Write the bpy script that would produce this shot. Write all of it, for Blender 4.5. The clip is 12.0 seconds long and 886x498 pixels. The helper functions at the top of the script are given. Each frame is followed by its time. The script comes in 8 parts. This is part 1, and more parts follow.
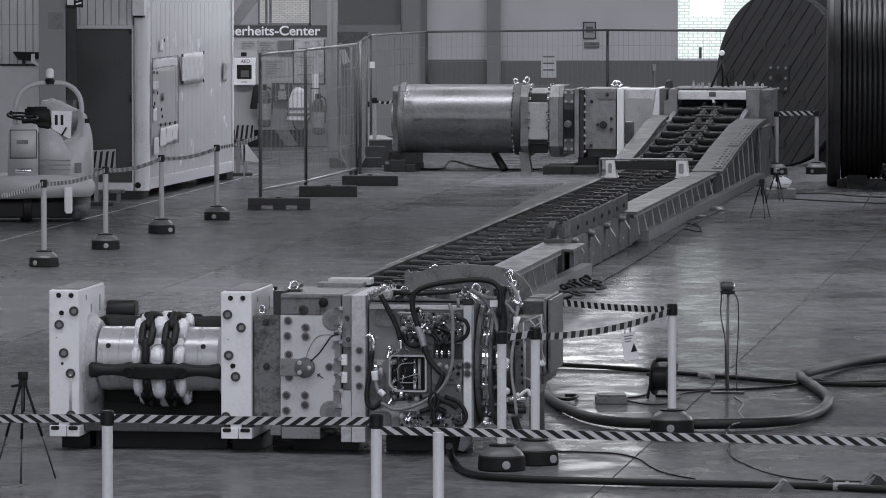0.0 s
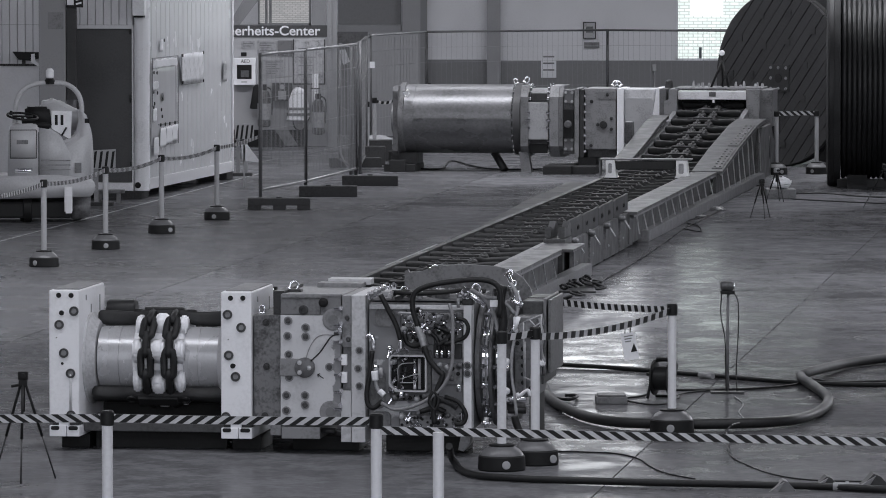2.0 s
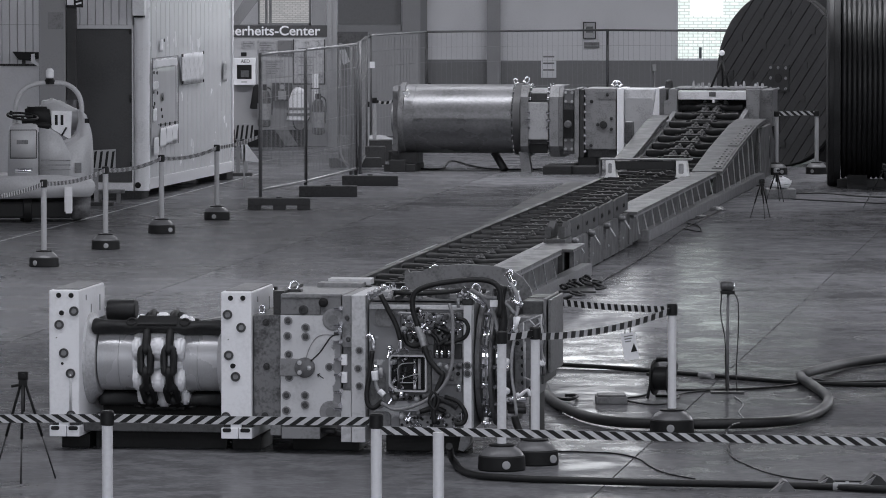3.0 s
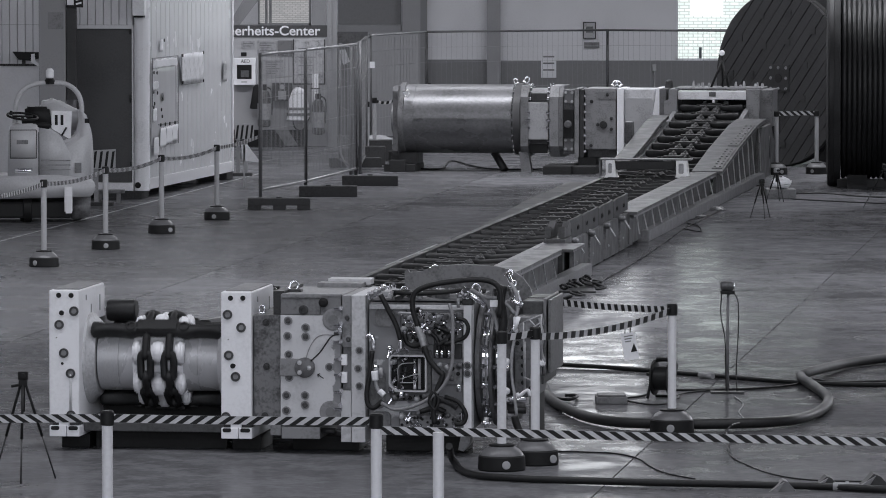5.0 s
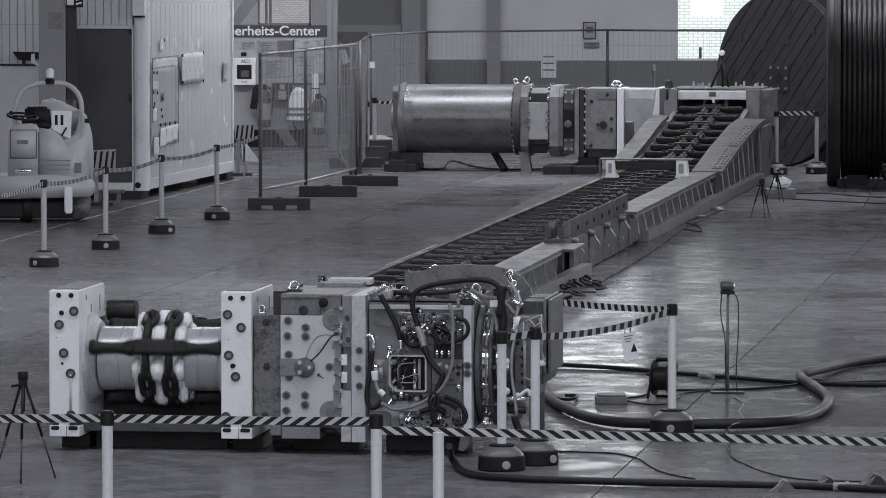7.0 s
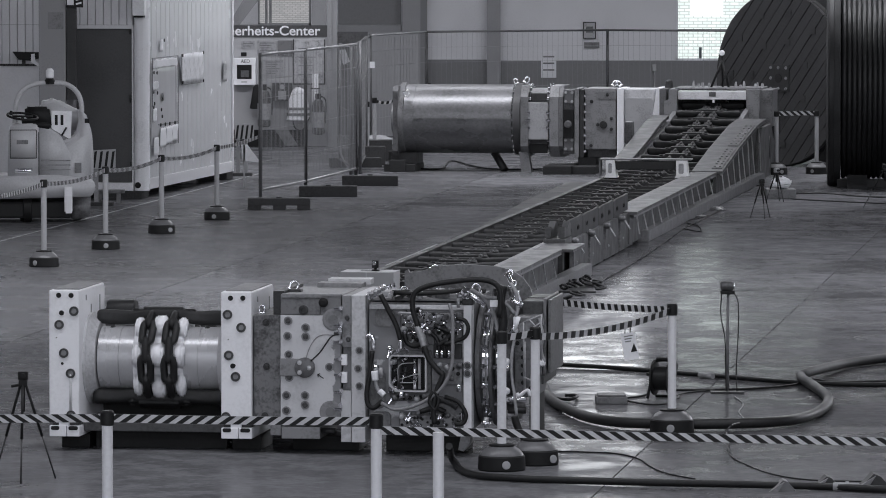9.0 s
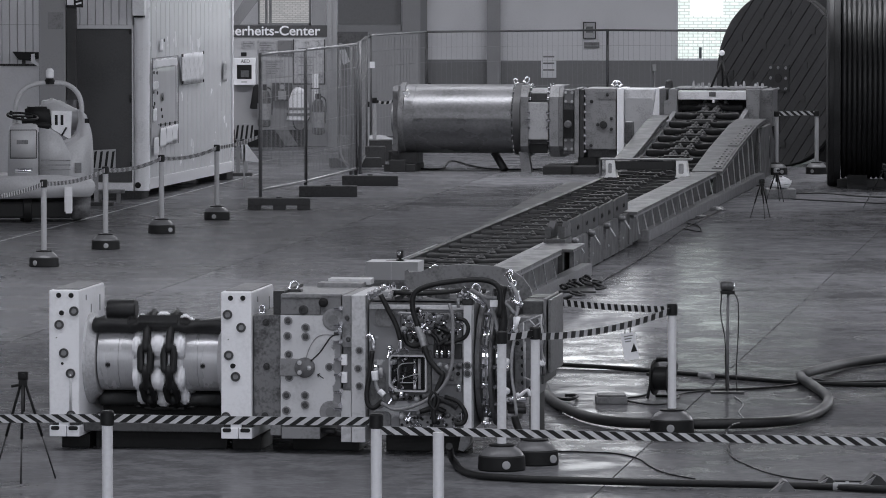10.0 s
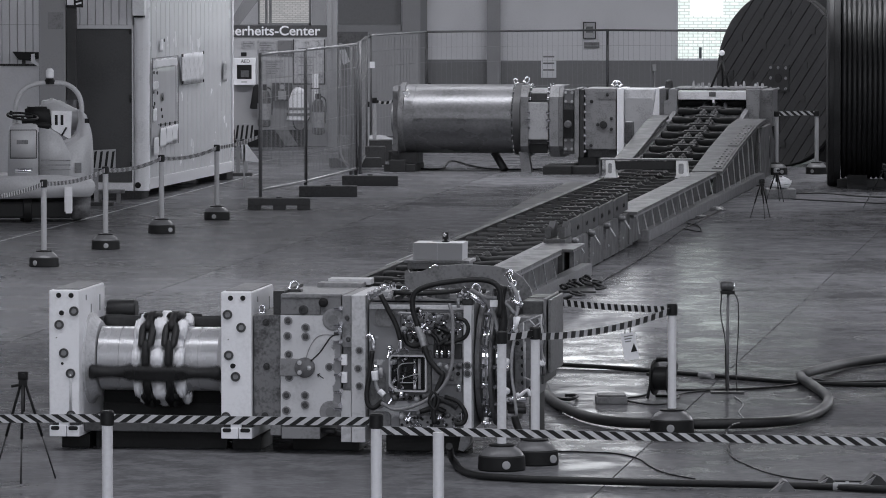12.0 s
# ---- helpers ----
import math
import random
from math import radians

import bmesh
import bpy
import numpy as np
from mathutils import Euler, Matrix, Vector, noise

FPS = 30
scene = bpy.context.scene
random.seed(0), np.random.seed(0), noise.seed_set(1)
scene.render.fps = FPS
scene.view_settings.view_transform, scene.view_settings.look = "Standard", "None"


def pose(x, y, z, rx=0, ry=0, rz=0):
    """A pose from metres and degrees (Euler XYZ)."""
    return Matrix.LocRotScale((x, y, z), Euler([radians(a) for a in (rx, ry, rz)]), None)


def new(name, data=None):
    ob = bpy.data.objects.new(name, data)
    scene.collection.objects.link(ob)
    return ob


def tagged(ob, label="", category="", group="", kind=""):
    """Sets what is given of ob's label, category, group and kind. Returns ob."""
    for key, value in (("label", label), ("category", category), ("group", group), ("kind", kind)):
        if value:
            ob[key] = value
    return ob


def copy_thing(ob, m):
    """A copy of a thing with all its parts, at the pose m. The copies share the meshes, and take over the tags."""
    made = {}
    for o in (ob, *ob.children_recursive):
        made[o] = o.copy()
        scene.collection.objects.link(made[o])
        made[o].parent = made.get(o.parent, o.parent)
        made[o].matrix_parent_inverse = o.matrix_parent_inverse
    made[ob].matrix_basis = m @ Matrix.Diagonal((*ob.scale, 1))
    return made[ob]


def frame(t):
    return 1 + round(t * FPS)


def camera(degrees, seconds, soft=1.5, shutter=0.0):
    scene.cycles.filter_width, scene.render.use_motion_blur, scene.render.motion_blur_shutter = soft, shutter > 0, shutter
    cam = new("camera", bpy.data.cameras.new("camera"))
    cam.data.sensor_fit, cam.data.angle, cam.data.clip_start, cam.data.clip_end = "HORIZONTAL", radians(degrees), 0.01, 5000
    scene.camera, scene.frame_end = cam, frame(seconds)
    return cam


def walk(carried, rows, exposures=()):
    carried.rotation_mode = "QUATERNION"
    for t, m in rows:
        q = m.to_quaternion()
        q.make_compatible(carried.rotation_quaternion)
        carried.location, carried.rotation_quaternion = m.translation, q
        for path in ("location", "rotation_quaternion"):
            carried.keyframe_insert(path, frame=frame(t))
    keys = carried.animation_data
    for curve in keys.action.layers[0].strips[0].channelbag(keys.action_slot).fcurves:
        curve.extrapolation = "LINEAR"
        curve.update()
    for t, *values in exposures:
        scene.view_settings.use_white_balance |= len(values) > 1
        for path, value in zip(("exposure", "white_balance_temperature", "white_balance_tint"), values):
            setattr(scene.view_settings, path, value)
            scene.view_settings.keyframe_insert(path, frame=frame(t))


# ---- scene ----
cam = camera(9.435, 12.0, soft=1.0, shutter=0.5)
EYE = pose(0, 0, 3.9, 90 - 3.4396, 0, 0)
walk(cam, [(0.0, EYE), (12.0, EYE)])

# ---- light: overcast sky, roof lights, tall windows in the end wall, added front and side lamps ----
world = bpy.data.worlds.new("sky")
scene.world = world
world.use_nodes = True
sky = world.node_tree.nodes.new("ShaderNodeTexSky")
sky.sky_type, sky.sun_disc = "NISHITA", False
sky.sun_elevation, sky.sun_rotation = radians(38), radians(20)
world.node_tree.links.new(sky.outputs[0], world.node_tree.nodes["Background"].inputs[0])
world.node_tree.nodes["Background"].inputs[1].default_value = 0.1
scene.view_settings.exposure = -0.09

HALL = dict(x0=-13.0, x1=15.0, y0=-6.0, y1=105.0, top=9.5)


def area_lamp(name, m, sx, sy, watts):
    lamp = bpy.data.lights.new(name, "AREA")
    lamp.shape, lamp.size, lamp.size_y, lamp.energy = "RECTANGLE", sx, sy, watts
    lamp.color = (0.93, 0.94, 1.0)
    ob = new(name, lamp)
    ob.matrix_world = m
    return ob


# 36.5 and 82.5 make the metal's highlights; the other strips are added fill
ROOF_LIGHTS = [(1.0, 15.0, 9.0, 2300), (1.0, 36.5, 1.4, 900), (1.0, 56.0, 2.4, 1800), (1.0, 82.5, 1.8, 1800), (1.0, 92.0, 1.8, 850)]
for lx, ly, wide, watts in ROOF_LIGHTS:
    area_lamp("roof_daylight", pose(lx, ly, 9.6), 22.0, wide, watts)
# unseen lamp behind the camera, added to brighten the front faces
area_lamp("front_fill", pose(1.0, -6.1, 5.4, 90, 0, 0), 20.0, 5.6, 1900)
# opening and lamp in the unseen east wall, added to brighten right-facing sides
SIDE_GAP = (56.0, 70.0, 3.0, 7.0)
area_lamp("side_fill", pose(15.1, 63.0, 5.0, 0, 90, 0), 4.0, 14.0, 800)
HIGH = [(2.2, 3.9, 4.5, 6.8), (-7.6, -4.9, 3.4, 6.6)]
for a, b, c, d in HIGH:
    area_lamp("window_daylight", pose((a + b) / 2, 105.15, (c + d) / 2, -90, 0, 0), b - a, d - c, (14.0 if a > 0 else 9.0) * (b - a) * (d - c))


# ---- materials ----
def mat(name, col, rough=0.6, metal=0.0, grain=40.0, blotch=1.5, var=0.18, bump=0.15, rvar=0.12, spec=0.5, stretch=(1, 1, 1)):
    """Painted, cast or worn surface: two scales of tone, uneven gloss, fine relief. The tone varies per object too."""
    if not isinstance(col, tuple):
        col = (col, col, col * 1.03)
    m = bpy.data.materials.new(name)
    m.use_nodes = True
    nt = m.node_tree
    n, ln = nt.nodes, nt.links
    b = n["Principled BSDF"]
    tc = n.new("ShaderNodeTexCoord")
    mp = n.new("ShaderNodeMapping")
    mp.inputs["Scale"].default_value = stretch
    ln.new(tc.outputs["Object"], mp.inputs[0])
    big = n.new("ShaderNodeTexNoise")
    big.inputs["Scale"].default_value, big.inputs["Detail"].default_value = blotch, 5
    fine = n.new("ShaderNodeTexNoise")
    fine.inputs["Scale"].default_value, fine.inputs["Detail"].default_value = grain, 6 if bump else 3
    ln.new(mp.outputs[0], big.inputs[0])
    ln.new(mp.outputs[0], fine.inputs[0])
    mix = n.new("ShaderNodeMath")
    mix.operation = "MULTIPLY_ADD"
    mix.inputs[1].default_value = 0.8 if bump else 0.45
    ln.new(fine.outputs[0], mix.inputs[0])
    ln.new(big.outputs[0], mix.inputs[2])
    info = n.new("ShaderNodeObjectInfo")
    add = n.new("ShaderNodeMath")
    add.operation = "MULTIPLY_ADD"
    add.inputs[1].default_value = 0.12
    ln.new(info.outputs["Random"], add.inputs[0])
    ln.new(mix.outputs[0], add.inputs[2])
    ramp = n.new("ShaderNodeValToRGB")
    e = ramp.color_ramp.elements
    e[0].position, e[1].position = (0.7, 1.2) if bump else (0.35, 1.2)
    e[0].color = (*[c * (1 - var) for c in col], 1)
    e[1].color = (*[min(1, c * (1 + var)) for c in col], 1)
    ln.new(add.outputs[0], ramp.inputs[0])
    ln.new(ramp.outputs[0], b.inputs["Base Color"])
    rr = n.new("ShaderNodeMapRange")
    rr.inputs["From Min"].default_value, rr.inputs["From Max"].default_value = 0.3, 0.7
    rr.inputs["To Min"].default_value, rr.inputs["To Max"].default_value = max(0.02, rough - rvar), min(1, rough + rvar)
    ln.new(big.outputs[0], rr.inputs[0])
    ln.new(rr.outputs[0], b.inputs["Roughness"])
    b.inputs["Metallic"].default_value = metal
    b.inputs["Specular IOR Level"].default_value = spec
    if bump:
        bp = n.new("ShaderNodeBump")
        bp.inputs["Strength"].default_value, bp.inputs["Distance"].default_value = bump, 0.004
        ln.new(fine.outputs[0], bp.inputs["Height"])
        ln.new(bp.outputs[0], b.inputs["Normal"])
    return m


M_WHITE = mat("white_paint", 0.87, 0.45, var=0.05, blotch=3)
M_OFFWHITE = mat("worn_white_paint", 0.5, 0.5, var=0.15, blotch=5)
M_GREYPAINT = mat("grey_machine_paint", 0.19, 0.5, var=0.3, blotch=6)
M_MIDPAINT = mat("weathered_steel_paint", 0.13, 0.5, var=0.38, blotch=7)
M_DARKSTEEL = mat("dark_steel", 0.035, 0.5, 0.3, var=0.35, blotch=6)
M_BLACK = mat("black_rubber", 0.01, 0.6, var=0.3, spec=0.3)
M_CHAIN = mat("oiled_chain_steel", 0.014, 0.55, 0.2, var=0.4, blotch=12)
M_BRIGHT = mat("bright_machined_steel", 0.52, 0.27, 0.25, var=0.07, blotch=3, rvar=0.05, bump=0.02, grain=60, stretch=(1.5, 1, 1))
M_CHROME = mat("chrome", 0.9, 0.13, 1.0, var=0.05, bump=0)
M_CABLE = mat("black_cable", 0.012, 0.5, var=0.3, spec=0.35)
M_POST = mat("white_plastic_post", 0.74, 0.4, var=0.06)
M_POSTDULL = mat("grey_plastic_post", 0.36, 0.4, var=0.06)
M_WALL = mat("white_wall_plaster", 0.74, 0.8, var=0.07, blotch=0.7)
M_DADO = mat("grey_dado_paint", 0.21, 0.6, var=0.08, blotch=0.8)
M_STRUCT = mat("grey_steel_column", 0.28, 0.5, var=0.12)
M_CEIL = mat("roof_deck", 0.24, 0.8)
M_PANEL = mat("container_white_panel", 0.7, 0.35, var=0.04, blotch=2)
M_DOOR = mat("dark_door_paint", 0.08, 0.4, var=0.12)
M_TIMBER = mat("dark_weathered_timber", 0.021, 0.75, var=0.45, blotch=2, grain=12, stretch=(1, 1, 9))
M_WINDCABLE = mat("wound_black_cable", 0.01, 0.48, var=0.3, spec=0.4)
M_GALV = mat("galvanised_wire", 0.35, 0.45, 0.6, var=0.2)
M_FOOT = mat("recycled_rubber_foot", 0.035, 0.8, var=0.4)


def concrete(name, col, rough, dust, dust_spread, wavy, dusty):
    """Sealed concrete: soft mottling, fine grit, uneven polish and a thin film of dust that dulls it in patches."""
    m = bpy.data.materials.new(name)
    m.use_nodes = True
    n, ln = m.node_tree.nodes, m.node_tree.links
    b, out = n["Principled BSDF"], n["Material Output"]
    tc = n.new("ShaderNodeTexCoord")

    def noise(scale, detail, rough_=0.5):
        t_ = n.new("ShaderNodeTexNoise")
        t_.inputs["Scale"].default_value, t_.inputs["Detail"].default_value, t_.inputs["Roughness"].default_value = scale, detail, rough_
        ln.new(tc.outputs["Object"], t_.inputs[0])
        return t_.outputs[0]

    def ranged(src, a, z, c, d):
        r_ = n.new("ShaderNodeMapRange")
        r_.interpolation_type = "SMOOTHSTEP"
        for key, val in (("From Min", a), ("From Max", z), ("To Min", c), ("To Max", d)):
            r_.inputs[key].default_value = val
        ln.new(src, r_.inputs[0])
        return r_.outputs[0]

    def mul(p, q):
        x_ = n.new("ShaderNodeMath")
        x_.operation = "MULTIPLY"
        ln.new(p, x_.inputs[0])
        ln.new(q, x_.inputs[1])
        return x_.outputs[0]

    big, mid, fine = noise(0.22, 3), noise(1.1, 4, 0.55), noise(14.0, 5, 0.6)
    tone = mul(mul(ranged(big, 0.3, 0.7, 0.8, 1.2), ranged(mid, 0.25, 0.75, 0.93, 1.07)), ranged(fine, 0.2, 0.8, 0.8, 1.2))
    hue = n.new("ShaderNodeMix")
    hue.data_type = "RGBA"
    hue.inputs["A"].default_value = (0, 0, 0, 1)
    hue.inputs["B"].default_value = (col, col, col * 1.05, 1)
    hue.clamp_factor = False
    ln.new(tone, hue.inputs["Factor"])
    ln.new(hue.outputs["Result"], b.inputs["Base Color"])
    ln.new(ranged(mid, 0.3, 0.7, rough - 0.25 * dust_spread, rough + 0.25 * dust_spread), b.inputs["Roughness"])
    b.inputs["Specular IOR Level"].default_value = 0.3
    bp = n.new("ShaderNodeBump")
    bp.inputs["Strength"].default_value, bp.inputs["Distance"].default_value = wavy, 0.004
    ln.new(noise(3.2, 4, 0.5), bp.inputs["Height"])
    ln.new(bp.outputs[0], b.inputs["Normal"])
    film = n.new("ShaderNodeBsdfDiffuse")
    pale = n.new("ShaderNodeMix")
    pale.data_type, pale.clamp_factor = "RGBA", False
    pale.inputs["A"].default_value = (0, 0, 0, 1)
    pale.inputs["B"].default_value = (dusty, dusty, dusty * 1.05, 1)
    ln.new(tone, pale.inputs["Factor"])
    ln.new(pale.outputs["Result"], film.inputs["Color"])
    mx = n.new("ShaderNodeMixShader")
    patches = n.new("ShaderNodeMath")
    patches.operation = "ADD"
    ln.new(ranged(big, 0.35, 0.65, dust - dust_spread, dust), patches.inputs[0])
    ln.new(ranged(noise(2.6, 8, 0.7), 0.44, 0.58, 0.0, dust_spread), patches.inputs[1])
    ln.new(patches.outputs[0], mx.inputs[0])
    ln.new(b.outputs[0], mx.inputs[1])
    ln.new(film.outputs[0], mx.inputs[2])
    ln.new(mx.outputs[0], out.inputs[0])
    return m


M_FLOOR = concrete("sealed_concrete", 0.05, 0.185, 0.58, 0.3, 0.08, 0.14)
M_FLOORMID = concrete("polished_concrete", 0.05, 0.165, 0.62, 0.36, 0.08, 0.155)
M_FLOORDULL = concrete("worn_dull_concrete", 0.052, 0.27, 0.55, 0.1, 0.02, 0.142)
M_STRUCT2 = mat("pale_grey_column_paint", 0.3, 0.5, var=0.08)
M_PLUG = mat("steel_plug", 0.055, 0.4, 0.4, var=0.3)
M_WASHER = mat("grey_washer_steel", 0.2, 0.4, 0.4, var=0.3)
M_FLANGE = mat("brown_primer_steel", 0.13, 0.6, 0.1, var=0.55, blotch=11, bump=0.5)
M_SILVER = mat("silver_paint", 0.34, 0.42, 0.2, var=0.2, blotch=4)
M_SPROCKET = mat("pale_cast_sprocket", 0.85, 0.42, 0.0, var=0.1, blotch=8)
M_GREYDARK = mat("dark_manifold_grey", 0.11, 0.45, 0.3, var=0.3, blotch=10)
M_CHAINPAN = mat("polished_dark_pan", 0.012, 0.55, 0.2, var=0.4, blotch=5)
M_DECK = mat("worn_grey_deck_plate", 0.074, 0.42, 0.1, var=0.25, blotch=4)
M_FLIGHT = mat("forged_flight_steel", 0.015, 0.55, 0.2, var=0.4, blotch=8)
M_EDGE = mat("scuffed_grey_edge_plate", 0.042, 0.68, 0.1, var=0.35, blotch=3)
M_CARD = mat("pale_board_box", 0.42, 0.6, var=0.08)
M_ALU = mat("bright_folded_sheet", 0.95, 0.3, 0.0, var=0.06)
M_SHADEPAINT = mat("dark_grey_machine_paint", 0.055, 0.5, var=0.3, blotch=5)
M_PALEBEAM = mat("pale_beam_paint", 0.7, 0.4, var=0.12, blotch=5)
M_MOTOR = mat("worn_motor_casing", 0.2, 0.36, 0.5, var=0.22, blotch=1.3, grain=30, rvar=0.12, bump=0.06, stretch=(0.7, 1, 1.0))
M_POSTGREY = mat("grey_container_post", 0.85, 0.3, 0.0, var=0.08)
M_PANELSIDE = mat("container_side_sheet", 0.66, 0.26, var=0.03, blotch=2.5, rvar=0.02, bump=0.03)
M_SLEEVE = mat("clear_plastic_sleeve", 0.85, 0.15, var=0.08, blotch=9)
M_CLEAR = mat("clear_document_film", 0.6, 0.12, var=0.05, blotch=2, bump=0)
M_PAPER = mat("white_paper", 0.8, 0.6, var=0.06)
M_SCRUB = mat("pale_moulded_plastic", 0.5, 0.38, var=0.08, blotch=2, bump=0.03)
M_BOARD = mat("pale_board_paint", 0.4, 0.6, var=0.08)
M_HEAD = mat("dark_sign_blue_grey", 0.06, 0.5, var=0.1)
M_PRINT = mat("printed_paper", 0.3, 0.6, var=0.25, blotch=8)
M_PRINT2 = mat("printed_plan", 0.36, 0.6, var=0.35, blotch=6)
M_DARKRED = mat("dark_gloss_enamel", 0.06, 0.25, var=0.1)
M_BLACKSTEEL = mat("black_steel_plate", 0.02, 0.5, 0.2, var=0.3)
M_TIMBERDARK = mat("dark_reel_flange", 0.02, 0.7, var=0.4, blotch=3)
M_BASECAP = mat("grey_post_base", 0.13, 0.35, var=0.1)
M_BELT = mat("pale_belt_web", 0.55, 0.6, var=0.08)
M_FENCETUBE = mat("weathered_fence_tube", 0.12, 0.5, 0.3, var=0.3)
M_GALVWIRE = mat("grey_fence_wire", 0.3, 0.5, 0.4, var=0.15)
M_HOSEGREY = mat("dark_grey_hose", 0.017, 0.52, var=0.25)


# ---- building helpers ----
def part(name, bm, material, parent, label=""):
    me = bpy.data.meshes.new(name)
    bm.to_mesh(me)
    bm.free()
    me.materials.append(material)
    ob = new(name, me)
    if parent is not None:
        ob.parent = parent
    if label:
        tagged(ob, label)
    return ob


def thing(name, m, label, category, group=""):
    ob = new(name)
    ob.empty_display_size = 0.1
    ob.matrix_world = m
    return tagged(ob, label, category, group)


def box(bm, x0, x1, y0, y1, z0, z1, bevel=0.0):
    vs = [bm.verts.new(p) for p in ((x0, y0, z0), (x1, y0, z0), (x1, y1, z0), (x0, y1, z0), (x0, y0, z1), (x1, y0, z1), (x1, y1, z1), (x0, y1, z1))]
    fs = [bm.faces.new([vs[i] for i in q]) for q in ((3, 2, 1, 0), (4, 5, 6, 7), (0, 1, 5, 4), (1, 2, 6, 5), (2, 3, 7, 6), (3, 0, 4, 7))]
    if bevel:
        bmesh.ops.bevel(bm, geom=list({e for q in fs for e in q.edges}), offset=bevel, segments=2, affect="EDGES", profile=0.6)
    return bm


def B(x0, x1, y0, y1, z0, z1, bevel=0.0):
    return box(bmesh.new(), x0, x1, y0, y1, z0, z1, bevel)


def prism(bm, pts, axis, a, b):
    """A closed outline of 2D points, drawn out along an axis from a to b. x: points are (y, z); y: (x, z); z: (x, y)."""
    def at(p, h):
        return {"x": (h, p[0], p[1]), "y": (p[0], h, p[1]), "z": (p[0], p[1], h)}[axis]
    lo, hi = [bm.verts.new(at(p, a)) for p in pts], [bm.verts.new(at(p, b)) for p in pts]
    bm.faces.new(lo), bm.faces.new(hi[::-1])
    k = len(pts)
    for i in range(k):
        bm.faces.new((lo[i], hi[i], hi[(i + 1) % k], lo[(i + 1) % k]))
    bmesh.ops.recalc_face_normals(bm, faces=bm.faces)
    return bm


def rounded(x0, x1, z0, z1, r, seg=4):
    """Outline of a rectangle with round corners."""
    pts = []
    for cx, cz, a0 in ((x1 - r, z1 - r, 0), (x0 + r, z1 - r, 90), (x0 + r, z0 + r, 180), (x1 - r, z0 + r, 270)):
        pts += [(cx + r * math.cos(radians(a0 + 90 * k / seg)), cz + r * math.sin(radians(a0 + 90 * k / seg))) for k in range(seg + 1)]
    return pts


def lathe(bm, profile, axis="z", seg=32, at=(0, 0, 0)):
    """A profile of (radius, height) turned round an axis through a point."""
    rings = []
    for r, h in profile:
        ring = []
        for i in range(seg):
            c, s = math.cos(2 * math.pi * i / seg), math.sin(2 * math.pi * i / seg)
            p = {"z": (r * c, r * s, h), "x": (h, r * c, r * s), "y": (r * c, h, r * s)}[axis]
            ring.append(bm.verts.new((p[0] + at[0], p[1] + at[1], p[2] + at[2])))
        rings.append(ring)
    fs = []
    for a, b in zip(rings, rings[1:]):
        for i in range(seg):
            fs.append(bm.faces.new((a[i], a[(i + 1) % seg], b[(i + 1) % seg], b[i])))
    fs.append(bm.faces.new(rings[0][::-1]))
    fs.append(bm.faces.new(rings[-1]))
    bmesh.ops.recalc_face_normals(bm, faces=fs)
    for q in fs[:-2]:
        q.smooth = seg > 8
    # turned corners stay crisp
    for k, (p0, p1, p2) in enumerate(zip(profile, profile[1:], profile[2:])):
        a, b = Vector((p1[0] - p0[0], p1[1] - p0[1])), Vector((p2[0] - p1[0], p2[1] - p1[1]))
        if a.length and b.length and a.angle(b) > 0.6:
            ring = rings[k + 1]
            for i in range(seg):
                e = bm.edges.get((ring[i], ring[(i + 1) % seg]))
                if e:
                    e.smooth = False
    for ring in (rings[0], rings[-1]):
        for i in range(seg):
            e = bm.edges.get((ring[i], ring[(i + 1) % seg]))
            if e:
                e.smooth = False
    return bm


def rod(bm, p, q, r, seg=8):
    """A round bar from p to q."""
    p, q = Vector(p), Vector(q)
    d = (q - p).normalized()
    s = d.orthogonal().normalized()
    t = d.cross(s)
    ends = []
    for c in (p, q):
        ends.append([bm.verts.new(c + r * (math.cos(2 * math.pi * i / seg) * s + math.sin(2 * math.pi * i / seg) * t)) for i in range(seg)])
    for i in range(seg):
        bm.faces.new((ends[0][i], ends[0][(i + 1) % seg], ends[1][(i + 1) % seg], ends[1][i])).smooth = seg > 5
    bm.faces.new(ends[0][::-1]), bm.faces.new(ends[1])
    return bm


def smooth_line(pts, step=6):
    """A Catmull-Rom line through the points."""
    P = [Vector(p) for p in pts]
    P = [2 * P[0] - P[1]] + P + [2 * P[-1] - P[-2]]
    out = []
    for a, b, c, d in zip(P, P[1:], P[2:], P[3:]):
        for i in range(step):
            t = i / step
            out.append(0.5 * (2 * b + (c - a) * t + (2 * a - 5 * b + 4 * c - d) * t * t + (3 * b - a - 3 * c + d) * t ** 3))
    return out + [P[-2]]


def hose(bm, pts, r, seg=8, step=6):
    """A round hose or cable that follows the points."""
    line = smooth_line(pts, step)
    rings, side = [], None
    for i, p in enumerate(line):
        d = (line[min(i + 1, len(line) - 1)] - line[max(i - 1, 0)]).normalized()
        side = d.orthogonal().normalized() if side is None else (side - d * side.dot(d)).normalized()
        t = d.cross(side)
        rings.append([bm.verts.new(p + r * (math.cos(2 * math.pi * k / seg) * side + math.sin(2 * math.pi * k / seg) * t)) for k in range(seg)])
    for a, b in zip(rings, rings[1:]):
        for k in range(seg):
            bm.faces.new((a[k], a[(k + 1) % seg], b[(k + 1) % seg], b[k])).smooth = True
    bm.faces.new(rings[0][::-1]), bm.faces.new(rings[-1])
    return bm


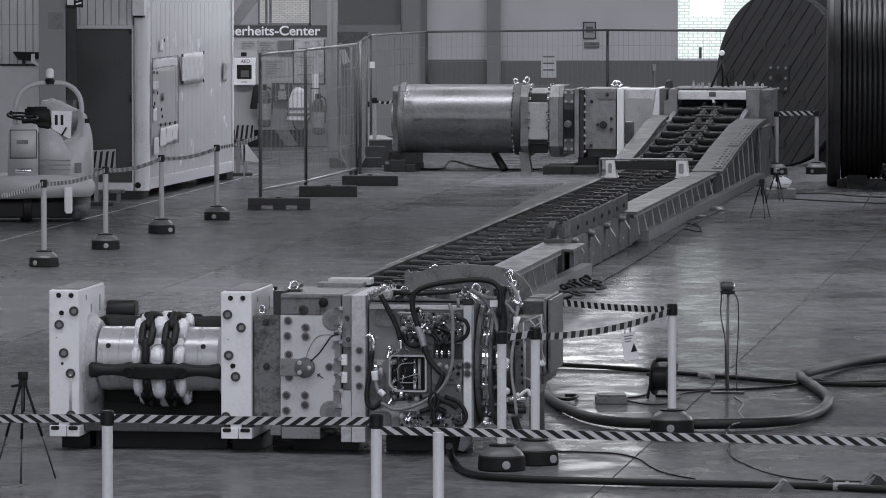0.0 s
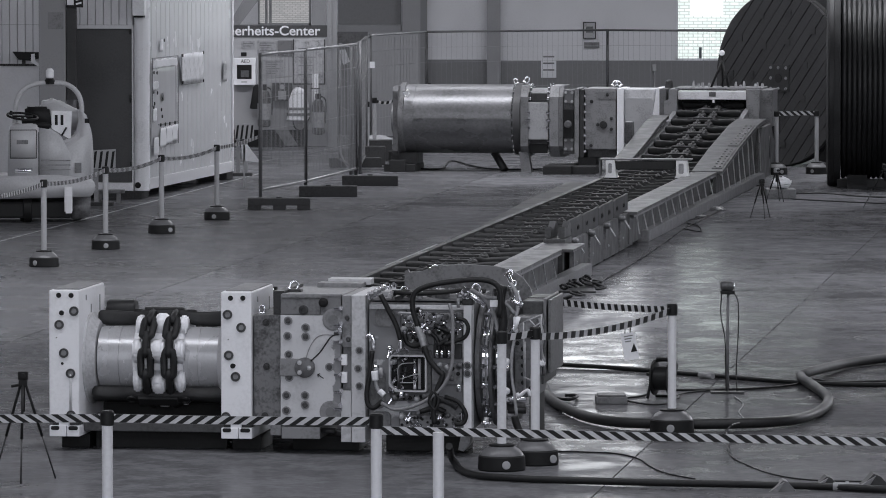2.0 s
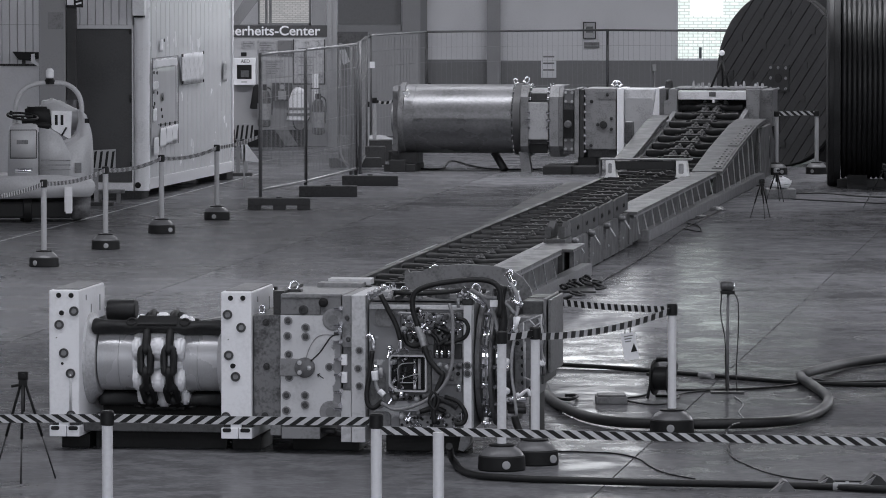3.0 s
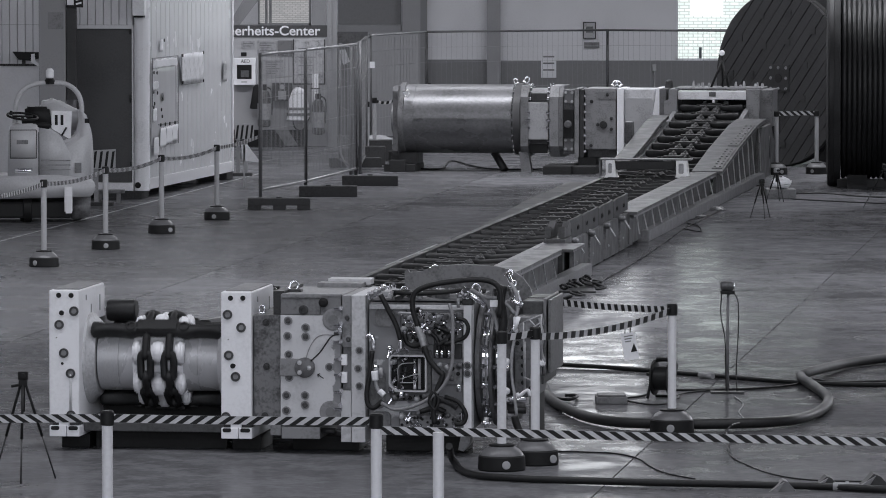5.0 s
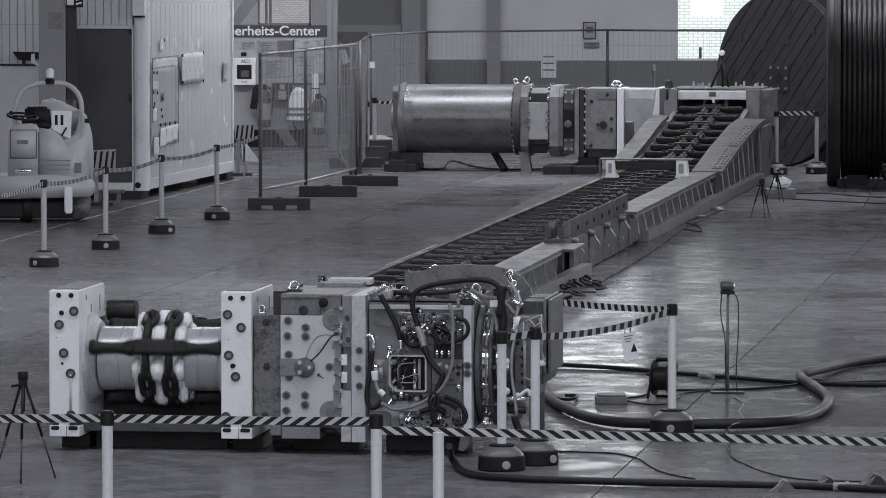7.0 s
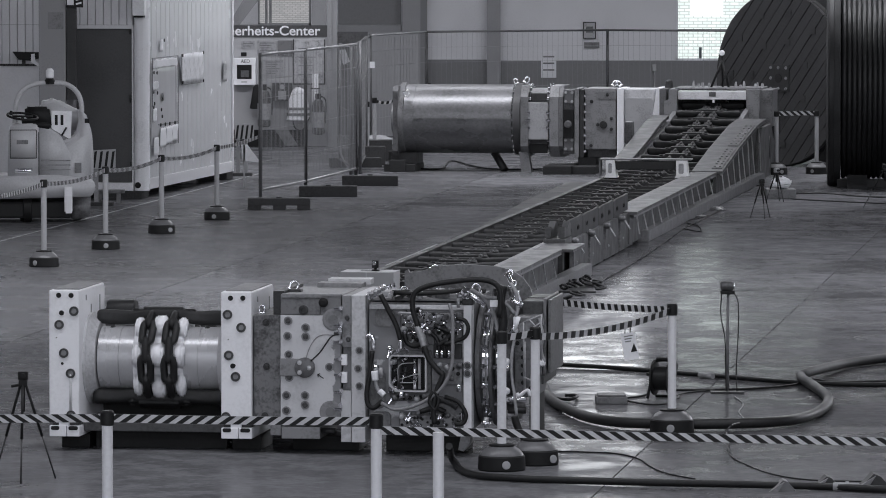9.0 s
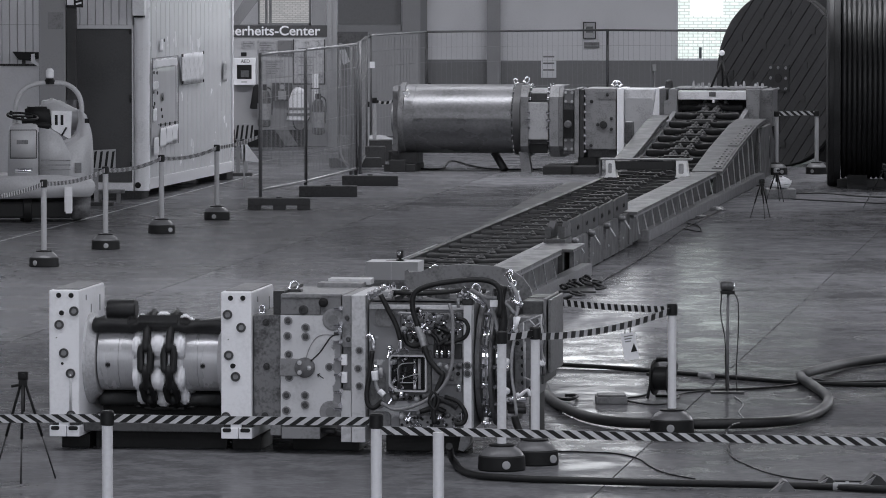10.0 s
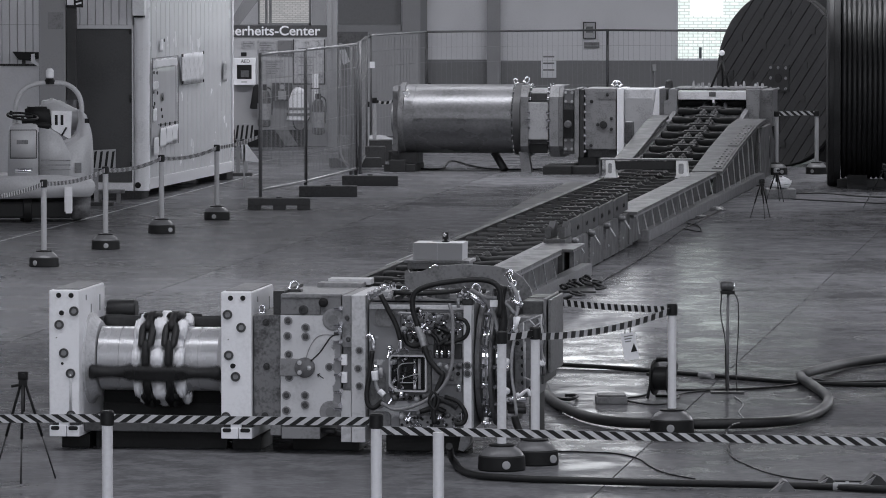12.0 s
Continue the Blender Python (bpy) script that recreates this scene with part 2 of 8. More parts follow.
def bolt(bm, p, axis, r=0.02, h=0.015):
    """A hexagon head on a washer."""
    s = {"-y": ("y", -1), "y": ("y", 1), "x": ("x", 1), "-x": ("x", -1), "z": ("z", 1)}[axis]
    lathe(bm, [(r * 1.5, 0), (r * 1.5, s[1] * h * 0.35)], s[0], 12, p)
    lathe(bm, [(r, 0), (r, s[1] * h), (r * 0.8, s[1] * h * 1.25)], s[0], 6, p)
    return bm


# the conveyor's own space: origin under the near drum, x along the drum, y along the chain
LINE = pose(-2.0936, 40.1508, 0, 0, 0, -8.1)


# ---- the hall ----
WIN_L = (-3.62, -2.58, 1.97, 5.4)
WIN_R = (4.56, 7.4, 1.28, 5.4)
FRONT_GAP = (-9.0, 11.0, 2.6, 8.2)


def holed(x0, x1, z0, z1, holes, put):
    """Calls put() for each rectangle of a surface that is left between its holes."""
    xs = sorted({x0, x1, *[v for h in holes for v in h[:2]]})
    zs = sorted({z0, z1, *[v for h in holes for v in h[2:]]})
    for a, b in zip(xs, xs[1:]):
        for c, d in zip(zs, zs[1:]):
            mx, mz = (a + b) / 2, (c + d) / 2
            if not any(h[0] < mx < h[1] and h[2] < mz < h[3] for h in holes):
                put(a, b, c, d)


def hall():
    x0, x1, y0, y1, top = (HALL[k] for k in ("x0", "x1", "y0", "y1", "top"))
    fl = part("floor", B(x0 - 1, x1 + 1, y0 - 1, y1 + 1, -0.3, -0.012), M_DADO, None)
    tagged(fl, "smooth grey sealed concrete floor with straight joints", "floor", kind="structure")
    # cast bays between the joints, along the conveyor's direction
    cuts = [-26.0, -14.0, -10.2, -7.06, -3.40, 3.585, 7.6, 14.0, 30.0]
    for a, b in zip(cuts, cuts[1:]):
        for v0, v1 in ((-60.0, -20.0), (-20.0, 30.0), (30.0, 80.0)):
            bm = bmesh.new()
            box(bm, a + 0.006, b - 0.006, v0 + 0.006, v1 - 0.006, -0.2, 0.0)
            bay = part("floor_bay", bm, M_FLOORDULL if b < cuts[4] + 0.1 else M_FLOORMID if b < cuts[5] + 0.1 else M_FLOOR, fl)
            bay.matrix_basis = LINE
    line = part("painted_line", B(-7.10, -7.06, 12.0, 44.0, 0.0005, 0.002), M_SILVER, fl, "worn pale painted line")
    line.matrix_basis = LINE
    tagged(part("wall_west", B(x0 - 0.3, x0, y0, y1, 0, top), M_WALL, None), "plain light painted hall wall", "wall", kind="structure")
    bm4 = bmesh.new()
    # the gap is only there for the added side lamp
    holed(y0, y1, 0.0, top, [SIDE_GAP], lambda a, b, c, d: box(bm4, x1, x1 + 0.3, a, b, c, d))
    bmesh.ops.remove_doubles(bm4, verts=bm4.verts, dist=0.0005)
    tagged(part("wall_east", bm4, M_WALL, None), "plain light hall wall with an opening added for the side lamp", "wall", kind="structure")
    bm = bmesh.new()
    # this opening is made up to hold the front lamp
    holed(x0, x1, 0.0, top, [FRONT_GAP], lambda a, b, c, d: box(bm, a, b, y0 - 0.3, y0, c, d))
    bmesh.ops.remove_doubles(bm, verts=bm.verts, dist=0.0005)
    tagged(part("wall_south", bm, M_WALL, None), "plain light hall wall with a wide opening added for the front lamp", "wall", kind="structure")
    bm2 = bmesh.new()
    holed(x0, x1, 0.0, top, [WIN_L, WIN_R] + HIGH, lambda a, b, c, d: box(bm2, a, b, y1, y1 + 0.3, c, d))
    bmesh.ops.remove_doubles(bm2, verts=bm2.verts, dist=0.0005)
    wall = tagged(part("wall_north", bm2, M_WALL, None), "light plastered end wall with a darker dado", "wall", kind="structure")
    for a, b in ((-13.0, -0.32), (1.13, 15.0)):
        part("dado", B(a, b, y1 - 0.012, y1 - 0.001, 0.0, 1.28), M_DADO, wall, "grey dado paint")
    part("dado", B(-0.31, 0.88, y1 - 0.013, y1 - 0.001, 0.0, 1.30), M_DADO, wall, "grey dado paint")
    part("dark_panel", B(-2.05, -0.82, y1 - 0.014, y1 - 0.001, 1.98, 5.0), M_DADO, wall, "grey painted wall panel")
    # roof with its daylight panels left open
    bm3 = bmesh.new()
    holed(x0, x1, y0, y1, [(lx - 11, lx + 11, ly - w / 2, ly + w / 2) for lx, ly, w, _ in ROOF_LIGHTS], lambda a, b, c, d: box(bm3, a, b, c, d, top, top + 0.25))
    bmesh.ops.remove_doubles(bm3, verts=bm3.verts, dist=0.0005)
    tagged(part("ceiling", bm3, M_CEIL, None), "grey roof deck with long daylight strips", "ceiling", kind="structure")
    # columns and beams on the end wall
    col = tagged(new("columns"), "grey painted steel columns and rails before the end wall", "column", kind="structure")
    for a, b, m in ((-0.80, -0.44, M_STRUCT2), (-0.44, -0.31, M_DADO), (0.86, 1.12, M_STRUCT2)):
        part("column", B(a, b, y1 - 0.3, y1 - 0.02, 0, top), m, col)
    part("rail_beam", B(-2.051, -0.81, y1 - 0.25, y1 - 0.03, 1.831, 1.974), M_STRUCT2, col)
    part("sill_beam", B(-13, -2.292, y1 - 0.2, y1 - 0.02, 1.72, 1.96), M_STRUCT, col)
    for nm, (a, b, c, d) in (("window_1", WIN_L), ("window_2", WIN_R)):
        w = tagged(new(nm), "tall window with thin metal bars and bright daylight outside", "window", kind="structure")
        fr = M_WHITE if nm == "window_2" else M_STRUCT2
        for p in ((a, a + 0.035, c, d), (b - 0.04, b, c, d), (a, b, c, c + 0.04)):
            part("window_frame", B(p[0], p[1], y1 + 0.05, y1 + 0.12, p[2], p[3]), fr, w)
        bars = ((a + b) / 2 - 0.38, (a + b) / 2 - 0.30) if nm == "window_1" else (a + 1.45,)
        for x in bars:
            part("window_bar", B(x, x + 0.05, y1 + 0.06, y1 + 0.11, c, d), fr, w)
        if nm == "window_2":
            part("window_bar", B(a, b, y1 + 0.06, y1 + 0.1, 1.882 - 0.012, 1.882 + 0.012), M_STRUCT, w)
        g = part("pane", B(a + 0.03, b - 0.03, y1 + 0.08, y1 + 0.084, c + 0.03, d), M_GLASS, w)
        g.visible_shadow = False
    # brick yard outside, its daylight and shade given by emission
    near = part("backdrop", B(-12, -0.5, 112, 112.1, -1, 14), M_YARDSHADE, None)
    tagged(near, "glowing brick facade, dimmed as if in shade, close outside the narrow window", "backdrop", kind="structure")
    bd = part("backdrop", B(-20, 24, 118, 118.1, -1, 14), M_YARD, None)
    tagged(bd, "overexposed pale brick facade outside the windows", "backdrop", kind="structure")
    part("facade_panel", B(5.42, 6.15, 117.9, 117.96, 1.93, 4.6), M_YARDPLAIN, bd, "plain bright rendered panel")
    part("facade_slot", B(5.62, 5.68, 117.9, 117.96, 0.75, 1.25), M_STRUCT, bd)
    part("facade_slot", B(6.2, 6.26, 117.9, 117.96, 0.6, 1.4), M_STRUCT, bd)


def yard(name, strength, tint=(1.0, 1.0, 1.0), plain=False):
    """A pale brick facade outside the windows; emission strength and tint stand for its daylight or shade."""
    m = bpy.data.materials.new(name)
    m.use_nodes = True
    n, ln = m.node_tree.nodes, m.node_tree.links
    n.remove(n["Principled BSDF"])
    tc, mp, br, em = n.new("ShaderNodeTexCoord"), n.new("ShaderNodeMapping"), n.new("ShaderNodeTexBrick"), n.new("ShaderNodeEmission")
    mp.inputs["Rotation"].default_value = (radians(90), 0, 0)
    ln.new(tc.outputs["Object"], mp.inputs[0])
    ln.new(mp.outputs[0], br.inputs[0])
    br.inputs["Scale"].default_value = 1.0
    br.inputs["Brick Width"].default_value, br.inputs["Row Height"].default_value, br.inputs["Mortar Size"].default_value = 0.2, 0.07, 0.01
    br.inputs["Color1"].default_value, br.inputs["Color2"].default_value, br.inputs["Mortar"].default_value = [(*[c * k for c, k in zip(q, tint)], 1) for q in ((0.72, 0.82, 0.80), (0.88, 0.97, 0.95), (0.52, 0.57, 0.57))]
    ln.new(br.outputs[0], em.inputs[0])
    if tint[1] < 1.0:
        br.inputs["Brick Width"].default_value, br.inputs["Row Height"].default_value, br.inputs["Mortar Size"].default_value = 0.11, 0.04, 0.006
    if plain:
        br.inputs["Mortar Size"].default_value, br.inputs["Color1"].default_value = 0.0, br.inputs["Color2"].default_value
    em.inputs[1].default_value = strength
    ln.new(em.outputs[0], n["Material Output"].inputs[0])
    return m


def glass():
    m = bpy.data.materials.new("window_glass")
    m.use_nodes = True
    b = m.node_tree.nodes["Principled BSDF"]
    b.inputs["Transmission Weight"].default_value, b.inputs["Roughness"].default_value, b.inputs["IOR"].default_value = 1.0, 0.02, 1.05
    return m


M_YARDPLAIN = yard("daylit_render", 1.6, plain=True)
M_YARD, M_YARDSHADE, M_GLASS = yard("daylit_brick", 1.6), yard("shaded_brick", 0.62, (1.0, 0.9, 0.95)), glass()
hall()


def dots(parent, name, pts, material, axis="-y", r=0.02, h=0.015, mesh=None, label=""):
    """Alike bolts or plugs at the points, each an object on one shared mesh."""
    if material is M_PLUG:
        ring = disc_mesh("washer", r * 1.7, h * 0.5, M_WASHER, "y", 18, r * 1.15)
        for p in pts:
            ob = new("washer", ring)
            ob.parent, ob.location = parent, p
    if mesh is None:
        bm = bmesh.new()
        bolt(bm, (0, 0, 0), axis, r, h)
        mesh = bpy.data.meshes.new(name)
        bm.to_mesh(mesh)
        bm.free()
        mesh.materials.append(material)
    for p in pts:
        ob = new(name, mesh)
        ob.parent, ob.location = parent, p
    return mesh


def disc_mesh(name, r, h, material, axis="y", seg=20, inner=0.0):
    bm = bmesh.new()
    s = -1 if axis == "y" else 1
    prof = [(r, 0), (r, s * h * 0.8), (r * 0.93, s * h)]
    if inner:
        prof += [(inner, s * h), (inner * 0.95, s * h * 0.35)]
    lathe(bm, prof, axis, seg)
    me = bpy.data.meshes.new(name)
    bm.to_mesh(me)
    bm.free()
    me.materials.append(material)
    return me


def shackle(bm, p, s=0.06, tilt=0.0, turn=0.0):
    """A bow shackle that stands on its pin."""
    m = Matrix.Translation(p) @ pose(0, 0, 0, 0, tilt, turn)
    pts = [(-0.5, 0, 0), (-0.62, 0, 0.6), (-0.75, 0, 1.1), (-0.5, 0, 1.7), (0, 0, 1.95), (0.5, 0, 1.7), (0.75, 0, 1.1), (0.62, 0, 0.6), (0.5, 0, 0)]
    hose(bm, [m @ (Vector(q) * s) for q in pts], 0.22 * s, 8, 3)
    rod(bm, m @ Vector((-0.95 * s, 0, 0.1 * s)), m @ Vector((0.95 * s, 0, 0.1 * s)), 0.26 * s, 8)
    return bm


# ---- near drive: side frames and drum ----
AX = 0.665      # height of the drum's axis
RC = 0.323      # radius on which the chain runs


def side_frame(x0, x1, name_label, plugs, holes):
    t = thing("drive_stand", LINE, name_label, "machine frame", "stands of the near drive")
    bm = bmesh.new()
    w = x1 - x0
    # cheek with a dropped foot and two slots cut into its toe
    prism(bm, [(-0.45, 0.225), (-0.45, 1.2), (0.47, 1.2), (0.5, 1.17), (0.5, 0.225)], "x", x0, x1)
    bmesh.ops.bevel(bm, geom=list(bm.edges), offset=0.006, segments=1, affect="EDGES")
    part("cheek", bm, M_WHITE, t)
    part("toe", B(x0, x0 + w * 0.56, -0.45, 0.4, 0.11, 0.19, 0.005), M_WHITE, t)
    part("toe", B(x0 + w * 0.58, x1, -0.447, 0.4, 0.11, 0.19, 0.005), M_WHITE, t)
    part("toe_shim", B(x0 + 0.07, x0 + w * 0.64, -0.44, 0.4, 0.19, 0.225), M_WHITE, t)
    part("toe_gap", B(x0 + 0.01, x1 - 0.01, -0.40, 0.38, 0.19, 0.225), M_DARKSTEEL, t)
    part("cap_plate", B(x0 + 0.02, x1 - 0.012, -0.36, 0.44, 1.2005, 1.208, 0.003), M_FLANGE, t)
    me = disc_mesh("plug", 0.036, 0.012, M_PLUG, inner=0.022)
    core = disc_mesh("plug_core", 0.02, 0.004, M_WASHER)
    for p in plugs:
        for nm, mesh, y in (("plug", me, -0.4505), ("plug_core", core, -0.4555)):
            ob = new(nm, mesh)
            ob.parent, ob.location = t, (p[0], y, p[1])
    me = disc_mesh("bolt_hole", 0.019, 0.006, M_BLACK)
    for p in holes:
        ob = new("bolt_hole", me)
        ob.parent, ob.location = t, (p[0], -0.4505, p[1])
    # slots and wear strips on the inner and outer flanks
    for yy, za, zb in ((-0.2, 1.11, 1.15), (-0.02, 0.97, 1.07), (0.3, 1.0, 1.12)):
        part("wear_strip", B(x1, x1 + 0.004, yy, yy + 0.018, za, zb), M_FLANGE, t)
    part("flank_plate", B(x1, x1 + 0.01, -0.18, 0.46, 0.4, 0.95, 0.003), M_MIDPAINT, t)
    # block is coloured black for the shade under the stand
    part("support_block", B(x0 + 0.03, x1 + 0.02, -0.16, 0.35, 0, 0.108, 0.01), M_BLACK, t)
    # slots cut into the toe
    for a, b in ((x0 + 0.012, x0 + 0.075), (x0 + 0.145, x1 - 0.012)):
        part("toe_slot", prism(bmesh.new(), rounded(a, b, 0.158, 0.188, 0.012), "y", -0.4535, -0.445), M_BLACK, t)
    # scuffs and drips on the painted face
    part("paint_chip", prism(bmesh.new(), [(x0 + 0.05, 0.842), (x0 + 0.062, 0.846), (x0 + 0.06, 0.853), (x0 + 0.052, 0.851)], "y", -0.452, -0.449), M_FLANGE, t)
    dots(t, "small_hole", [(x0 + 0.1, -0.4505, 0.655), (x0 + 0.03, -0.4505, 0.245), (x0 + 0.13, -0.4505, 0.247)], M_BLACK, "-y", 0.007, 0.004)
    return t


side_frame(-0.781, -0.554, "white-painted steel side frame with plugged bores beside the drum",
           ((-0.591, 1.046), (-0.703, 0.944), (-0.669, 0.733), (-0.618, 0.582), (-0.615, 0.27)), ((-0.706, 1.163), (-0.612, 1.163), (-0.685, 1.032)))
side_frame(0.518, 0.747, "white-painted steel side frame between drum and gearbox",
           ((0.569, 1.032), (0.671, 0.937), (0.577, 0.73), (0.628, 0.572), (0.555, 0.273)), ((0.591, 1.154), (0.684, 1.155), (0.607, 0.651)))

t = thing("base_beam", LINE, "flat grey steel cross beam under the drum", "beam")
# beam and web are coloured dark for the shade below the drum
part("beam", B(-0.55, 0.52, -0.30, -0.05, 0.14, 0.20, 0.006), M_SHADEPAINT, t)
part("beam_web", B(-0.5, 0.5, -0.1, -0.07, 0.0, 0.139, 0.004), M_BLACK, t)

t = thing("grease_groove", LINE, "thin grease line let into the white frame", "pipe")
part("line", rod(bmesh.new(), (-0.618, -0.452, 0.576), (-0.618, -0.452, 0.291), 0.01, 8), M_OFFWHITE, t)

# flange collars that stay with the frames
for x0, x1, lab in ((-0.556, -0.475, "light steel flange collar on the drum's outer end"), (0.515, 0.455, "light steel flange collar on the drum's gearbox end")):
    t = thing("flange_collar", LINE, lab, "flange", "drum collars")
    s = 1 if x1 > x0 else -1
    bm = lathe(bmesh.new(), [(0.345, x0), (0.345, x0 + 0.02 * s), (0.315, x0 + 0.035 * s), (0.275, x1)], "x", 48, (0, 0, AX))
    part("ring", bm, M_OFFWHITE, t)

# stripper: dark stubs and a bar behind the drum
t = thing("chain_stripper", LINE, "dark steel stripper bar behind the drum", "stripper")
part("bar", B(-0.54, 0.51, 0.42, 0.55, 0.72, 0.84, 0.02), M_BLACKSTEEL, t)
part("stub", lathe(bmesh.new(), [(0.075, -0.54), (0.085, -0.52), (0.085, -0.325), (0.07, -0.315)], "x", 20, (0, 0.55, 0.985)), M_BLACKSTEEL, t)
part("stub", lathe(bmesh.new(), [(0.07, 0.45), (0.085, 0.47), (0.085, 0.52)], "x", 20, (0, 0.55, 0.99)), M_BLACKSTEEL, t)
# black plates added to give the deep shade under the drum
part("cover_plate", prism(bmesh.new(), [(0.3, 0.02), (0.344, 0.02), (0.344, 0.3), (0.32, 0.3)], "x", -0.53, 0.5), M_BLACK, t)
part("lower_plate", B(-0.53, 0.5, 0.345, 0.36, 0.02, 0.7), M_BLACK, t)


def chain_drum(m, label):
    """Drum with a seven-toothed double sprocket; it turns about its own x axis."""
    t = thing("chain_drum", m, label, "drum")
    bm = bmesh.new()
    lathe(bm, [(0.22, -0.468), (0.24, -0.462), (0.24, -0.46), (0.24, -0.306), (0.24, -0.304), (0.233, -0.3025), (0.233, -0.2985), (0.24, -0.297), (0.24, -0.295), (0.24, 0.295), (0.24, 0.297), (0.233, 0.2985), (0.233, 0.3025), (0.24, 0.304), (0.24, 0.306), (0.24, 0.45), (0.24, 0.452), (0.22, 0.456)], "x", 64)
    part("barrel", bm, M_BRIGHT, t, "bright turned steel barrel")
    part("hub", lathe(bmesh.new(), [(0.25, -0.19), (0.27, -0.178), (0.272, -0.175), (0.272, 0.175), (0.27, 0.178), (0.25, 0.19)], "x", 56), M_SPROCKET, t)
    # teeth: three rows of seven
    for x0, x1, top in ((-0.183, -0.116, 0.345), (-0.038, 0.062, 0.362), (0.14, 0.207, 0.345)):
        bm = bmesh.new()
        xa, xb = (x0 + x1) / 2 - (x1 - x0) * 0.42, (x0 + x1) / 2 + (x1 - x0) * 0.42
        lo, mid, hi = [(x0, -0.1), (x1, -0.1), (x1, 0.1), (x0, 0.1)], [(x0, -0.068), (x1, -0.068), (x1, 0.068), (x0, 0.068)], [(xa, -0.046), (xb, -0.046), (xb, 0.046), (xa, 0.046)]
        rings = [[bm.verts.new((p[0], p[1], h)) for p in ring] for ring, h in ((lo, 0.24), (mid, top - 0.035), (hi, top))]
        for a, b in zip(rings, rings[1:]):
            for i in range(4):
                bm.faces.new((a[i], a[(i + 1) % 4], b[(i + 1) % 4], b[i]))
        bm.faces.new(rings[2]), bm.faces.new(rings[0][::-1])
        bmesh.ops.bevel(bm, geom=list(bm.edges), offset=0.014, segments=3, affect="EDGES")
        for q in bm.faces:
            q.smooth = True
        me = bpy.data.meshes.new("tooth")
        bm.to_mesh(me)
        bm.free()
        me.materials.append(M_SPROCKET)
        for k in range(7):
            ob = new("tooth", me)
            ob.parent = t
            ob.matrix_basis = pose(0, 0, 0, 360 / 7 * k, 0, 0)
    # screw holes on the shell halves
    me = disc_mesh("screw", 0.02, 0.004, M_BLACK, "z", 12)
    for x in (-0.38, 0.34):
        ob = new("screw", me)
        ob.parent, ob.matrix_basis = t, pose(0, 0, 0, -20, 0, 0) @ pose(x, 0, 0.2395)
    return t


near_drum = chain_drum(LINE @ pose(0, 0, AX), "bright steel chain drum with a pale double sprocket, turning")

# ---- near gearbox ----
F = -0.45


def gearbox():
    t = thing("gearbox", LINE, "off-white painted gearbox with bolted covers and oil stains", "gearbox")
    a, b = 0.963, 1.42
    part("input_flange", B(0.756, 0.955, -0.40, 0.5, 0.265, 1.028, 0.006), M_FLANGE, t, "brown rough steel flange")
    part("edge_plate", B(0.896, 0.976, -0.36, 0.5, 0.261, 1.204, 0.004), M_DARKSTEEL, t)
    bm = B(a, b, F + 0.02, 0.5, 0.27, 1.183, 0.008)
    part("housing", bm, M_GREYPAINT, t)
    part("face_plate", B(a + 0.002, 1.416, F, F + 0.02, 0.274, 1.032, 0.003), M_STAINED, t, "off-white face plate with grey oil stains")
    part("top_rail", B(a + 0.01, b, F - 0.004, F + 0.05, 1.162, 1.191, 0.004), M_GREYPAINT, t)
    part("cover_panel", B(a + 0.005, 1.264, F + 0.004, F + 0.03, 1.037, 1.154, 0.003), M_MIDPAINT, t, "dark grey recessed panel")
    me = disc_mesh("boss", 0.036, 0.008, M_DARKSTEEL, inner=0.018)
    for p in ((1.138, 1.072),):
        ob = new("boss", me)
        ob.parent, ob.location = t, (p[0], F + 0.003, p[1])
    part("corner_recess", B(1.272, 1.42, F - 0.004, F + 0.02, 1.062, 1.179, 0.003), M_MIDPAINT, t)
    part("recess_shadow_cap", lathe(bmesh.new(), [(0.035, F - 0.005), (0.035, F - 0.02), (0.015, F - 0.03)], "y", 16, (1.289, 0, 1.129)), M_BLACK, t)
    for cx, cz in ((1.362, 1.003), (1.34, 0.32)):
        part("cast_pad", lathe(bmesh.new(), [(0.082, F), (0.082, F - 0.006), (0.07, F - 0.009)], "y", 28, (cx, 0, cz)), M_GREYPAINT, t)
        part("pad_boss", lathe(bmesh.new(), [(0.036, F - 0.008), (0.036, F - 0.014)], "y", 20, (cx, 0, cz)), M_MIDPAINT, t)
    # shaft cover with a keyway block
    hx, hz = 1.15, 0.647
    part("shaft_block", B(a, hx, F - 0.02, F + 0.004, hz - 0.065, hz + 0.065, 0.006), M_GREYPAINT, t)
    part("shaft_cover", lathe(bmesh.new(), [(0.075, F), (0.075, F - 0.035), (0.062, F - 0.042), (0.02, F - 0.046)], "y", 28, (hx, 0, hz)), M_GREYDARK, t)
    dots(t, "cover_bolt", [(hx - 0.035, F - 0.042, hz + 0.038), (hx - 0.035, F - 0.042, hz - 0.034), (hx + 0.036, F - 0.042, hz)], M_BRIGHT, "-y", 0.012, 0.01)
    dots(t, "bolt", [(p[0], F, p[1]) for p in (((1.023, 0.991), (1.154, 0.942), (1.019, 0.878), (1.154, 0.875), (1.027, 0.74), (1.332, 0.651), (1.031, 0.572), (1.01, 0.438), (1.149, 0.439), (1.009, 0.325), (1.149, 0.368)))], M_PLUG, "-y", 0.019, 0.016)
    dots(t, "flange_bolt", [(p[0], -0.40, p[1]) for p in (((0.849, 0.972), (0.853, 0.646), (0.84, 0.28)))], M_DARKSTEEL, "-y", 0.018, 0.016)
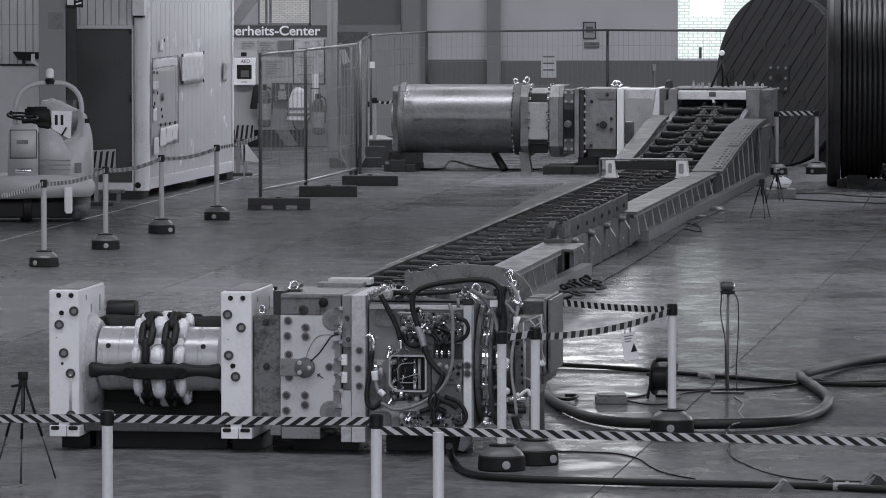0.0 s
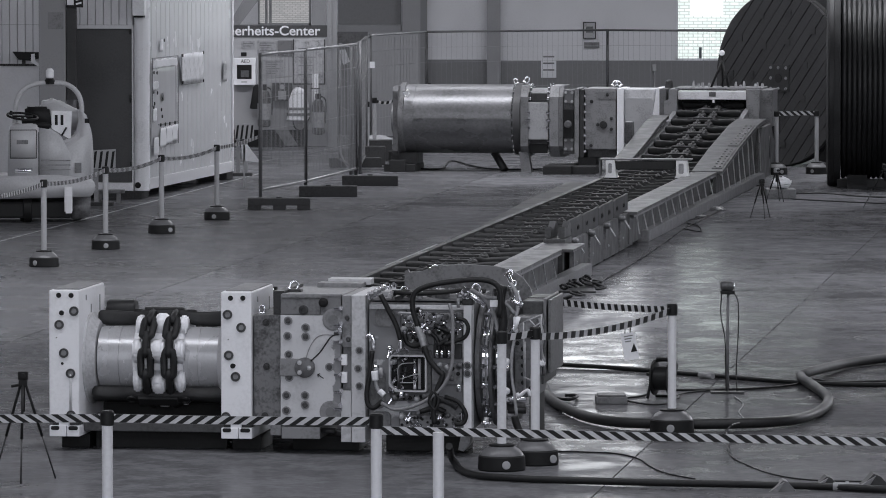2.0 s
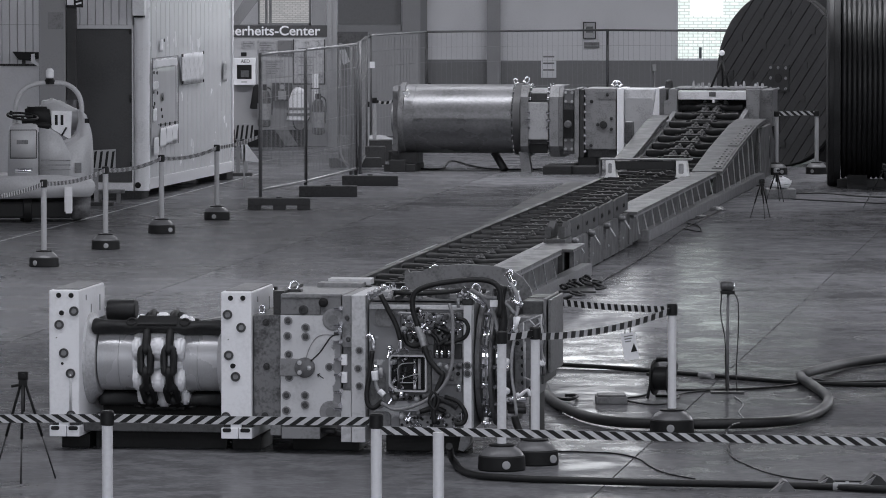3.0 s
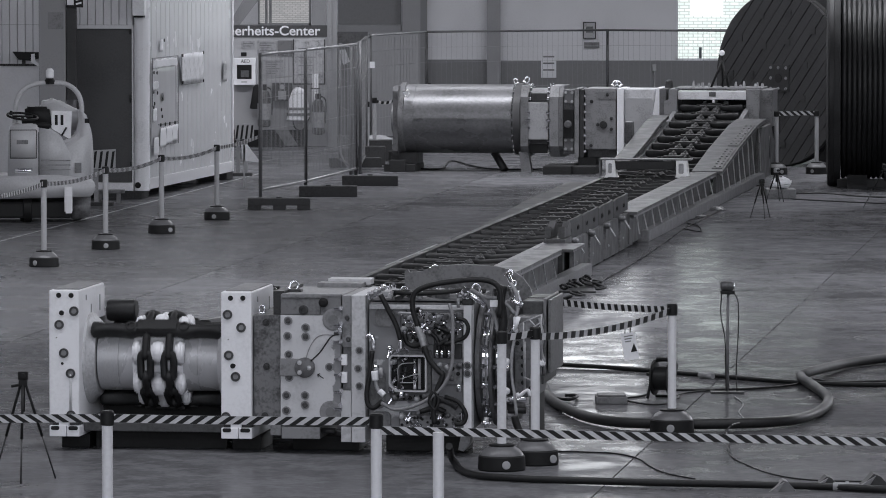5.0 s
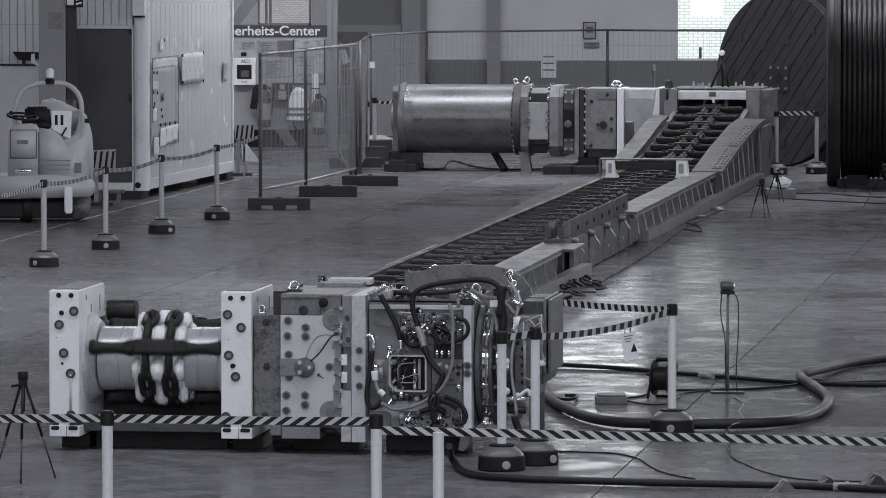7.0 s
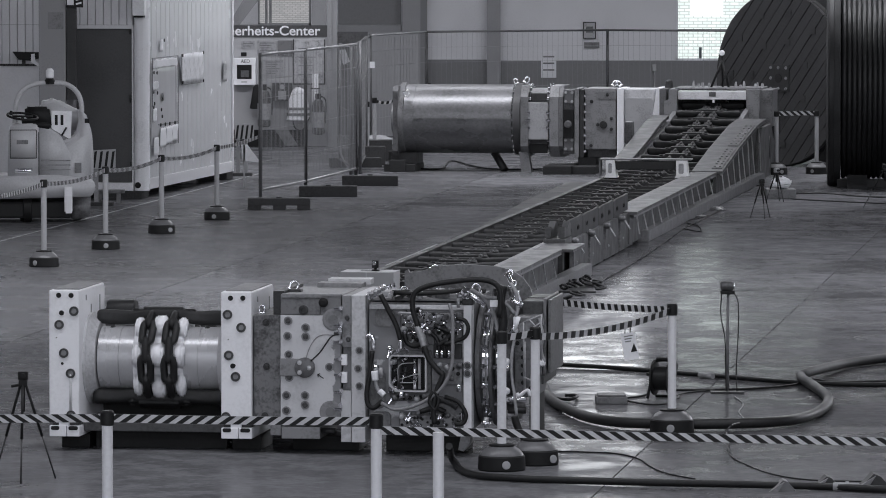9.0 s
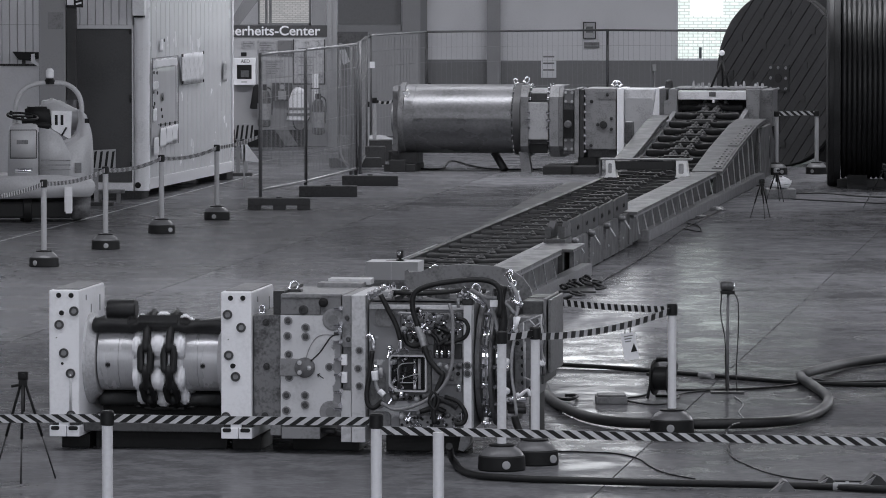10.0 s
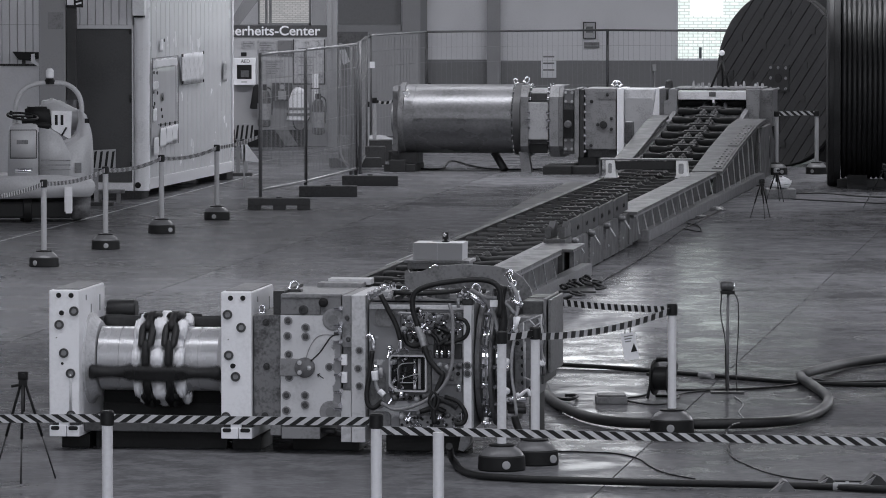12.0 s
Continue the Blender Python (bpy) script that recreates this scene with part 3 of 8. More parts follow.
    part("lower_ledge", B(0.968, 1.256, F + 0.02, 0.4, 0.114, 0.202, 0.006), M_GREYPAINT, t)
    part("ledge_pipe", rod(bmesh.new(), (1.256, F + 0.1, 0.169), (1.361, F + 0.1, 0.169), 0.02, 10), M_DARKSTEEL, t)
    part("foot_stub", B(0.879, 0.959, F + 0.05, 0.3, 0.135, 0.219, 0.005), M_GREYPAINT, t)
    # bolted joint flange: stepped lugs, then a tall bar
    part("lug_plate", B(1.429, 1.496, F - 0.01, 0.45, 0.802, 1.183, 0.005), M_GREYPAINT, t)
    for z0, z1 in (((0.668, 0.748), (0.538, 0.618))):
        part("lug", B(1.425, 1.467, F - 0.03, 0.1, z0, z1, 0.004), M_WHITE, t)
    part("lug_back", B(1.433, 1.501, F + 0.01, 0.45, 0.261, 0.802, 0.003), M_MIDPAINT, t)
    part("lug_plate", B(1.42, 1.496, F - 0.015, 0.45, 0.265, 0.479, 0.005), M_OFFWHITE, t)
    part("joint_flange", B(1.501, 1.606, F - 0.03, 0.5, 0.261, 1.187, 0.005), M_OFFWHITE, t)
    part("joint_foot", B(1.42, 1.496, F - 0.01, 0.4, 0.098, 0.211, 0.004), M_OFFWHITE, t)
    part("joint_foot", B(1.501, 1.602, F - 0.02, 0.4, 0.098, 0.211, 0.004), M_OFFWHITE, t)
    dots(t, "flange_bolt", [(p[0], F - 0.03, p[1]) for p in (((1.56, 0.779), (1.551, 0.645), (1.56, 0.516)))] + [(1.467, F - 0.01, 1.016), (1.475, F - 0.01, 0.857)], M_PLUG, "-y", 0.017, 0.014)
    # stud ends along the joint
    bm = bmesh.new()
    lathe(bm, [(0.018, 0), (0.018, -0.03), (0.012, -0.032), (0.012, -0.06)], "x", 8)
    me = bpy.data.meshes.new("stud")
    bm.to_mesh(me)
    bm.free()
    me.materials.append(M_CHROME)
    for p in ((1.429, 1.083), (1.429, 0.958), (1.429, 0.903), (1.429, 0.836), (1.429, 0.711), (1.429, 0.594), (1.429, 0.468), (1.428, 0.342)):
        ob = new("stud", me)
        ob.parent, ob.location = t, (p[0], F - 0.012, p[1])
    # roof of the box
    part("roof_plate", B(0.98, 1.606, -0.38, 0.52, 1.155, 1.175, 0.004), M_MIDPAINT, t)
    part("roof_strip", B(1.093, 1.438, 0.42, 0.62, 1.18, 1.215, 0.004), M_GREYPAINT, t)
    part("roof_lip", B(1.146, 1.472, 0.62, 0.8, 1.19, 1.235, 0.004), M_OFFWHITE, t)
    part("lifting_shackle", shackle(bmesh.new(), (0.984, -0.1, 1.19), 0.04, 35, 20), M_CHROME, t)
    part("shackle_lug", B(0.933, 1.069, -0.14, -0.06, 1.17, 1.205, 0.01), M_DARKSTEEL, t)
    part("eye_bolt", shackle(bmesh.new(), (0.823, -0.42, 1.041), 0.03), M_CHROME, t)
    part("sensor_cable", hose(bmesh.new(), [(hx + 0.05, F - 0.05, hz + 0.05), (hx + 0.12, F - 0.03, hz + 0.12), (hx + 0.2, F - 0.03, hz + 0.23), (1.416, F - 0.02, 0.898)], 0.006, 6), M_CABLE, t)
    part("sensor_cable", hose(bmesh.new(), [(hx + 0.01, F - 0.05, hz + 0.06), (hx + 0.05, F - 0.03, hz + 0.17), (hx + 0.12, F - 0.03, hz + 0.24), (1.403, F - 0.02, 0.89)], 0.004, 6), M_GREYPAINT, t)
    ax, az = 1.243, 0.597
    bm = bmesh.new()
    rod(bm, (ax, F - 0.002, az), (ax + 0.045, F - 0.002, az - 0.03), 0.004, 5)
    rod(bm, (ax, F - 0.002, az), (ax + 0.02, F - 0.002, az + 0.004), 0.004, 5)
    rod(bm, (ax, F - 0.002, az), (ax + 0.006, F - 0.002, az - 0.022), 0.004, 5)
    part("arrow_mark", bm, M_BLACK, t)
    # black here imitates the shadow under the gearbox
    part("support_block", B(1.0, 1.5, -0.12, 0.3, 0, 0.11, 0.01), M_BLACK, t)


def stained():
    """Off-white paint with hard-edged grey oil patches."""
    m = mat("oil_stained_paint", 0.56, 0.5, var=0.1, blotch=3)
    nt = m.node_tree
    n, ln = nt.nodes, nt.links
    tc = n.new("ShaderNodeTexCoord")
    tex = n.new("ShaderNodeTexNoise")
    tex.inputs["Scale"].default_value, tex.inputs["Detail"].default_value = 4.5, 8
    ln.new(tc.outputs["Object"], tex.inputs[0])
    cut = n.new("ShaderNodeValToRGB")
    cut.color_ramp.elements[0].position, cut.color_ramp.elements[1].position = 0.55, 0.58
    sep = n.new("ShaderNodeSeparateXYZ")
    ln.new(tc.outputs["Object"], sep.inputs[0])
    rng = n.new("ShaderNodeMapRange")
    rng.inputs["From Min"].default_value, rng.inputs["From Max"].default_value = 1.277, 1.429
    rng.inputs["To Min"].default_value, rng.inputs["To Max"].default_value = -0.12, 0.16
    ln.new(sep.outputs["X"], rng.inputs[0])
    sm = n.new("ShaderNodeMath")
    ln.new(tex.outputs[0], sm.inputs[0])
    ln.new(rng.outputs[0], sm.inputs[1])
    ln.new(sm.outputs[0], cut.inputs[0])
    mx = n.new("ShaderNodeMix")
    mx.data_type = "RGBA"
    mx.inputs["B"].default_value = (0.25, 0.25, 0.26, 1)
    b = n["Principled BSDF"]
    src = b.inputs["Base Color"].links[0].from_socket
    ln.new(src, mx.inputs["A"])
    ln.new(cut.outputs[0], mx.inputs["Factor"])
    ln.new(mx.outputs["Result"], b.inputs["Base Color"])
    return m


M_STAINED = stained()
gearbox()


# ---- near coupling unit: valve blocks, open junction frame, hoses ----
def coupling_unit():
    t = thing("coupling_unit", LINE, "hydraulic coupling unit crowded with valve blocks, pipes and hoses", "hydraulics")
    x0, x1 = 1.615, 2.397
    part("housing", B(x0, x1, F + 0.10, 0.5, 0.198, 1.129, 0.008), M_MIDPAINT, t)
    part("back_plate", B(x0 + 0.004, 2.355, F + 0.06, F + 0.1, 0.207, 1.116, 0.004), M_STAINED, t, "worn white mounting plate with grey oil stains")
    part("top_lip", B(x0 + 0.01, x1, F + 0.02, F + 0.1, 1.083, 1.116, 0.004), M_OFFWHITE, t)
    part("right_bar", B(2.334, 2.393, F - 0.02, 0.3, 0.207, 1.124, 0.004), M_WHITE, t, "white upright bar")
    dots(t, "bar_bolt", [(p[0], F - 0.02, p[1]) for p in (((2.364, 0.676), (2.364, 0.617)))], M_PLUG, "-y", 0.018, 0.014)
    # cast pads
    for a, b, c, d in (((1.669, 1.813, 0.953, 1.087), (1.636, 1.783, 0.198, 0.324), (1.636, 1.741, 0.345, 0.626))):
        part("cast_pad", prism(bmesh.new(), rounded(a, b, c, d, 0.04), "y", F + 0.03, F + 0.07), M_MIDPAINT, t)
    # manifolds
    for a, b, c, d, dep, m in (((1.859), (2.111), (0.823), (1.062), 0.01, M_GREYDARK), ((2.128), (2.322), (0.857), (1.062), 0.0, M_GREYDARK),
                               ((1.851), (2.078), (0.219), (0.328), 0.01, M_GREYDARK), ((2.095), (2.322), (0.219), (0.387), 0.0, M_GREYDARK),
                               ((2.095), (2.322), (0.534), (0.689), 0.0, M_GREYPAINT), ((1.783), (2.086), (0.404), (0.781), 0.02, M_GREYDARK),
                               ((2.103), (2.313), (0.722), (0.831), 0.03, M_DARKSTEEL)):
        part("valve_block", B(a, b, F + dep, F + 0.1, c, d, 0.006), m, t)
    rng = random.Random(4)
    pts = []
    for px0, px1, pz0, pz1, k in (((1.867, 2.103, 0.831, 1.053, 9.0), (2.137, 2.313, 0.865, 1.053, 8.0), (1.792, 2.078, 0.408, 0.463, 7.0), (1.859, 2.313, 0.228, 0.32, 12.0), (2.103, 2.313, 0.542, 0.681, 5.0))):
        for i in range(int(k)):
            pts.append((px0 + (px1 - px0) * (i + 0.5) / k, F + 0.02, rng.uniform(pz0 + 0.015, pz1 - 0.015)))
    dots(t, "port", [(p[0], p[1] - 0.02, p[2]) for p in pts], M_BLACK, "-y", 0.010, 0.03)
    # bright fittings
    bm = bmesh.new()
    lathe(bm, [(0.016, 0), (0.016, -0.03), (0.011, -0.032), (0.011, -0.07)], "y", 8)
    me = bpy.data.meshes.new("fitting")
    bm.to_mesh(me)
    bm.free()
    me.materials.append(M_CHROME)
    for k in range(110):
        px0, px1, pz0, pz1 = (((1.876, 2.099, 0.898, 1.045)), ((2.036, 2.309, 0.919, 1.045)), ((1.846, 2.322, 0.207, 0.32)), ((1.783, 1.91, 0.437, 0.815)))[k % 4]
        ob = new("fitting", me)
        ob.parent = t
        ob.matrix_basis = pose(rng.uniform(px0, px1), F + 0.0, rng.uniform(pz0, pz1), rng.uniform(-60, 60), 0, rng.uniform(-60, 60)) @ Matrix.Scale(rng.uniform(0.55, 1.0), 4)
    for a, b, c, d in ((1.872, 2.0, 0.955, 1.06), (2.02, 2.14, 0.955, 1.06), (2.16, 2.275, 0.95, 1.06), (1.86, 1.985, 0.215, 0.3), (2.0, 2.11, 0.215, 0.3), (2.19, 2.3, 0.22, 0.31)):
        plate = part("valve_plate", B(a, b, F - 0.016, F + 0.008, c, d, 0.004), M_GREYPAINT, t)
        dots(plate, "plate_screw", [(xx, F - 0.016, zz) for xx in (a + 0.016, b - 0.016) for zz in (c + 0.016, d - 0.016)], M_BLACK, "-y", 0.008, 0.006)
    # solenoid valves and short pipes
    bm = bmesh.new()
    lathe(bm, [(0.022, 0), (0.022, -0.05), (0.016, -0.055), (0.016, -0.075), (0.008, -0.08)], "y", 12)
    me = bpy.data.meshes.new("solenoid")
    bm.to_mesh(me)
    bm.free()
    me.materials.append(M_GREYDARK)
    me2 = me.copy()
    me2.materials.clear()
    me2.materials.append(M_SILVER)
    for k, p in enumerate(((1.889, 1.033), (1.952, 1.026), (2.019, 1.01), (2.086, 1.035), (2.154, 1.011), (2.212, 1.037), (2.271, 1.004), (1.893, 0.933), (2.078, 0.91), (2.246, 0.929), (1.876, 0.302), (1.943, 0.274), (2.01, 0.308), (2.12, 0.284), (2.204, 0.302), (2.28, 0.278), (2.141, 0.66), (2.225, 0.586), (2.296, 0.662), (1.825, 0.699), (1.808, 0.448), (1.893, 0.432), (1.985, 0.437), (2.061, 0.451))):
        ob = new("solenoid", me2 if k % 3 == 1 else me)
        ob.parent = t
        ob.matrix_basis = pose(p[0], F + 0.01, p[1], rng.uniform(-25, 25), 0, rng.uniform(-25, 25))
    for k in range(8):
        a = rng.uniform(1.851, 2.271)
        b = rng.choice((0.857, 0.249, 0.794, 1.024))
        part("pipe", hose(bmesh.new(), [(a, F + 0.03, b), (a + rng.uniform(-0.03, 0.05), F - 0.03, b + rng.uniform(0.0, 0.05)), (a + rng.uniform(-0.08, 0.1), F - 0.02, b + rng.uniform(-0.03, 0.08)), (a + rng.uniform(-0.1, 0.12), F + 0.04, b + rng.uniform(-0.06, 0.06))], rng.choice((0.006, 0.008, 0.011)), 6, 4), rng.choice((M_CABLE, M_CABLE, M_SILVER)), t)
    # open junction frame
    fx0, fx1, fz0, fz1 = 1.783, 2.065, 0.479, 0.752
    bm = bmesh.new()
    loop = [(fx0 + 0.05, fz0), (fx1 - 0.01, fz0), (fx1, fz0 + 0.01), (fx1, fz1 - 0.01), (fx1 - 0.01, fz1), (fx0 + 0.02, fz1), (fx0, fz1 - 0.02), (fx0, fz0 + 0.05)]
    n = len(loop)
    cx, cz = (fx0 + fx1) / 2, (fz0 + fz1) / 2
    outer = [[bm.verts.new((p[0], yy, p[1])) for p in loop] for yy in (F - 0.06, F + 0.03)]
    inner = [[bm.verts.new((cx + (p[0] - cx) * 0.91, yy, cz + (p[1] - cz) * 0.91)) for p in loop] for yy in (F - 0.06, F + 0.03)]
    for i in range(n):
        j = (i + 1) % n
        for q in ((outer[0][i], outer[0][j], inner[0][j], inner[0][i]), (outer[0][j], outer[0][i], outer[1][i], outer[1][j]), (inner[0][i], inner[0][j], inner[1][j], inner[1][i])):
            bm.faces.new(q)
    bmesh.ops.recalc_face_normals(bm, faces=bm.faces)
    part("junction_frame", bm, M_BRIGHT, t, "open light metal junction frame")
    part("junction_back", B(fx0 + 0.01, fx1 - 0.01, F + 0.012, F + 0.028, fz0 + 0.01, fz1 - 0.01), M_BLACK, t)
    for xx, r, m in ((0.075, 0.016, M_DARKSTEEL), (0.19, 0.014, M_CHROME), (0.225, 0.012, M_SILVER)):
        part("terminal_rod", rod(bmesh.new(), (fx0 + xx, F - 0.03, fz0 + 0.02), (fx0 + xx, F - 0.03, fz1 - 0.03), r, 10), m, t)
    for k in range(6):
        a = rng.uniform(0.05, 0.22)
        part("wire", hose(bmesh.new(), [(fx0 + 0.07, F - 0.04, fz0 + rng.uniform(0.04, 0.2)), (fx0 + a, F - 0.05, fz0 + rng.uniform(0.06, 0.2)), (fx0 + 0.2, F - 0.04, fz0 + rng.uniform(0.08, 0.24))], 0.004, 5, 4), M_SILVER if k % 2 else M_CABLE, t)
    # hoses: (points, radius, material)
    H = [
        (((1.729, 1.199), (1.783, 1.095), (1.847, 0.97), (1.876, 0.866)), 0.022, -0.1, M_CABLE),
        (((1.876, 0.875), (1.88, 0.791)), 0.02, -0.1, M_CHROME),
        (((1.901, 0.908), (1.918, 0.846), (1.973, 0.817), (2.044, 0.843)), 0.02, -0.06, M_CABLE),
        (((2.015, 0.96), (1.973, 1.097), (1.985, 1.209), (2.078, 1.265), (2.246, 1.299), (2.456, 1.318), (2.581, 1.29), (2.623, 1.207), (2.615, 1.041)), 0.024, -0.13, M_CABLE),
        (((2.006, 0.972), (2.036, 0.889), (2.057, 0.818)), 0.026, -0.13, M_SILVER),
        (((2.057, 0.826), (2.099, 0.723), (2.17, 0.64), (2.196, 0.611), (2.154, 0.494), (2.128, 0.368), (2.137, 0.251)), 0.024, -0.14, M_CABLE),
        (((2.246, 1.141), (2.271, 1.037), (2.271, 0.871), (2.267, 0.704), (2.225, 0.57), (2.141, 0.473), (1.994, 0.387), (1.846, 0.356), (1.741, 0.405)), 0.015, -0.15, M_GREYPAINT),
        (((2.296, 1.029), (2.355, 1.013), (2.38, 0.955), (2.355, 0.892), (2.28, 0.858), (2.204, 0.836)), 0.017, -0.1, M_CABLE),
        (((2.204, 0.452), (2.296, 0.42), (2.347, 0.362), (2.364, 0.308), (2.338, 0.254), (2.28, 0.253)), 0.018, -0.1, M_CABLE),
        (((1.665, 0.78), (1.644, 0.613), (1.623, 0.466), (1.635, 0.383), (1.678, 0.362), (1.741, 0.413)), 0.021, -0.08, M_CABLE),
        (((1.619, 0.889), (1.648, 0.893), (1.674, 0.864), (1.674, 0.789)), 0.018, -0.08, M_CHROME),
        (((1.69, 0.655), (1.69, 0.58), (1.699, 0.509), (1.741, 0.447)), 0.016, -0.08, M_SILVER),
        (((1.678, 0.634), (1.686, 0.563)), 0.03, -0.08, M_WHITE),
        (((1.716, 0.488), (1.754, 0.455)), 0.026, -0.08, M_WHITE),
        (((2.12, 0.973), (2.183, 0.945), (2.246, 0.912), (2.204, 0.861), (2.141, 0.819)), 0.022, -0.04, M_CABLE),
        (((2.078, 0.931), (2.141, 0.869), (2.154, 0.794), (2.137, 0.736)), 0.018, -0.04, M_CABLE),
        (((2.225, 0.87), (2.196, 0.807), (2.204, 0.736)), 0.015, -0.05, M_CABLE),
        (((2.078, 0.401), (2.162, 0.427), (2.246, 0.403), (2.296, 0.37)), 0.03, -0.06, M_DARKSTEEL),
        (((2.015, 0.333), (2.12, 0.36), (2.204, 0.336)), 0.022, -0.05, M_CABLE),
        (((2.128, 0.493), (2.099, 0.43), (2.141, 0.36), (2.17, 0.431), (2.137, 0.493)), 0.012, -0.16, M_CABLE),
        (((1.826, 1.204), (1.994, 1.197), (2.162, 1.207), (2.33, 1.229)), 0.018, 0.05, M_CABLE),
    ]
    for pts, r, dy, m in H:
        part("hose" if m is not M_CHROME else "hose_coupling", hose(bmesh.new(), [(p[0], F + dy, p[1]) for p in pts], r * 0.88, 8, 5), m, t)
    # row of chrome studs on the roof edge
    for k in range(8):
        part("roof_stud", lathe(bmesh.new(), [(0.017, 1.15), (0.017, 1.19), (0.01, 1.192), (0.01, 1.21)], "z", 8, (1.623 + k * 0.013, F + 0.02 + k * 0.09, 0.004 * k)), M_CHROME, t)
    part("roof_plate", B(1.615, 2.393, F + 0.1, 0.55, 1.14, 1.16, 0.004), M_MIDPAINT, t)
    for px, pv, s, tl in ((1.838, -0.2, 0.034, 20), (2.374, 0.0, 0.04, -15)):
        part("lifting_shackle", shackle(bmesh.new(), (px, pv, 1.17), s, tl, 30), M_CHROME, t)
    # clutter of fittings on the roof
    for k in range(26):
        a, v = rng.uniform(1.636, 2.665), rng.uniform(-0.38, 0.3)
        m = rng.choice((M_CHROME, M_SILVER, M_DARKSTEEL, M_GREYDARK))
        if k % 3:
            bm = lathe(bmesh.new(), [(0.02, 0), (0.02, 0.03), (0.014, 0.032), (0.014, 0.055)], "z", 10)
        else:
            bm = B(-0.05, 0.05, -0.03, 0.03, 0.0, 0.03, 0.006)
        ob = part("roof_fitting", bm, m, t)
        ob.matrix_basis = pose(a, v, 1.162, rng.uniform(-20, 20), rng.uniform(-20, 20), rng.uniform(0, 180))
    part("roof_pipe", rod(bmesh.new(), (1.766, -0.25, 1.19), (2.295, -0.2, 1.2), 0.022, 10), M_CABLE, t)
    part("roof_block", B(1.618, 1.787, -0.2, 0.0, 1.16, 1.20, 0.008), M_SILVER, t)
    part("roof_block", B(2.075, 2.262, -0.3, -0.2, 1.15, 1.19, 0.008), M_GREYPAINT, t)
    part("crossed_rod", rod(bmesh.new(), (2.331, -0.5, 1.242), (2.499, -0.5, 1.126), 0.022, 10), M_CHROME, t)
    part("ball_joint", lathe(bmesh.new(), [(0.01, -0.05), (0.035, -0.03), (0.045, 0), (0.035, 0.03), (0.01, 0.05)], "y", 16, (2.359, -0.5, 1.208)), M_CHROME, t)
    part("post_block", B(2.322, 2.405, F - 0.03, F + 0.1, 1.12, 1.2, 0.01), M_DARKSTEEL, t)
    # black colour stands in for shadow below the unit
    part("support_block", B(1.7, 2.30, -0.1, 0.3, 0, 0.23, 0.01), M_BLACK, t)


coupling_unit()


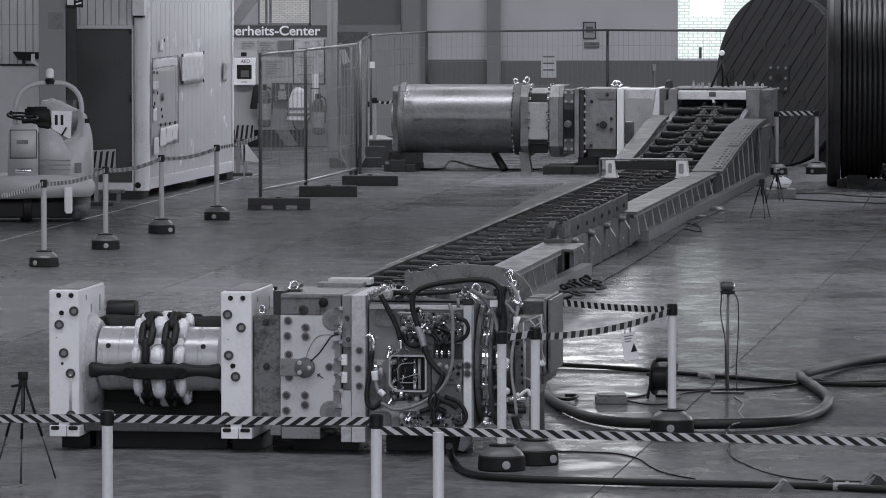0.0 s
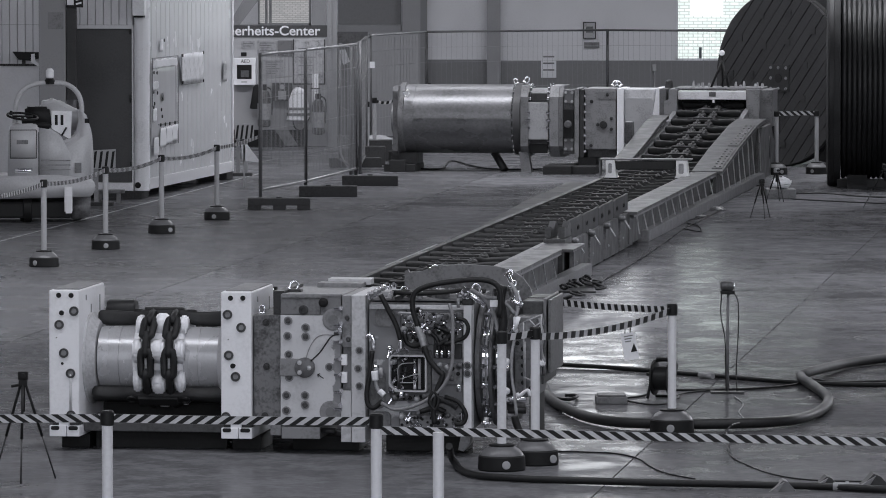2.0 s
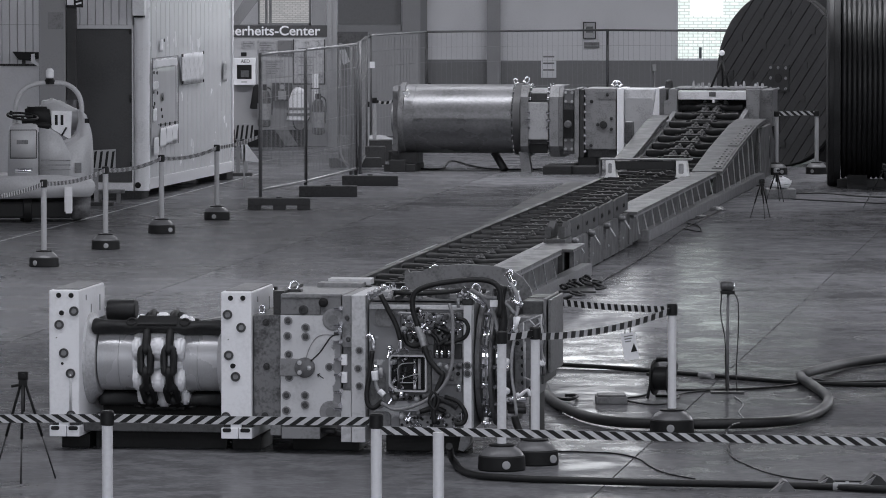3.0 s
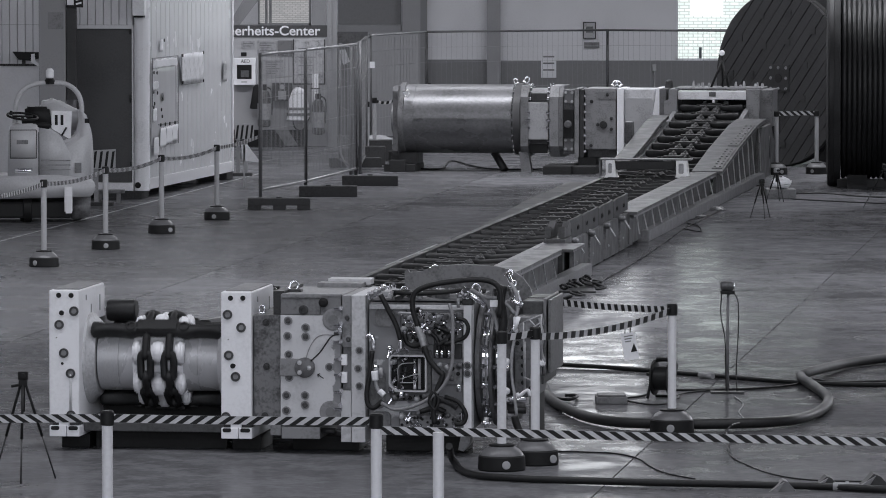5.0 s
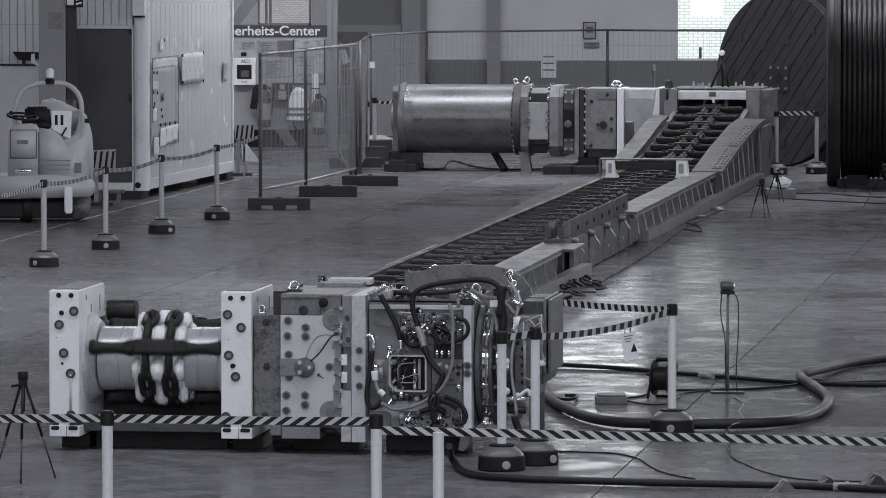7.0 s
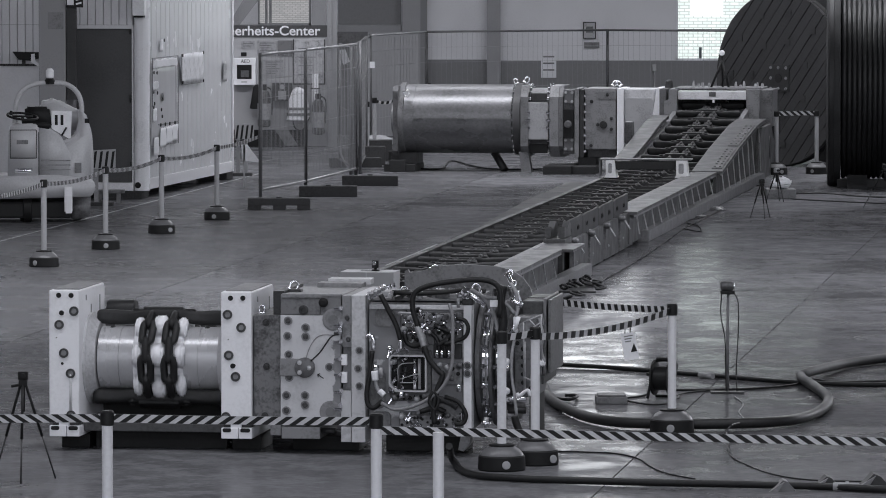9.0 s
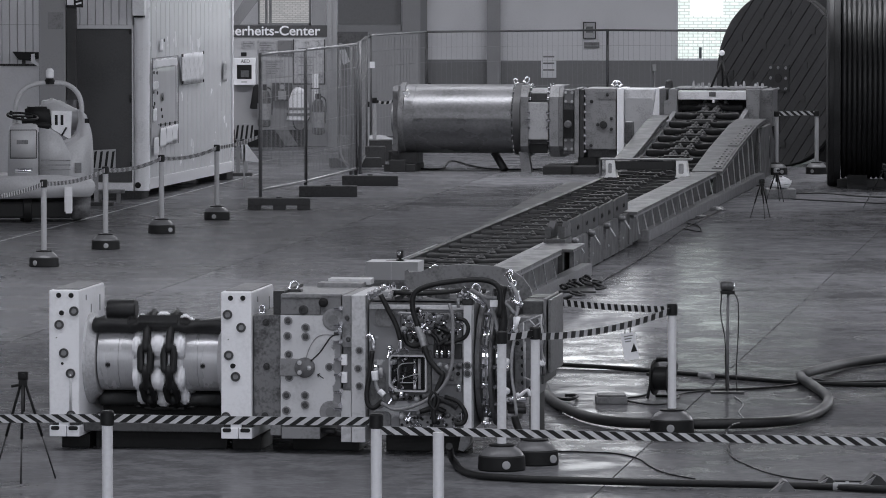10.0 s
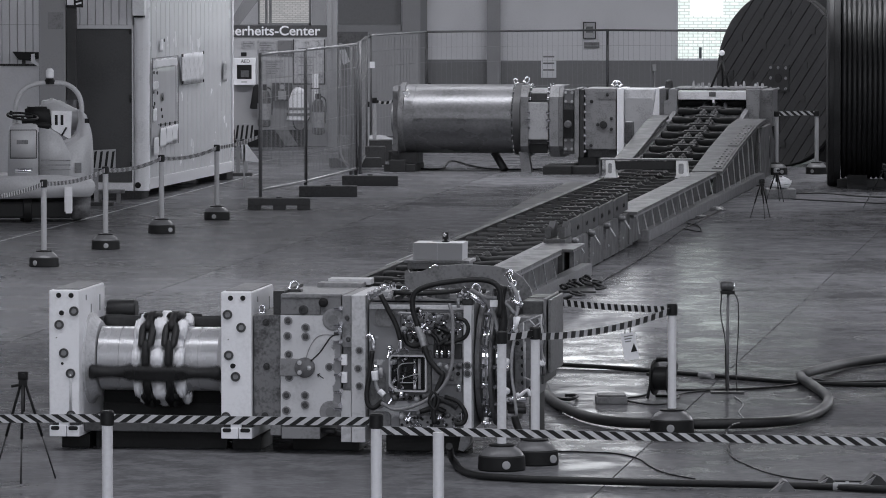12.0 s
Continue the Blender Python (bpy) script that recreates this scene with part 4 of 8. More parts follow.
# ---- near motor end: flange rings, terminal plates, grey housing ----
def motor_end():
    t = thing("motor_end", LINE, "dark steel coupling rings and motor flange with chrome bolts", "motor")
    cz = 0.66
    for x0, x1, r, m in ((2.405, 2.447, 0.46, M_GREYDARK), (2.447, 2.506, 0.40, M_SILVER), (2.506, 2.54, 0.47, M_GREYDARK), (2.54, 2.665, 0.36, M_GREYDARK), (2.665, 2.699, 0.42, M_DARKSTEEL)):
        part("flange_ring", lathe(bmesh.new(), [(r - 0.01, x0), (r, x0 + 0.006), (r, x1 - 0.006), (r - 0.01, x1)], "x", 56, (0, 0.05, cz)), m, t)
    bm = bmesh.new()
    lathe(bm, [(0.02, 0), (0.02, 0.035), (0.014, 0.04), (0.014, 0.06)], "x", 8)
    me = bpy.data.meshes.new("ring_bolt")
    bm.to_mesh(me)
    bm.free()
    me.materials.append(M_CHROME)
    for k in range(18):
        a = 2 * math.pi * k / 18
        for xx, rr in ((2.435, 0.425), (2.523, 0.43)):
            ob = new("ring_bolt", me)
            ob.parent, ob.location = t, (xx, 0.05 + rr * math.cos(a), cz + rr * math.sin(a))
    part("terminal_plate", B(2.582, 2.615, F + 0.03, 0.3, 0.437, 1.129, 0.004), M_GREYPAINT, t)
    part("terminal_box", B(2.686, 2.849, F + 0.12, 0.3, 0.437, 1.024, 0.006), M_MIDPAINT, t)
    part("angle_bracket", prism(bmesh.new(), ((2.657, 0.916), (2.853, 1.035), (2.916, 1.065), (2.924, 0.982), (2.853, 0.939), (2.728, 0.867)), "y", F - 0.03, F + 0.02), M_GREYPAINT, t)
    part("stay", rod(bmesh.new(), (2.883, F + 0.02, 1.024), (2.908, F + 0.02, 0.689), 0.01, 8), M_SILVER, t)
    dots(t, "plate_bolt", [(p[0], F + 0.12, p[1]) for p in (((2.757, 0.793), (2.757, 0.73), (2.757, 0.668), (2.757, 0.605), (2.758, 0.543), (2.715, 0.834), (2.816, 0.502)))], M_BLACK, "-y", 0.011, 0.012)
    for k, (a, b) in enumerate((((2.645, 0.425), (2.791, 0.426)),)):
        part("valve_stub", rod(bmesh.new(), (a[0], F + 0.05, a[1]), (b[0], F + 0.05, b[1]), 0.03, 12), M_CHROME, t)
    part("valve_stub", rod(bmesh.new(), (2.657, F + 0.05, 0.345), (2.791, F + 0.05, 0.345), 0.026, 12), M_DARKSTEEL, t)
    part("white_connector", B(2.632, 2.661, F - 0.05, F, 0.949, 1.066, 0.006), M_SILVER, t)
    part("white_connector", B(2.707, 2.732, F - 0.06, F, 0.932, 1.041, 0.006), M_WHITE, t)
    part("tag", B(2.54, 2.598, F - 0.1, F - 0.09, 1.116, 1.166, 0.002), M_WHITE, t)
    L = [(((2.736, 0.95), (2.699, 0.792), (2.695, 0.625), (2.716, 0.459), (2.733, 0.313)), 0.012, M_SILVER), (((2.716, 0.313), (2.741, 0.23), (2.791, 0.147)), 0.03, M_CABLE),
         (((2.456, 1.206), (2.531, 1.123), (2.581, 0.999), (2.598, 0.874)), 0.016, M_GREYPAINT), (((2.393, 1.238), (2.489, 1.185), (2.581, 1.174), (2.665, 1.124), (2.715, 1.063)), 0.016, M_GREYPAINT),
         (((2.636, 1.27), (2.615, 1.166), (2.632, 1.041), (2.623, 0.916)), 0.035, M_CABLE), (((2.686, 1.291), (2.728, 1.208), (2.74, 1.104), (2.724, 1.042)), 0.014, M_SILVER),
         (((2.895, 1.044), (2.924, 0.919), (2.916, 0.794), (2.941, 0.711)), 0.01, M_SILVER), (((2.749, 0.876), (2.812, 0.918), (2.895, 0.96), (2.916, 1.044)), 0.006, M_SILVER),
         (((2.833, 0.46), (2.812, 0.502), (2.749, 0.459), (2.732, 0.48)), 0.014, M_WHITE)]
    for pts, r, m in L:
        part("cable", hose(bmesh.new(), [(p[0], F - 0.05, p[1]) for p in pts], r, 7, 5), m, t)
    for k, p in enumerate(((2.653, 0.708), (2.653, 0.491), (2.916, 0.703))):
        part("gland", lathe(bmesh.new(), [(0.028, F - 0.02), (0.028, F - 0.05), (0.016, F - 0.07)], "y", 14, (p[0], 0, p[1])), M_WHITE, t)
    part("stand_foot", prism(bmesh.new(), ((2.271, 0.036), (2.296, 0.17), (2.364, 0.183), (2.355, 0.079), (2.309, 0.024)), "y", -0.3, -0.1), M_GREYPAINT, t)
    # thin wire guard round the terminals
    for p, q in (((2.915, 1.06), (2.915, 0.62)), ((2.785, 1.0), (2.915, 1.06)), ((2.785, 1.0), (2.785, 0.6)), ((2.785, 0.6), (2.905, 0.55)), ((2.83, 1.02), (2.9, 0.94)), ((2.8, 0.93), (2.91, 1.0))):
        part("guard_wire", rod(bmesh.new(), (p[0], F - 0.06, p[1]), (q[0], F - 0.06, q[1]), 0.006, 6), M_SILVER, t)
    part("guard_plate", prism(bmesh.new(), [(2.74, 0.98), (2.86, 1.06), (2.89, 1.03), (2.84, 0.96), (2.76, 0.92)], "y", F - 0.055, F - 0.045), M_GREYPAINT, t)
    # turnbuckle over the top
    bm = bmesh.new()
    rod(bm, (2.585, 0.1, 1.313), (2.7, -0.05, 1.114), 0.02, 10)
    for k in range(3):
        shackle(bm, (2.585 + 0.035 * k, 0.1 - 0.05 * k, 1.29 - 0.075 * k), 0.03, 30, 30 * k)
    part("lifting_chain", bm, M_CHROME, t, "chrome lifting chain")


motor_end()


def service_lines():
    """Bright unions, stays and tags crowded round the coupling."""
    t = thing("service_lines", LINE, "bright pipe unions and small valves over the coupling unit", "fittings")
    for p, q, r, m in (
        ((1.876, 0.891), (1.876, 0.795), 0.018, M_CHROME), ((1.876, 0.474), (1.876, 0.432), 0.018, M_CHROME), ((2.027, 0.918), (2.061, 0.818), 0.02, M_SILVER),
        ((1.783, 0.815), (1.8, 0.782), 0.02, M_CHROME), ((1.682, 0.676), (1.682, 0.58), 0.03, M_CHROME), ((1.724, 0.656), (1.724, 0.58), 0.016, M_SILVER),
        ((2.3, 1.104), (2.3, 1.171), 0.012, M_SILVER), ((2.301, 0.537), (2.301, 0.487), 0.016, M_CHROME), ((2.204, 0.678), (2.233, 0.637), 0.018, M_SILVER),
        ((2.141, 0.786), (2.141, 0.736), 0.012, M_CHROME), ((2.179, 0.786), (2.179, 0.736), 0.012, M_CHROME), ((2.229, 0.787), (2.229, 0.737), 0.012, M_CHROME),
        ((2.477, 0.268), (2.532, 0.24), 0.022, M_CHROME), ((2.506, 0.298), (2.506, 0.223), 0.018, M_SILVER), ((2.665, 0.683), (2.665, 0.646), 0.014, M_CHROME),
        ((2.686, 0.925), (2.724, 0.984), 0.014, M_CHROME), ((2.745, 1.042), (2.715, 0.942), 0.017, M_WHITE), ((2.69, 1.166), (2.774, 1.121), 0.02, M_CHROME),
        ((2.636, 1.103), (2.636, 1.033), 0.018, M_GREYPAINT), ((2.791, 0.859), (2.791, 0.501), 0.008, M_SILVER), ((2.895, 0.877), (2.866, 0.627), 0.008, M_SILVER)):
        part("union", rod(bmesh.new(), (p[0], F - 0.05, p[1]), (q[0], F - 0.05, q[1]), r, 10), m, t)
    # thin chrome bands drawn as the highlights on the coupling rings
    for px0, r in ((2.456, 0.405), (2.489, 0.405), (2.556, 0.365)):
        part("wear_band", lathe(bmesh.new(), [(r - 0.004, px0), (r, px0 + 0.001), (r, px0 + 0.02), (r - 0.004, px0 + 0.021)], "x", 56, (0, 0.05, 0.66)), M_CHROME, t)
    # small nuts along the joint of gearbox and coupling
    nut = disc_mesh("joint_nut", 0.016, 0.03, M_CHROME, "y", 8)
    for p in (((1.425, 1.091), (1.425, 0.978), (1.416, 0.928), (1.425, 0.845), (1.42, 0.719), (1.42, 0.602), (1.424, 0.485), (1.42, 0.376))):
        ob = new("joint_nut", nut)
        ob.parent, ob.location = t, (p[0], F - 0.01, p[1])
    # lock rods over the roof
    for k, (p, q) in enumerate((((1.632, 1.185), (1.758, 1.257)), ((2.38, 1.213), (2.498, 1.131)))):
        part("threaded_rod", rod(bmesh.new(), (p[0], F - 0.02, p[1]), (q[0], F - 0.02, q[1]), 0.02, 10), M_CHROME, t)
        for f in (0.2, 0.4, 0.6, 0.8):
            c = (p[0] + (q[0] - p[0]) * f, F - 0.02, p[1] + (q[1] - p[1]) * f)
            part("rod_nut", lathe(bmesh.new(), [(0.028, -0.01), (0.028, 0.01)], "x", 6, c), M_SILVER, t)


service_lines()
t = thing("motor_housing", LINE, "plain grey steel motor housing with ribbed end", "motor housing")
part("housing", B(2.7, 2.865, 0.05, 0.85, 0.5, 1.12, 0.01), M_SHADEPAINT, t)
part("end_rib", B(2.866, 2.888, 0.0, 0.8, 0.577, 1.142, 0.005), M_MIDPAINT, t)
part("end_rib", B(2.9, 2.92, 0.02, 0.8, 0.585, 1.133, 0.005), M_MIDPAINT, t)
part("roof_slot", B(2.709, 2.85, 0.35, 0.45, 1.12, 1.12 + 0.006), M_DARKSTEEL, t)
part("leg", B(2.70, 2.78, 0.5, 0.8, 0, 0.499, 0.01), M_BLACK, t)


# ---- conveyor: trough, decks, ramps ----
SPACING = 0.87
FLAT = 0.42
CHAIN_Z = 0.38     # height of the chain on the level stretch


def trough():
    """Ramped and flat pans in pieces, each with floor, side walls and a return channel."""
    prof = [(0.75, 0.76), (1.6, 0.58), (3.0, 0.48), (6.0, 0.41), (9.0, 0.385)] + [(9.0 + 1.75 * k, FLAT - 0.04) for k in range(1, 16)] + [(37.6, 0.37), (39.77, 0.505), (41.17, 0.62), (43.08, 0.785), (44.4, 0.93), (44.9, 0.98)]
    for (v0, a), (v1, b) in zip(prof, prof[1:]):
        t = thing("conveyor_pan", LINE, "dark worn steel conveyor pan, polished along the chain", "conveyor", "pans of the conveyor")
        g = 0.012
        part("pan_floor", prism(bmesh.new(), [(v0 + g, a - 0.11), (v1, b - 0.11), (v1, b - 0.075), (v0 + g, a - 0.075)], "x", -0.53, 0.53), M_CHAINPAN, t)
        top = 0.06 if v0 > 8 else 0.12
        lo = -0.05 if 8 < v0 < 36 else (-0.06 if v0 > 36 else 0.02)
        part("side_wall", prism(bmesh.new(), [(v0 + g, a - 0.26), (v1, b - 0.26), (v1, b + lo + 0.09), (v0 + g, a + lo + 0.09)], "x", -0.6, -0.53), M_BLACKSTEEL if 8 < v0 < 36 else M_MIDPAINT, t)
        part("side_wall", prism(bmesh.new(), [(v0 + g, a - 0.26), (v1, b - 0.26), (v1, b + top), (v0 + g, a + top)], "x", 0.53, 0.6), M_MIDPAINT, t)
        part("return_floor", prism(bmesh.new(), [(v0 + g, a - 0.27), (v1, b - 0.27), (v1, b - 0.24), (v0 + g, a - 0.24)], "x", -0.53, 0.53), M_DARKSTEEL, t)


trough()


def deck(v0, v1, z0, z1, x0=0.6, x1=0.9, ribs=2, rail=True, seed=0):
    """Side deck of the conveyor: a plate on slanting gussets over a floor rail."""
    t = thing("side_deck", LINE, "grey steel side deck on gussets along the conveyor", "deck", "side decks")
    g = 0.012
    part("deck_plate", prism(bmesh.new(), [(v0 + g, z0 - 0.035), (v1, z1 - 0.035), (v1, z1), (v0 + g, z0)], "x", x0 + 0.004, x1), M_DECK, t)
    part("lip", prism(bmesh.new(), [(v0 + g, z0 - 0.06), (v1, z1 - 0.06), (v1, z1 - 0.036), (v0 + g, z0 - 0.036)], "x", x1 - 0.03, x1 - 0.005), M_GREYPAINT, t)
    # dark grey web: its paint, with the shade under the deck put in
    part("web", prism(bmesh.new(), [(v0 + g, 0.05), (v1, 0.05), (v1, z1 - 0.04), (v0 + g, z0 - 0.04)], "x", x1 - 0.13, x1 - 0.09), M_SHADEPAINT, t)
    for k in range(ribs):
        f = (k + 0.5) / ribs
        v, z = v0 + (v1 - v0) * f, z0 + (z1 - z0) * f
        lean = 0.05 if k % 2 else 0.035
        part("gusset", prism(bmesh.new(), [(x1 - 0.022 - lean, z - 0.062), (x1 - 0.008 - lean, z - 0.062), (x1 - 0.012 + lean * 0.2, 0.15), (x1 - 0.026 + lean * 0.2, 0.15)], "y", v, v + 0.02), M_SILVER, t)
    return t


def rail(v0, v1, xa, xb, w=0.15, h=0.14):
    """A long box rail that runs slightly askew, its outer edge from xa to xb."""
    t = thing("floor_rail", LINE, "long light steel rail lying along the conveyor foot", "rail", "floor rails")
    bm = prism(bmesh.new(), [(xa - w, v0), (xa, v0), (xb, v1), (xb - w, v1)], "z", 0.0, h)
    bmesh.ops.bevel(bm, geom=list(bm.edges), offset=0.008, segments=2, affect="EDGES")
    part("rail", bm, M_MIDPAINT, t)


for v0, v1 in ((10.6, 12.4), (12.4, 14.15), (14.15, 15.9), (15.9, 17.6), (25.2, 27.0), (27.0, 28.75), (28.75, 30.5), (30.5, 32.25), (32.25, 34.0), (34.0, 35.9)):
    deck(v0, v1, 0.445, 0.445)
deck(35.9, 38.6, 0.455, 0.675, x1=0.98, ribs=3, x0=0.54)
deck(38.6, 41.9, 0.675, 0.89, x1=0.98, ribs=4, x0=0.54)
for v0, v1, z0, z1 in ((36.2, 38.4, 0.475, 0.66), (38.8, 41.7, 0.688, 0.878)):
    t = thing("tread_strip", LINE, "bolted steel strip on the ramp deck", "strip", "ramp strips")
    part("strip", prism(bmesh.new(), [(v0, z0 + 0.002), (v1, z1 + 0.002), (v1, z1 + 0.016), (v0, z0 + 0.016)], "x", 0.80, 0.95), M_DECK, t)
    dots(t, "strip_bolt", [(x, v0 + (v1 - v0) * (k + 0.5) / 8, z0 + (z1 - z0) * (k + 0.5) / 8 + 0.016) for k in range(8) for x in (0.835, 0.91)], M_BLACKSTEEL, "z", 0.014, 0.008)
deck(41.9, 43.4, 0.89, 0.93, x1=0.98, ribs=1, x0=0.54)
rail(15.4, 20.1, 0.86, 0.94, 0.13)
rail(26.6, 42.4, 0.90, 1.05)

# near ramp: large side plates with rounded ends
t = thing("conveyor_ramp", LINE, "grey steel ramp frame behind the near drive", "ramp")
part("ramp_deck", prism(bmesh.new(), [(1.2, 0.88), (4.0, 0.70), (7.5, 0.54), (10.58, 0.445), (10.58, 0.41), (7.5, 0.5), (4.0, 0.655), (1.2, 0.83)], "x", 0.61, 0.92), M_DECK, t)
part("ramp_side", prism(bmesh.new(), [(0.9, 0.15), (0.7, 0.6), (0.8, 0.9), (1.1, 1.0), (4.0, 0.75), (7.2, 0.58), (8.6, 0.5), (9.2, 0.4), (9.2, 0.15)], "x", 0.93, 0.98), M_MIDPAINT, t, "grey side plate with a rounded end")
part("guard_plate", prism(bmesh.new(), ((1.683, 0.93), (1.684, 1.276), (1.71, 1.289), (1.718, 1.268), (1.81, 1.273), (1.897, 1.313), (2.136, 1.332), (2.396, 1.317), (2.505, 1.292), (2.591, 1.233), (2.648, 1.156), (2.678, 1.07), (2.678, 0.941)), "y", 0.95, 1.0), M_MIDPAINT, t, "grey guard plate with a rounded shoulder")
part("left_side", prism(bmesh.new(), [(0.6, 0.15), (0.6, 0.95), (3.0, 0.68), (6.0, 0.54), (9.0, 0.45), (9.0, 0.15)], "x", -0.68, -0.61), M_MIDPAINT, t)
part("top_hook", shackle(bmesh.new(), (0.813, 8.387, 0.78), 0.05, 60, 60), M_CHROME, t)

# uneven, tapering edge plates on the floor side
for v0, v1, w0, w1 in ((19.6, 21.6, 0.02, 0.07), (21.6, 23.4, 0.09, 0.15), (23.4, 25.6, 0.17, 0.24), (25.6, 28.6, 0.25, 0.34), (28.6, 31.4, 0.36, 0.41), (31.4, 34.4, 0.38, 0.44)):
    t = thing("edge_plate", LINE, "flat worn grey steel edge plate beside the chain", "plate", "edge plates")
    part("plate", prism(bmesh.new(), [(-0.605, v0 + 0.012), (-0.605, v1), (-0.61 - w1, v1), (-0.61 - w0, v0 + 0.012)], "z", 0.335, 0.36), M_EDGE, t)
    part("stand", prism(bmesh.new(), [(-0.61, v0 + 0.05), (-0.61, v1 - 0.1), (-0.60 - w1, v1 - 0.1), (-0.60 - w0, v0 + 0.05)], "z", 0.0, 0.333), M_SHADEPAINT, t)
for v0, v1 in ((14.9, 16.7), (16.75, 18.7)):
    t = thing("edge_strip", LINE, "thin bright strip along the pan's edge", "strip", "edge strips")
    part("strip", B(-0.612, -0.602, v0, v1 - 0.02, 0.41, 0.426), M_SILVER, t)


# upright spill plates with their pins and cylinders
def spill_plate(v0, v1, first):
    t = thing("spill_plate", LINE, "upright grey spill plate with bolt slots and chrome pins", "spill plate", "spill plates")
    part("plate", prism(bmesh.new(), [(v0 + 0.02, 0.36), (v1, 0.36), (v1, 0.645), (v1 - 0.35, 0.635), (v0 + 0.4, 0.635), (v0 + 0.02, 0.62)], "x", 0.70, 0.73), M_EDGE, t)
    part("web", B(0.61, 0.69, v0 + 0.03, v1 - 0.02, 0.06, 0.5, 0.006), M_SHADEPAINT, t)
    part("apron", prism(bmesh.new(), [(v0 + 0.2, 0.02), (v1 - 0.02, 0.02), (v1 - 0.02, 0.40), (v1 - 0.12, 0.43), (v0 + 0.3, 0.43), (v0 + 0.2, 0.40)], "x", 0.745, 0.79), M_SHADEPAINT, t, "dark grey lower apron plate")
    part("apron_edge", B(0.746, 0.80, v0 + 0.165, v0 + 0.195, 0.02, 0.40, 0.004), M_MIDPAINT, t)
    part("pin", lathe(bmesh.new(), [(0.03, 0.78), (0.042, 0.79), (0.045, 0.82), (0.04, 0.845), (0.02, 0.86)], "x", 16, (0, v0 + 0.12, 0.42)), M_GREYDARK, t)
    part("pin_bar", rod(bmesh.new(), (0.84, v0 + 0.12, 0.41), (0.92, v0 + 0.08, 0.29), 0.010, 8), M_SILVER, t)
    dots(t, "drain_plug", [(0.79, v0 + 0.5, 0.16)], M_SILVER, "x", 0.012, 0.01)
    dots(t, "slot", [(0.732, v0 + a, 0.52) for a in (0.3, 0.42, 1.05, 1.17)], M_BLACK, "x", 0.022, 0.006)


for k in range(4):
    spill_plate(19.4 + 1.59 * k, 19.4 + 1.59 * (k + 1), k == 0)
t = thing("clevis_bracket", LINE, "heavy dark clevis bracket at the spill plates' end", "bracket")
bv = 18.9
part("base", B(0.56, 0.80, bv - 0.2, bv + 0.45, 0.42, 0.49, 0.015), M_SHADEPAINT, t)
part("jaw", prism(bmesh.new(), [(bv - 0.15, 0.5), (bv + 0.45, 0.5), (bv + 0.45, 0.62), (bv + 0.3, 0.66), (bv + 0.1, 0.58), (bv - 0.15, 0.62)], "x", 0.57, 0.64), M_SHADEPAINT, t)
part("jaw", prism(bmesh.new(), [(bv - 0.15, 0.5), (bv + 0.45, 0.5), (bv + 0.45, 0.62), (bv + 0.3, 0.66), (bv + 0.1, 0.58), (bv - 0.15, 0.62)], "x", 0.72, 0.79), M_SHADEPAINT, t)
part("deck_end", B(0.61, 1.02, 17.61, 18.7, 0.41, 0.443, 0.005), M_DECK, t)
part("under_web", B(0.68, 0.72, 17.61, 18.7, 0.0, 0.409), M_DARKSTEEL, t)

# cross bar bridging the trough, with bright angle brackets
t = thing("cross_bar", LINE, "dark cross bar over the chain on bright sheet brackets", "bar")
V = 34.6
part("bar", B(-0.42, 0.44, V, V + 0.12, 0.53, 0.645, 0.01), M_BLACKSTEEL, t)
part("top_strip", B(-0.62, 0.66, V - 0.02, V + 0.3, 0.66, 0.68, 0.004), M_MIDPAINT, t)
for x0, x1 in ((-0.54, -0.36), (0.44, 0.64)):
    b = part("bracket", prism(bmesh.new(), [(x0, 0.42), (x1, 0.42), (x1 - 0.02, 0.46), (x1 - 0.04, 0.66), (x0 + 0.02, 0.66), (x0 + 0.02, 0.46)], "y", V - 0.06, V + 0.2), M_ALU, t, "bright folded sheet bracket")
    part("bracket_face", prism(bmesh.new(), rounded(x0 + 0.055, x1 - 0.075, 0.48, 0.62, 0.02), "y", V - 0.066, V - 0.061), M_SILVER, b)
part("bracket_leg", B(-0.62, -0.6, V, V + 0.2, 0.44, 0.66), M_MIDPAINT, t)


# ---- chain and flights ----
def path_points():
    P = [(16.0, 0.17), (8.0, 0.18), (2.0, 0.25), (0.5, 0.34)]
    for a in range(-90, 91, 3):
        P.append((-RC * math.cos(radians(a)), AX + RC * math.sin(radians(a))))
    P += [(p.x, p.y) for p in smooth_line([(0.0, AX + RC, 0), (0.6, 0.86, 0), (1.6, 0.655, 0), (3.0, 0.54, 0), (6.0, 0.455, 0), (9.0, 0.405, 0), (13.0, CHAIN_Z, 0)], 8)[1:]]
    P += [(20.0, CHAIN_Z), (30.0, CHAIN_Z)]
    P += [(p.x, p.y) for p in smooth_line([(35.5, CHAIN_Z + 0.005, 0), (37.84, 0.415, 0), (39.77, 0.555, 0), (41.17, 0.668, 0), (43.08, 0.836, 0), (44.4, 0.99, 0), (45.5, 1.12, 0)], 6)]
    for a in range(85, -91, -5):
        P.append((45.5 + RC * math.cos(radians(a)), 1.13 - RC + RC * math.sin(radians(a))))
    P += [(43.0, 0.42), (38.0, 0.2), (20.0, 0.17)]
    P = np.array(P)
    s = np.concatenate([[0], np.cumsum(np.hypot(*np.diff(P, axis=0).T))])
    return P, s


PATH_P, PATH_S = path_points()
S_BOTTOM = PATH_S[4]
S_REF = S_BOTTOM + RC * radians(90 + 25)


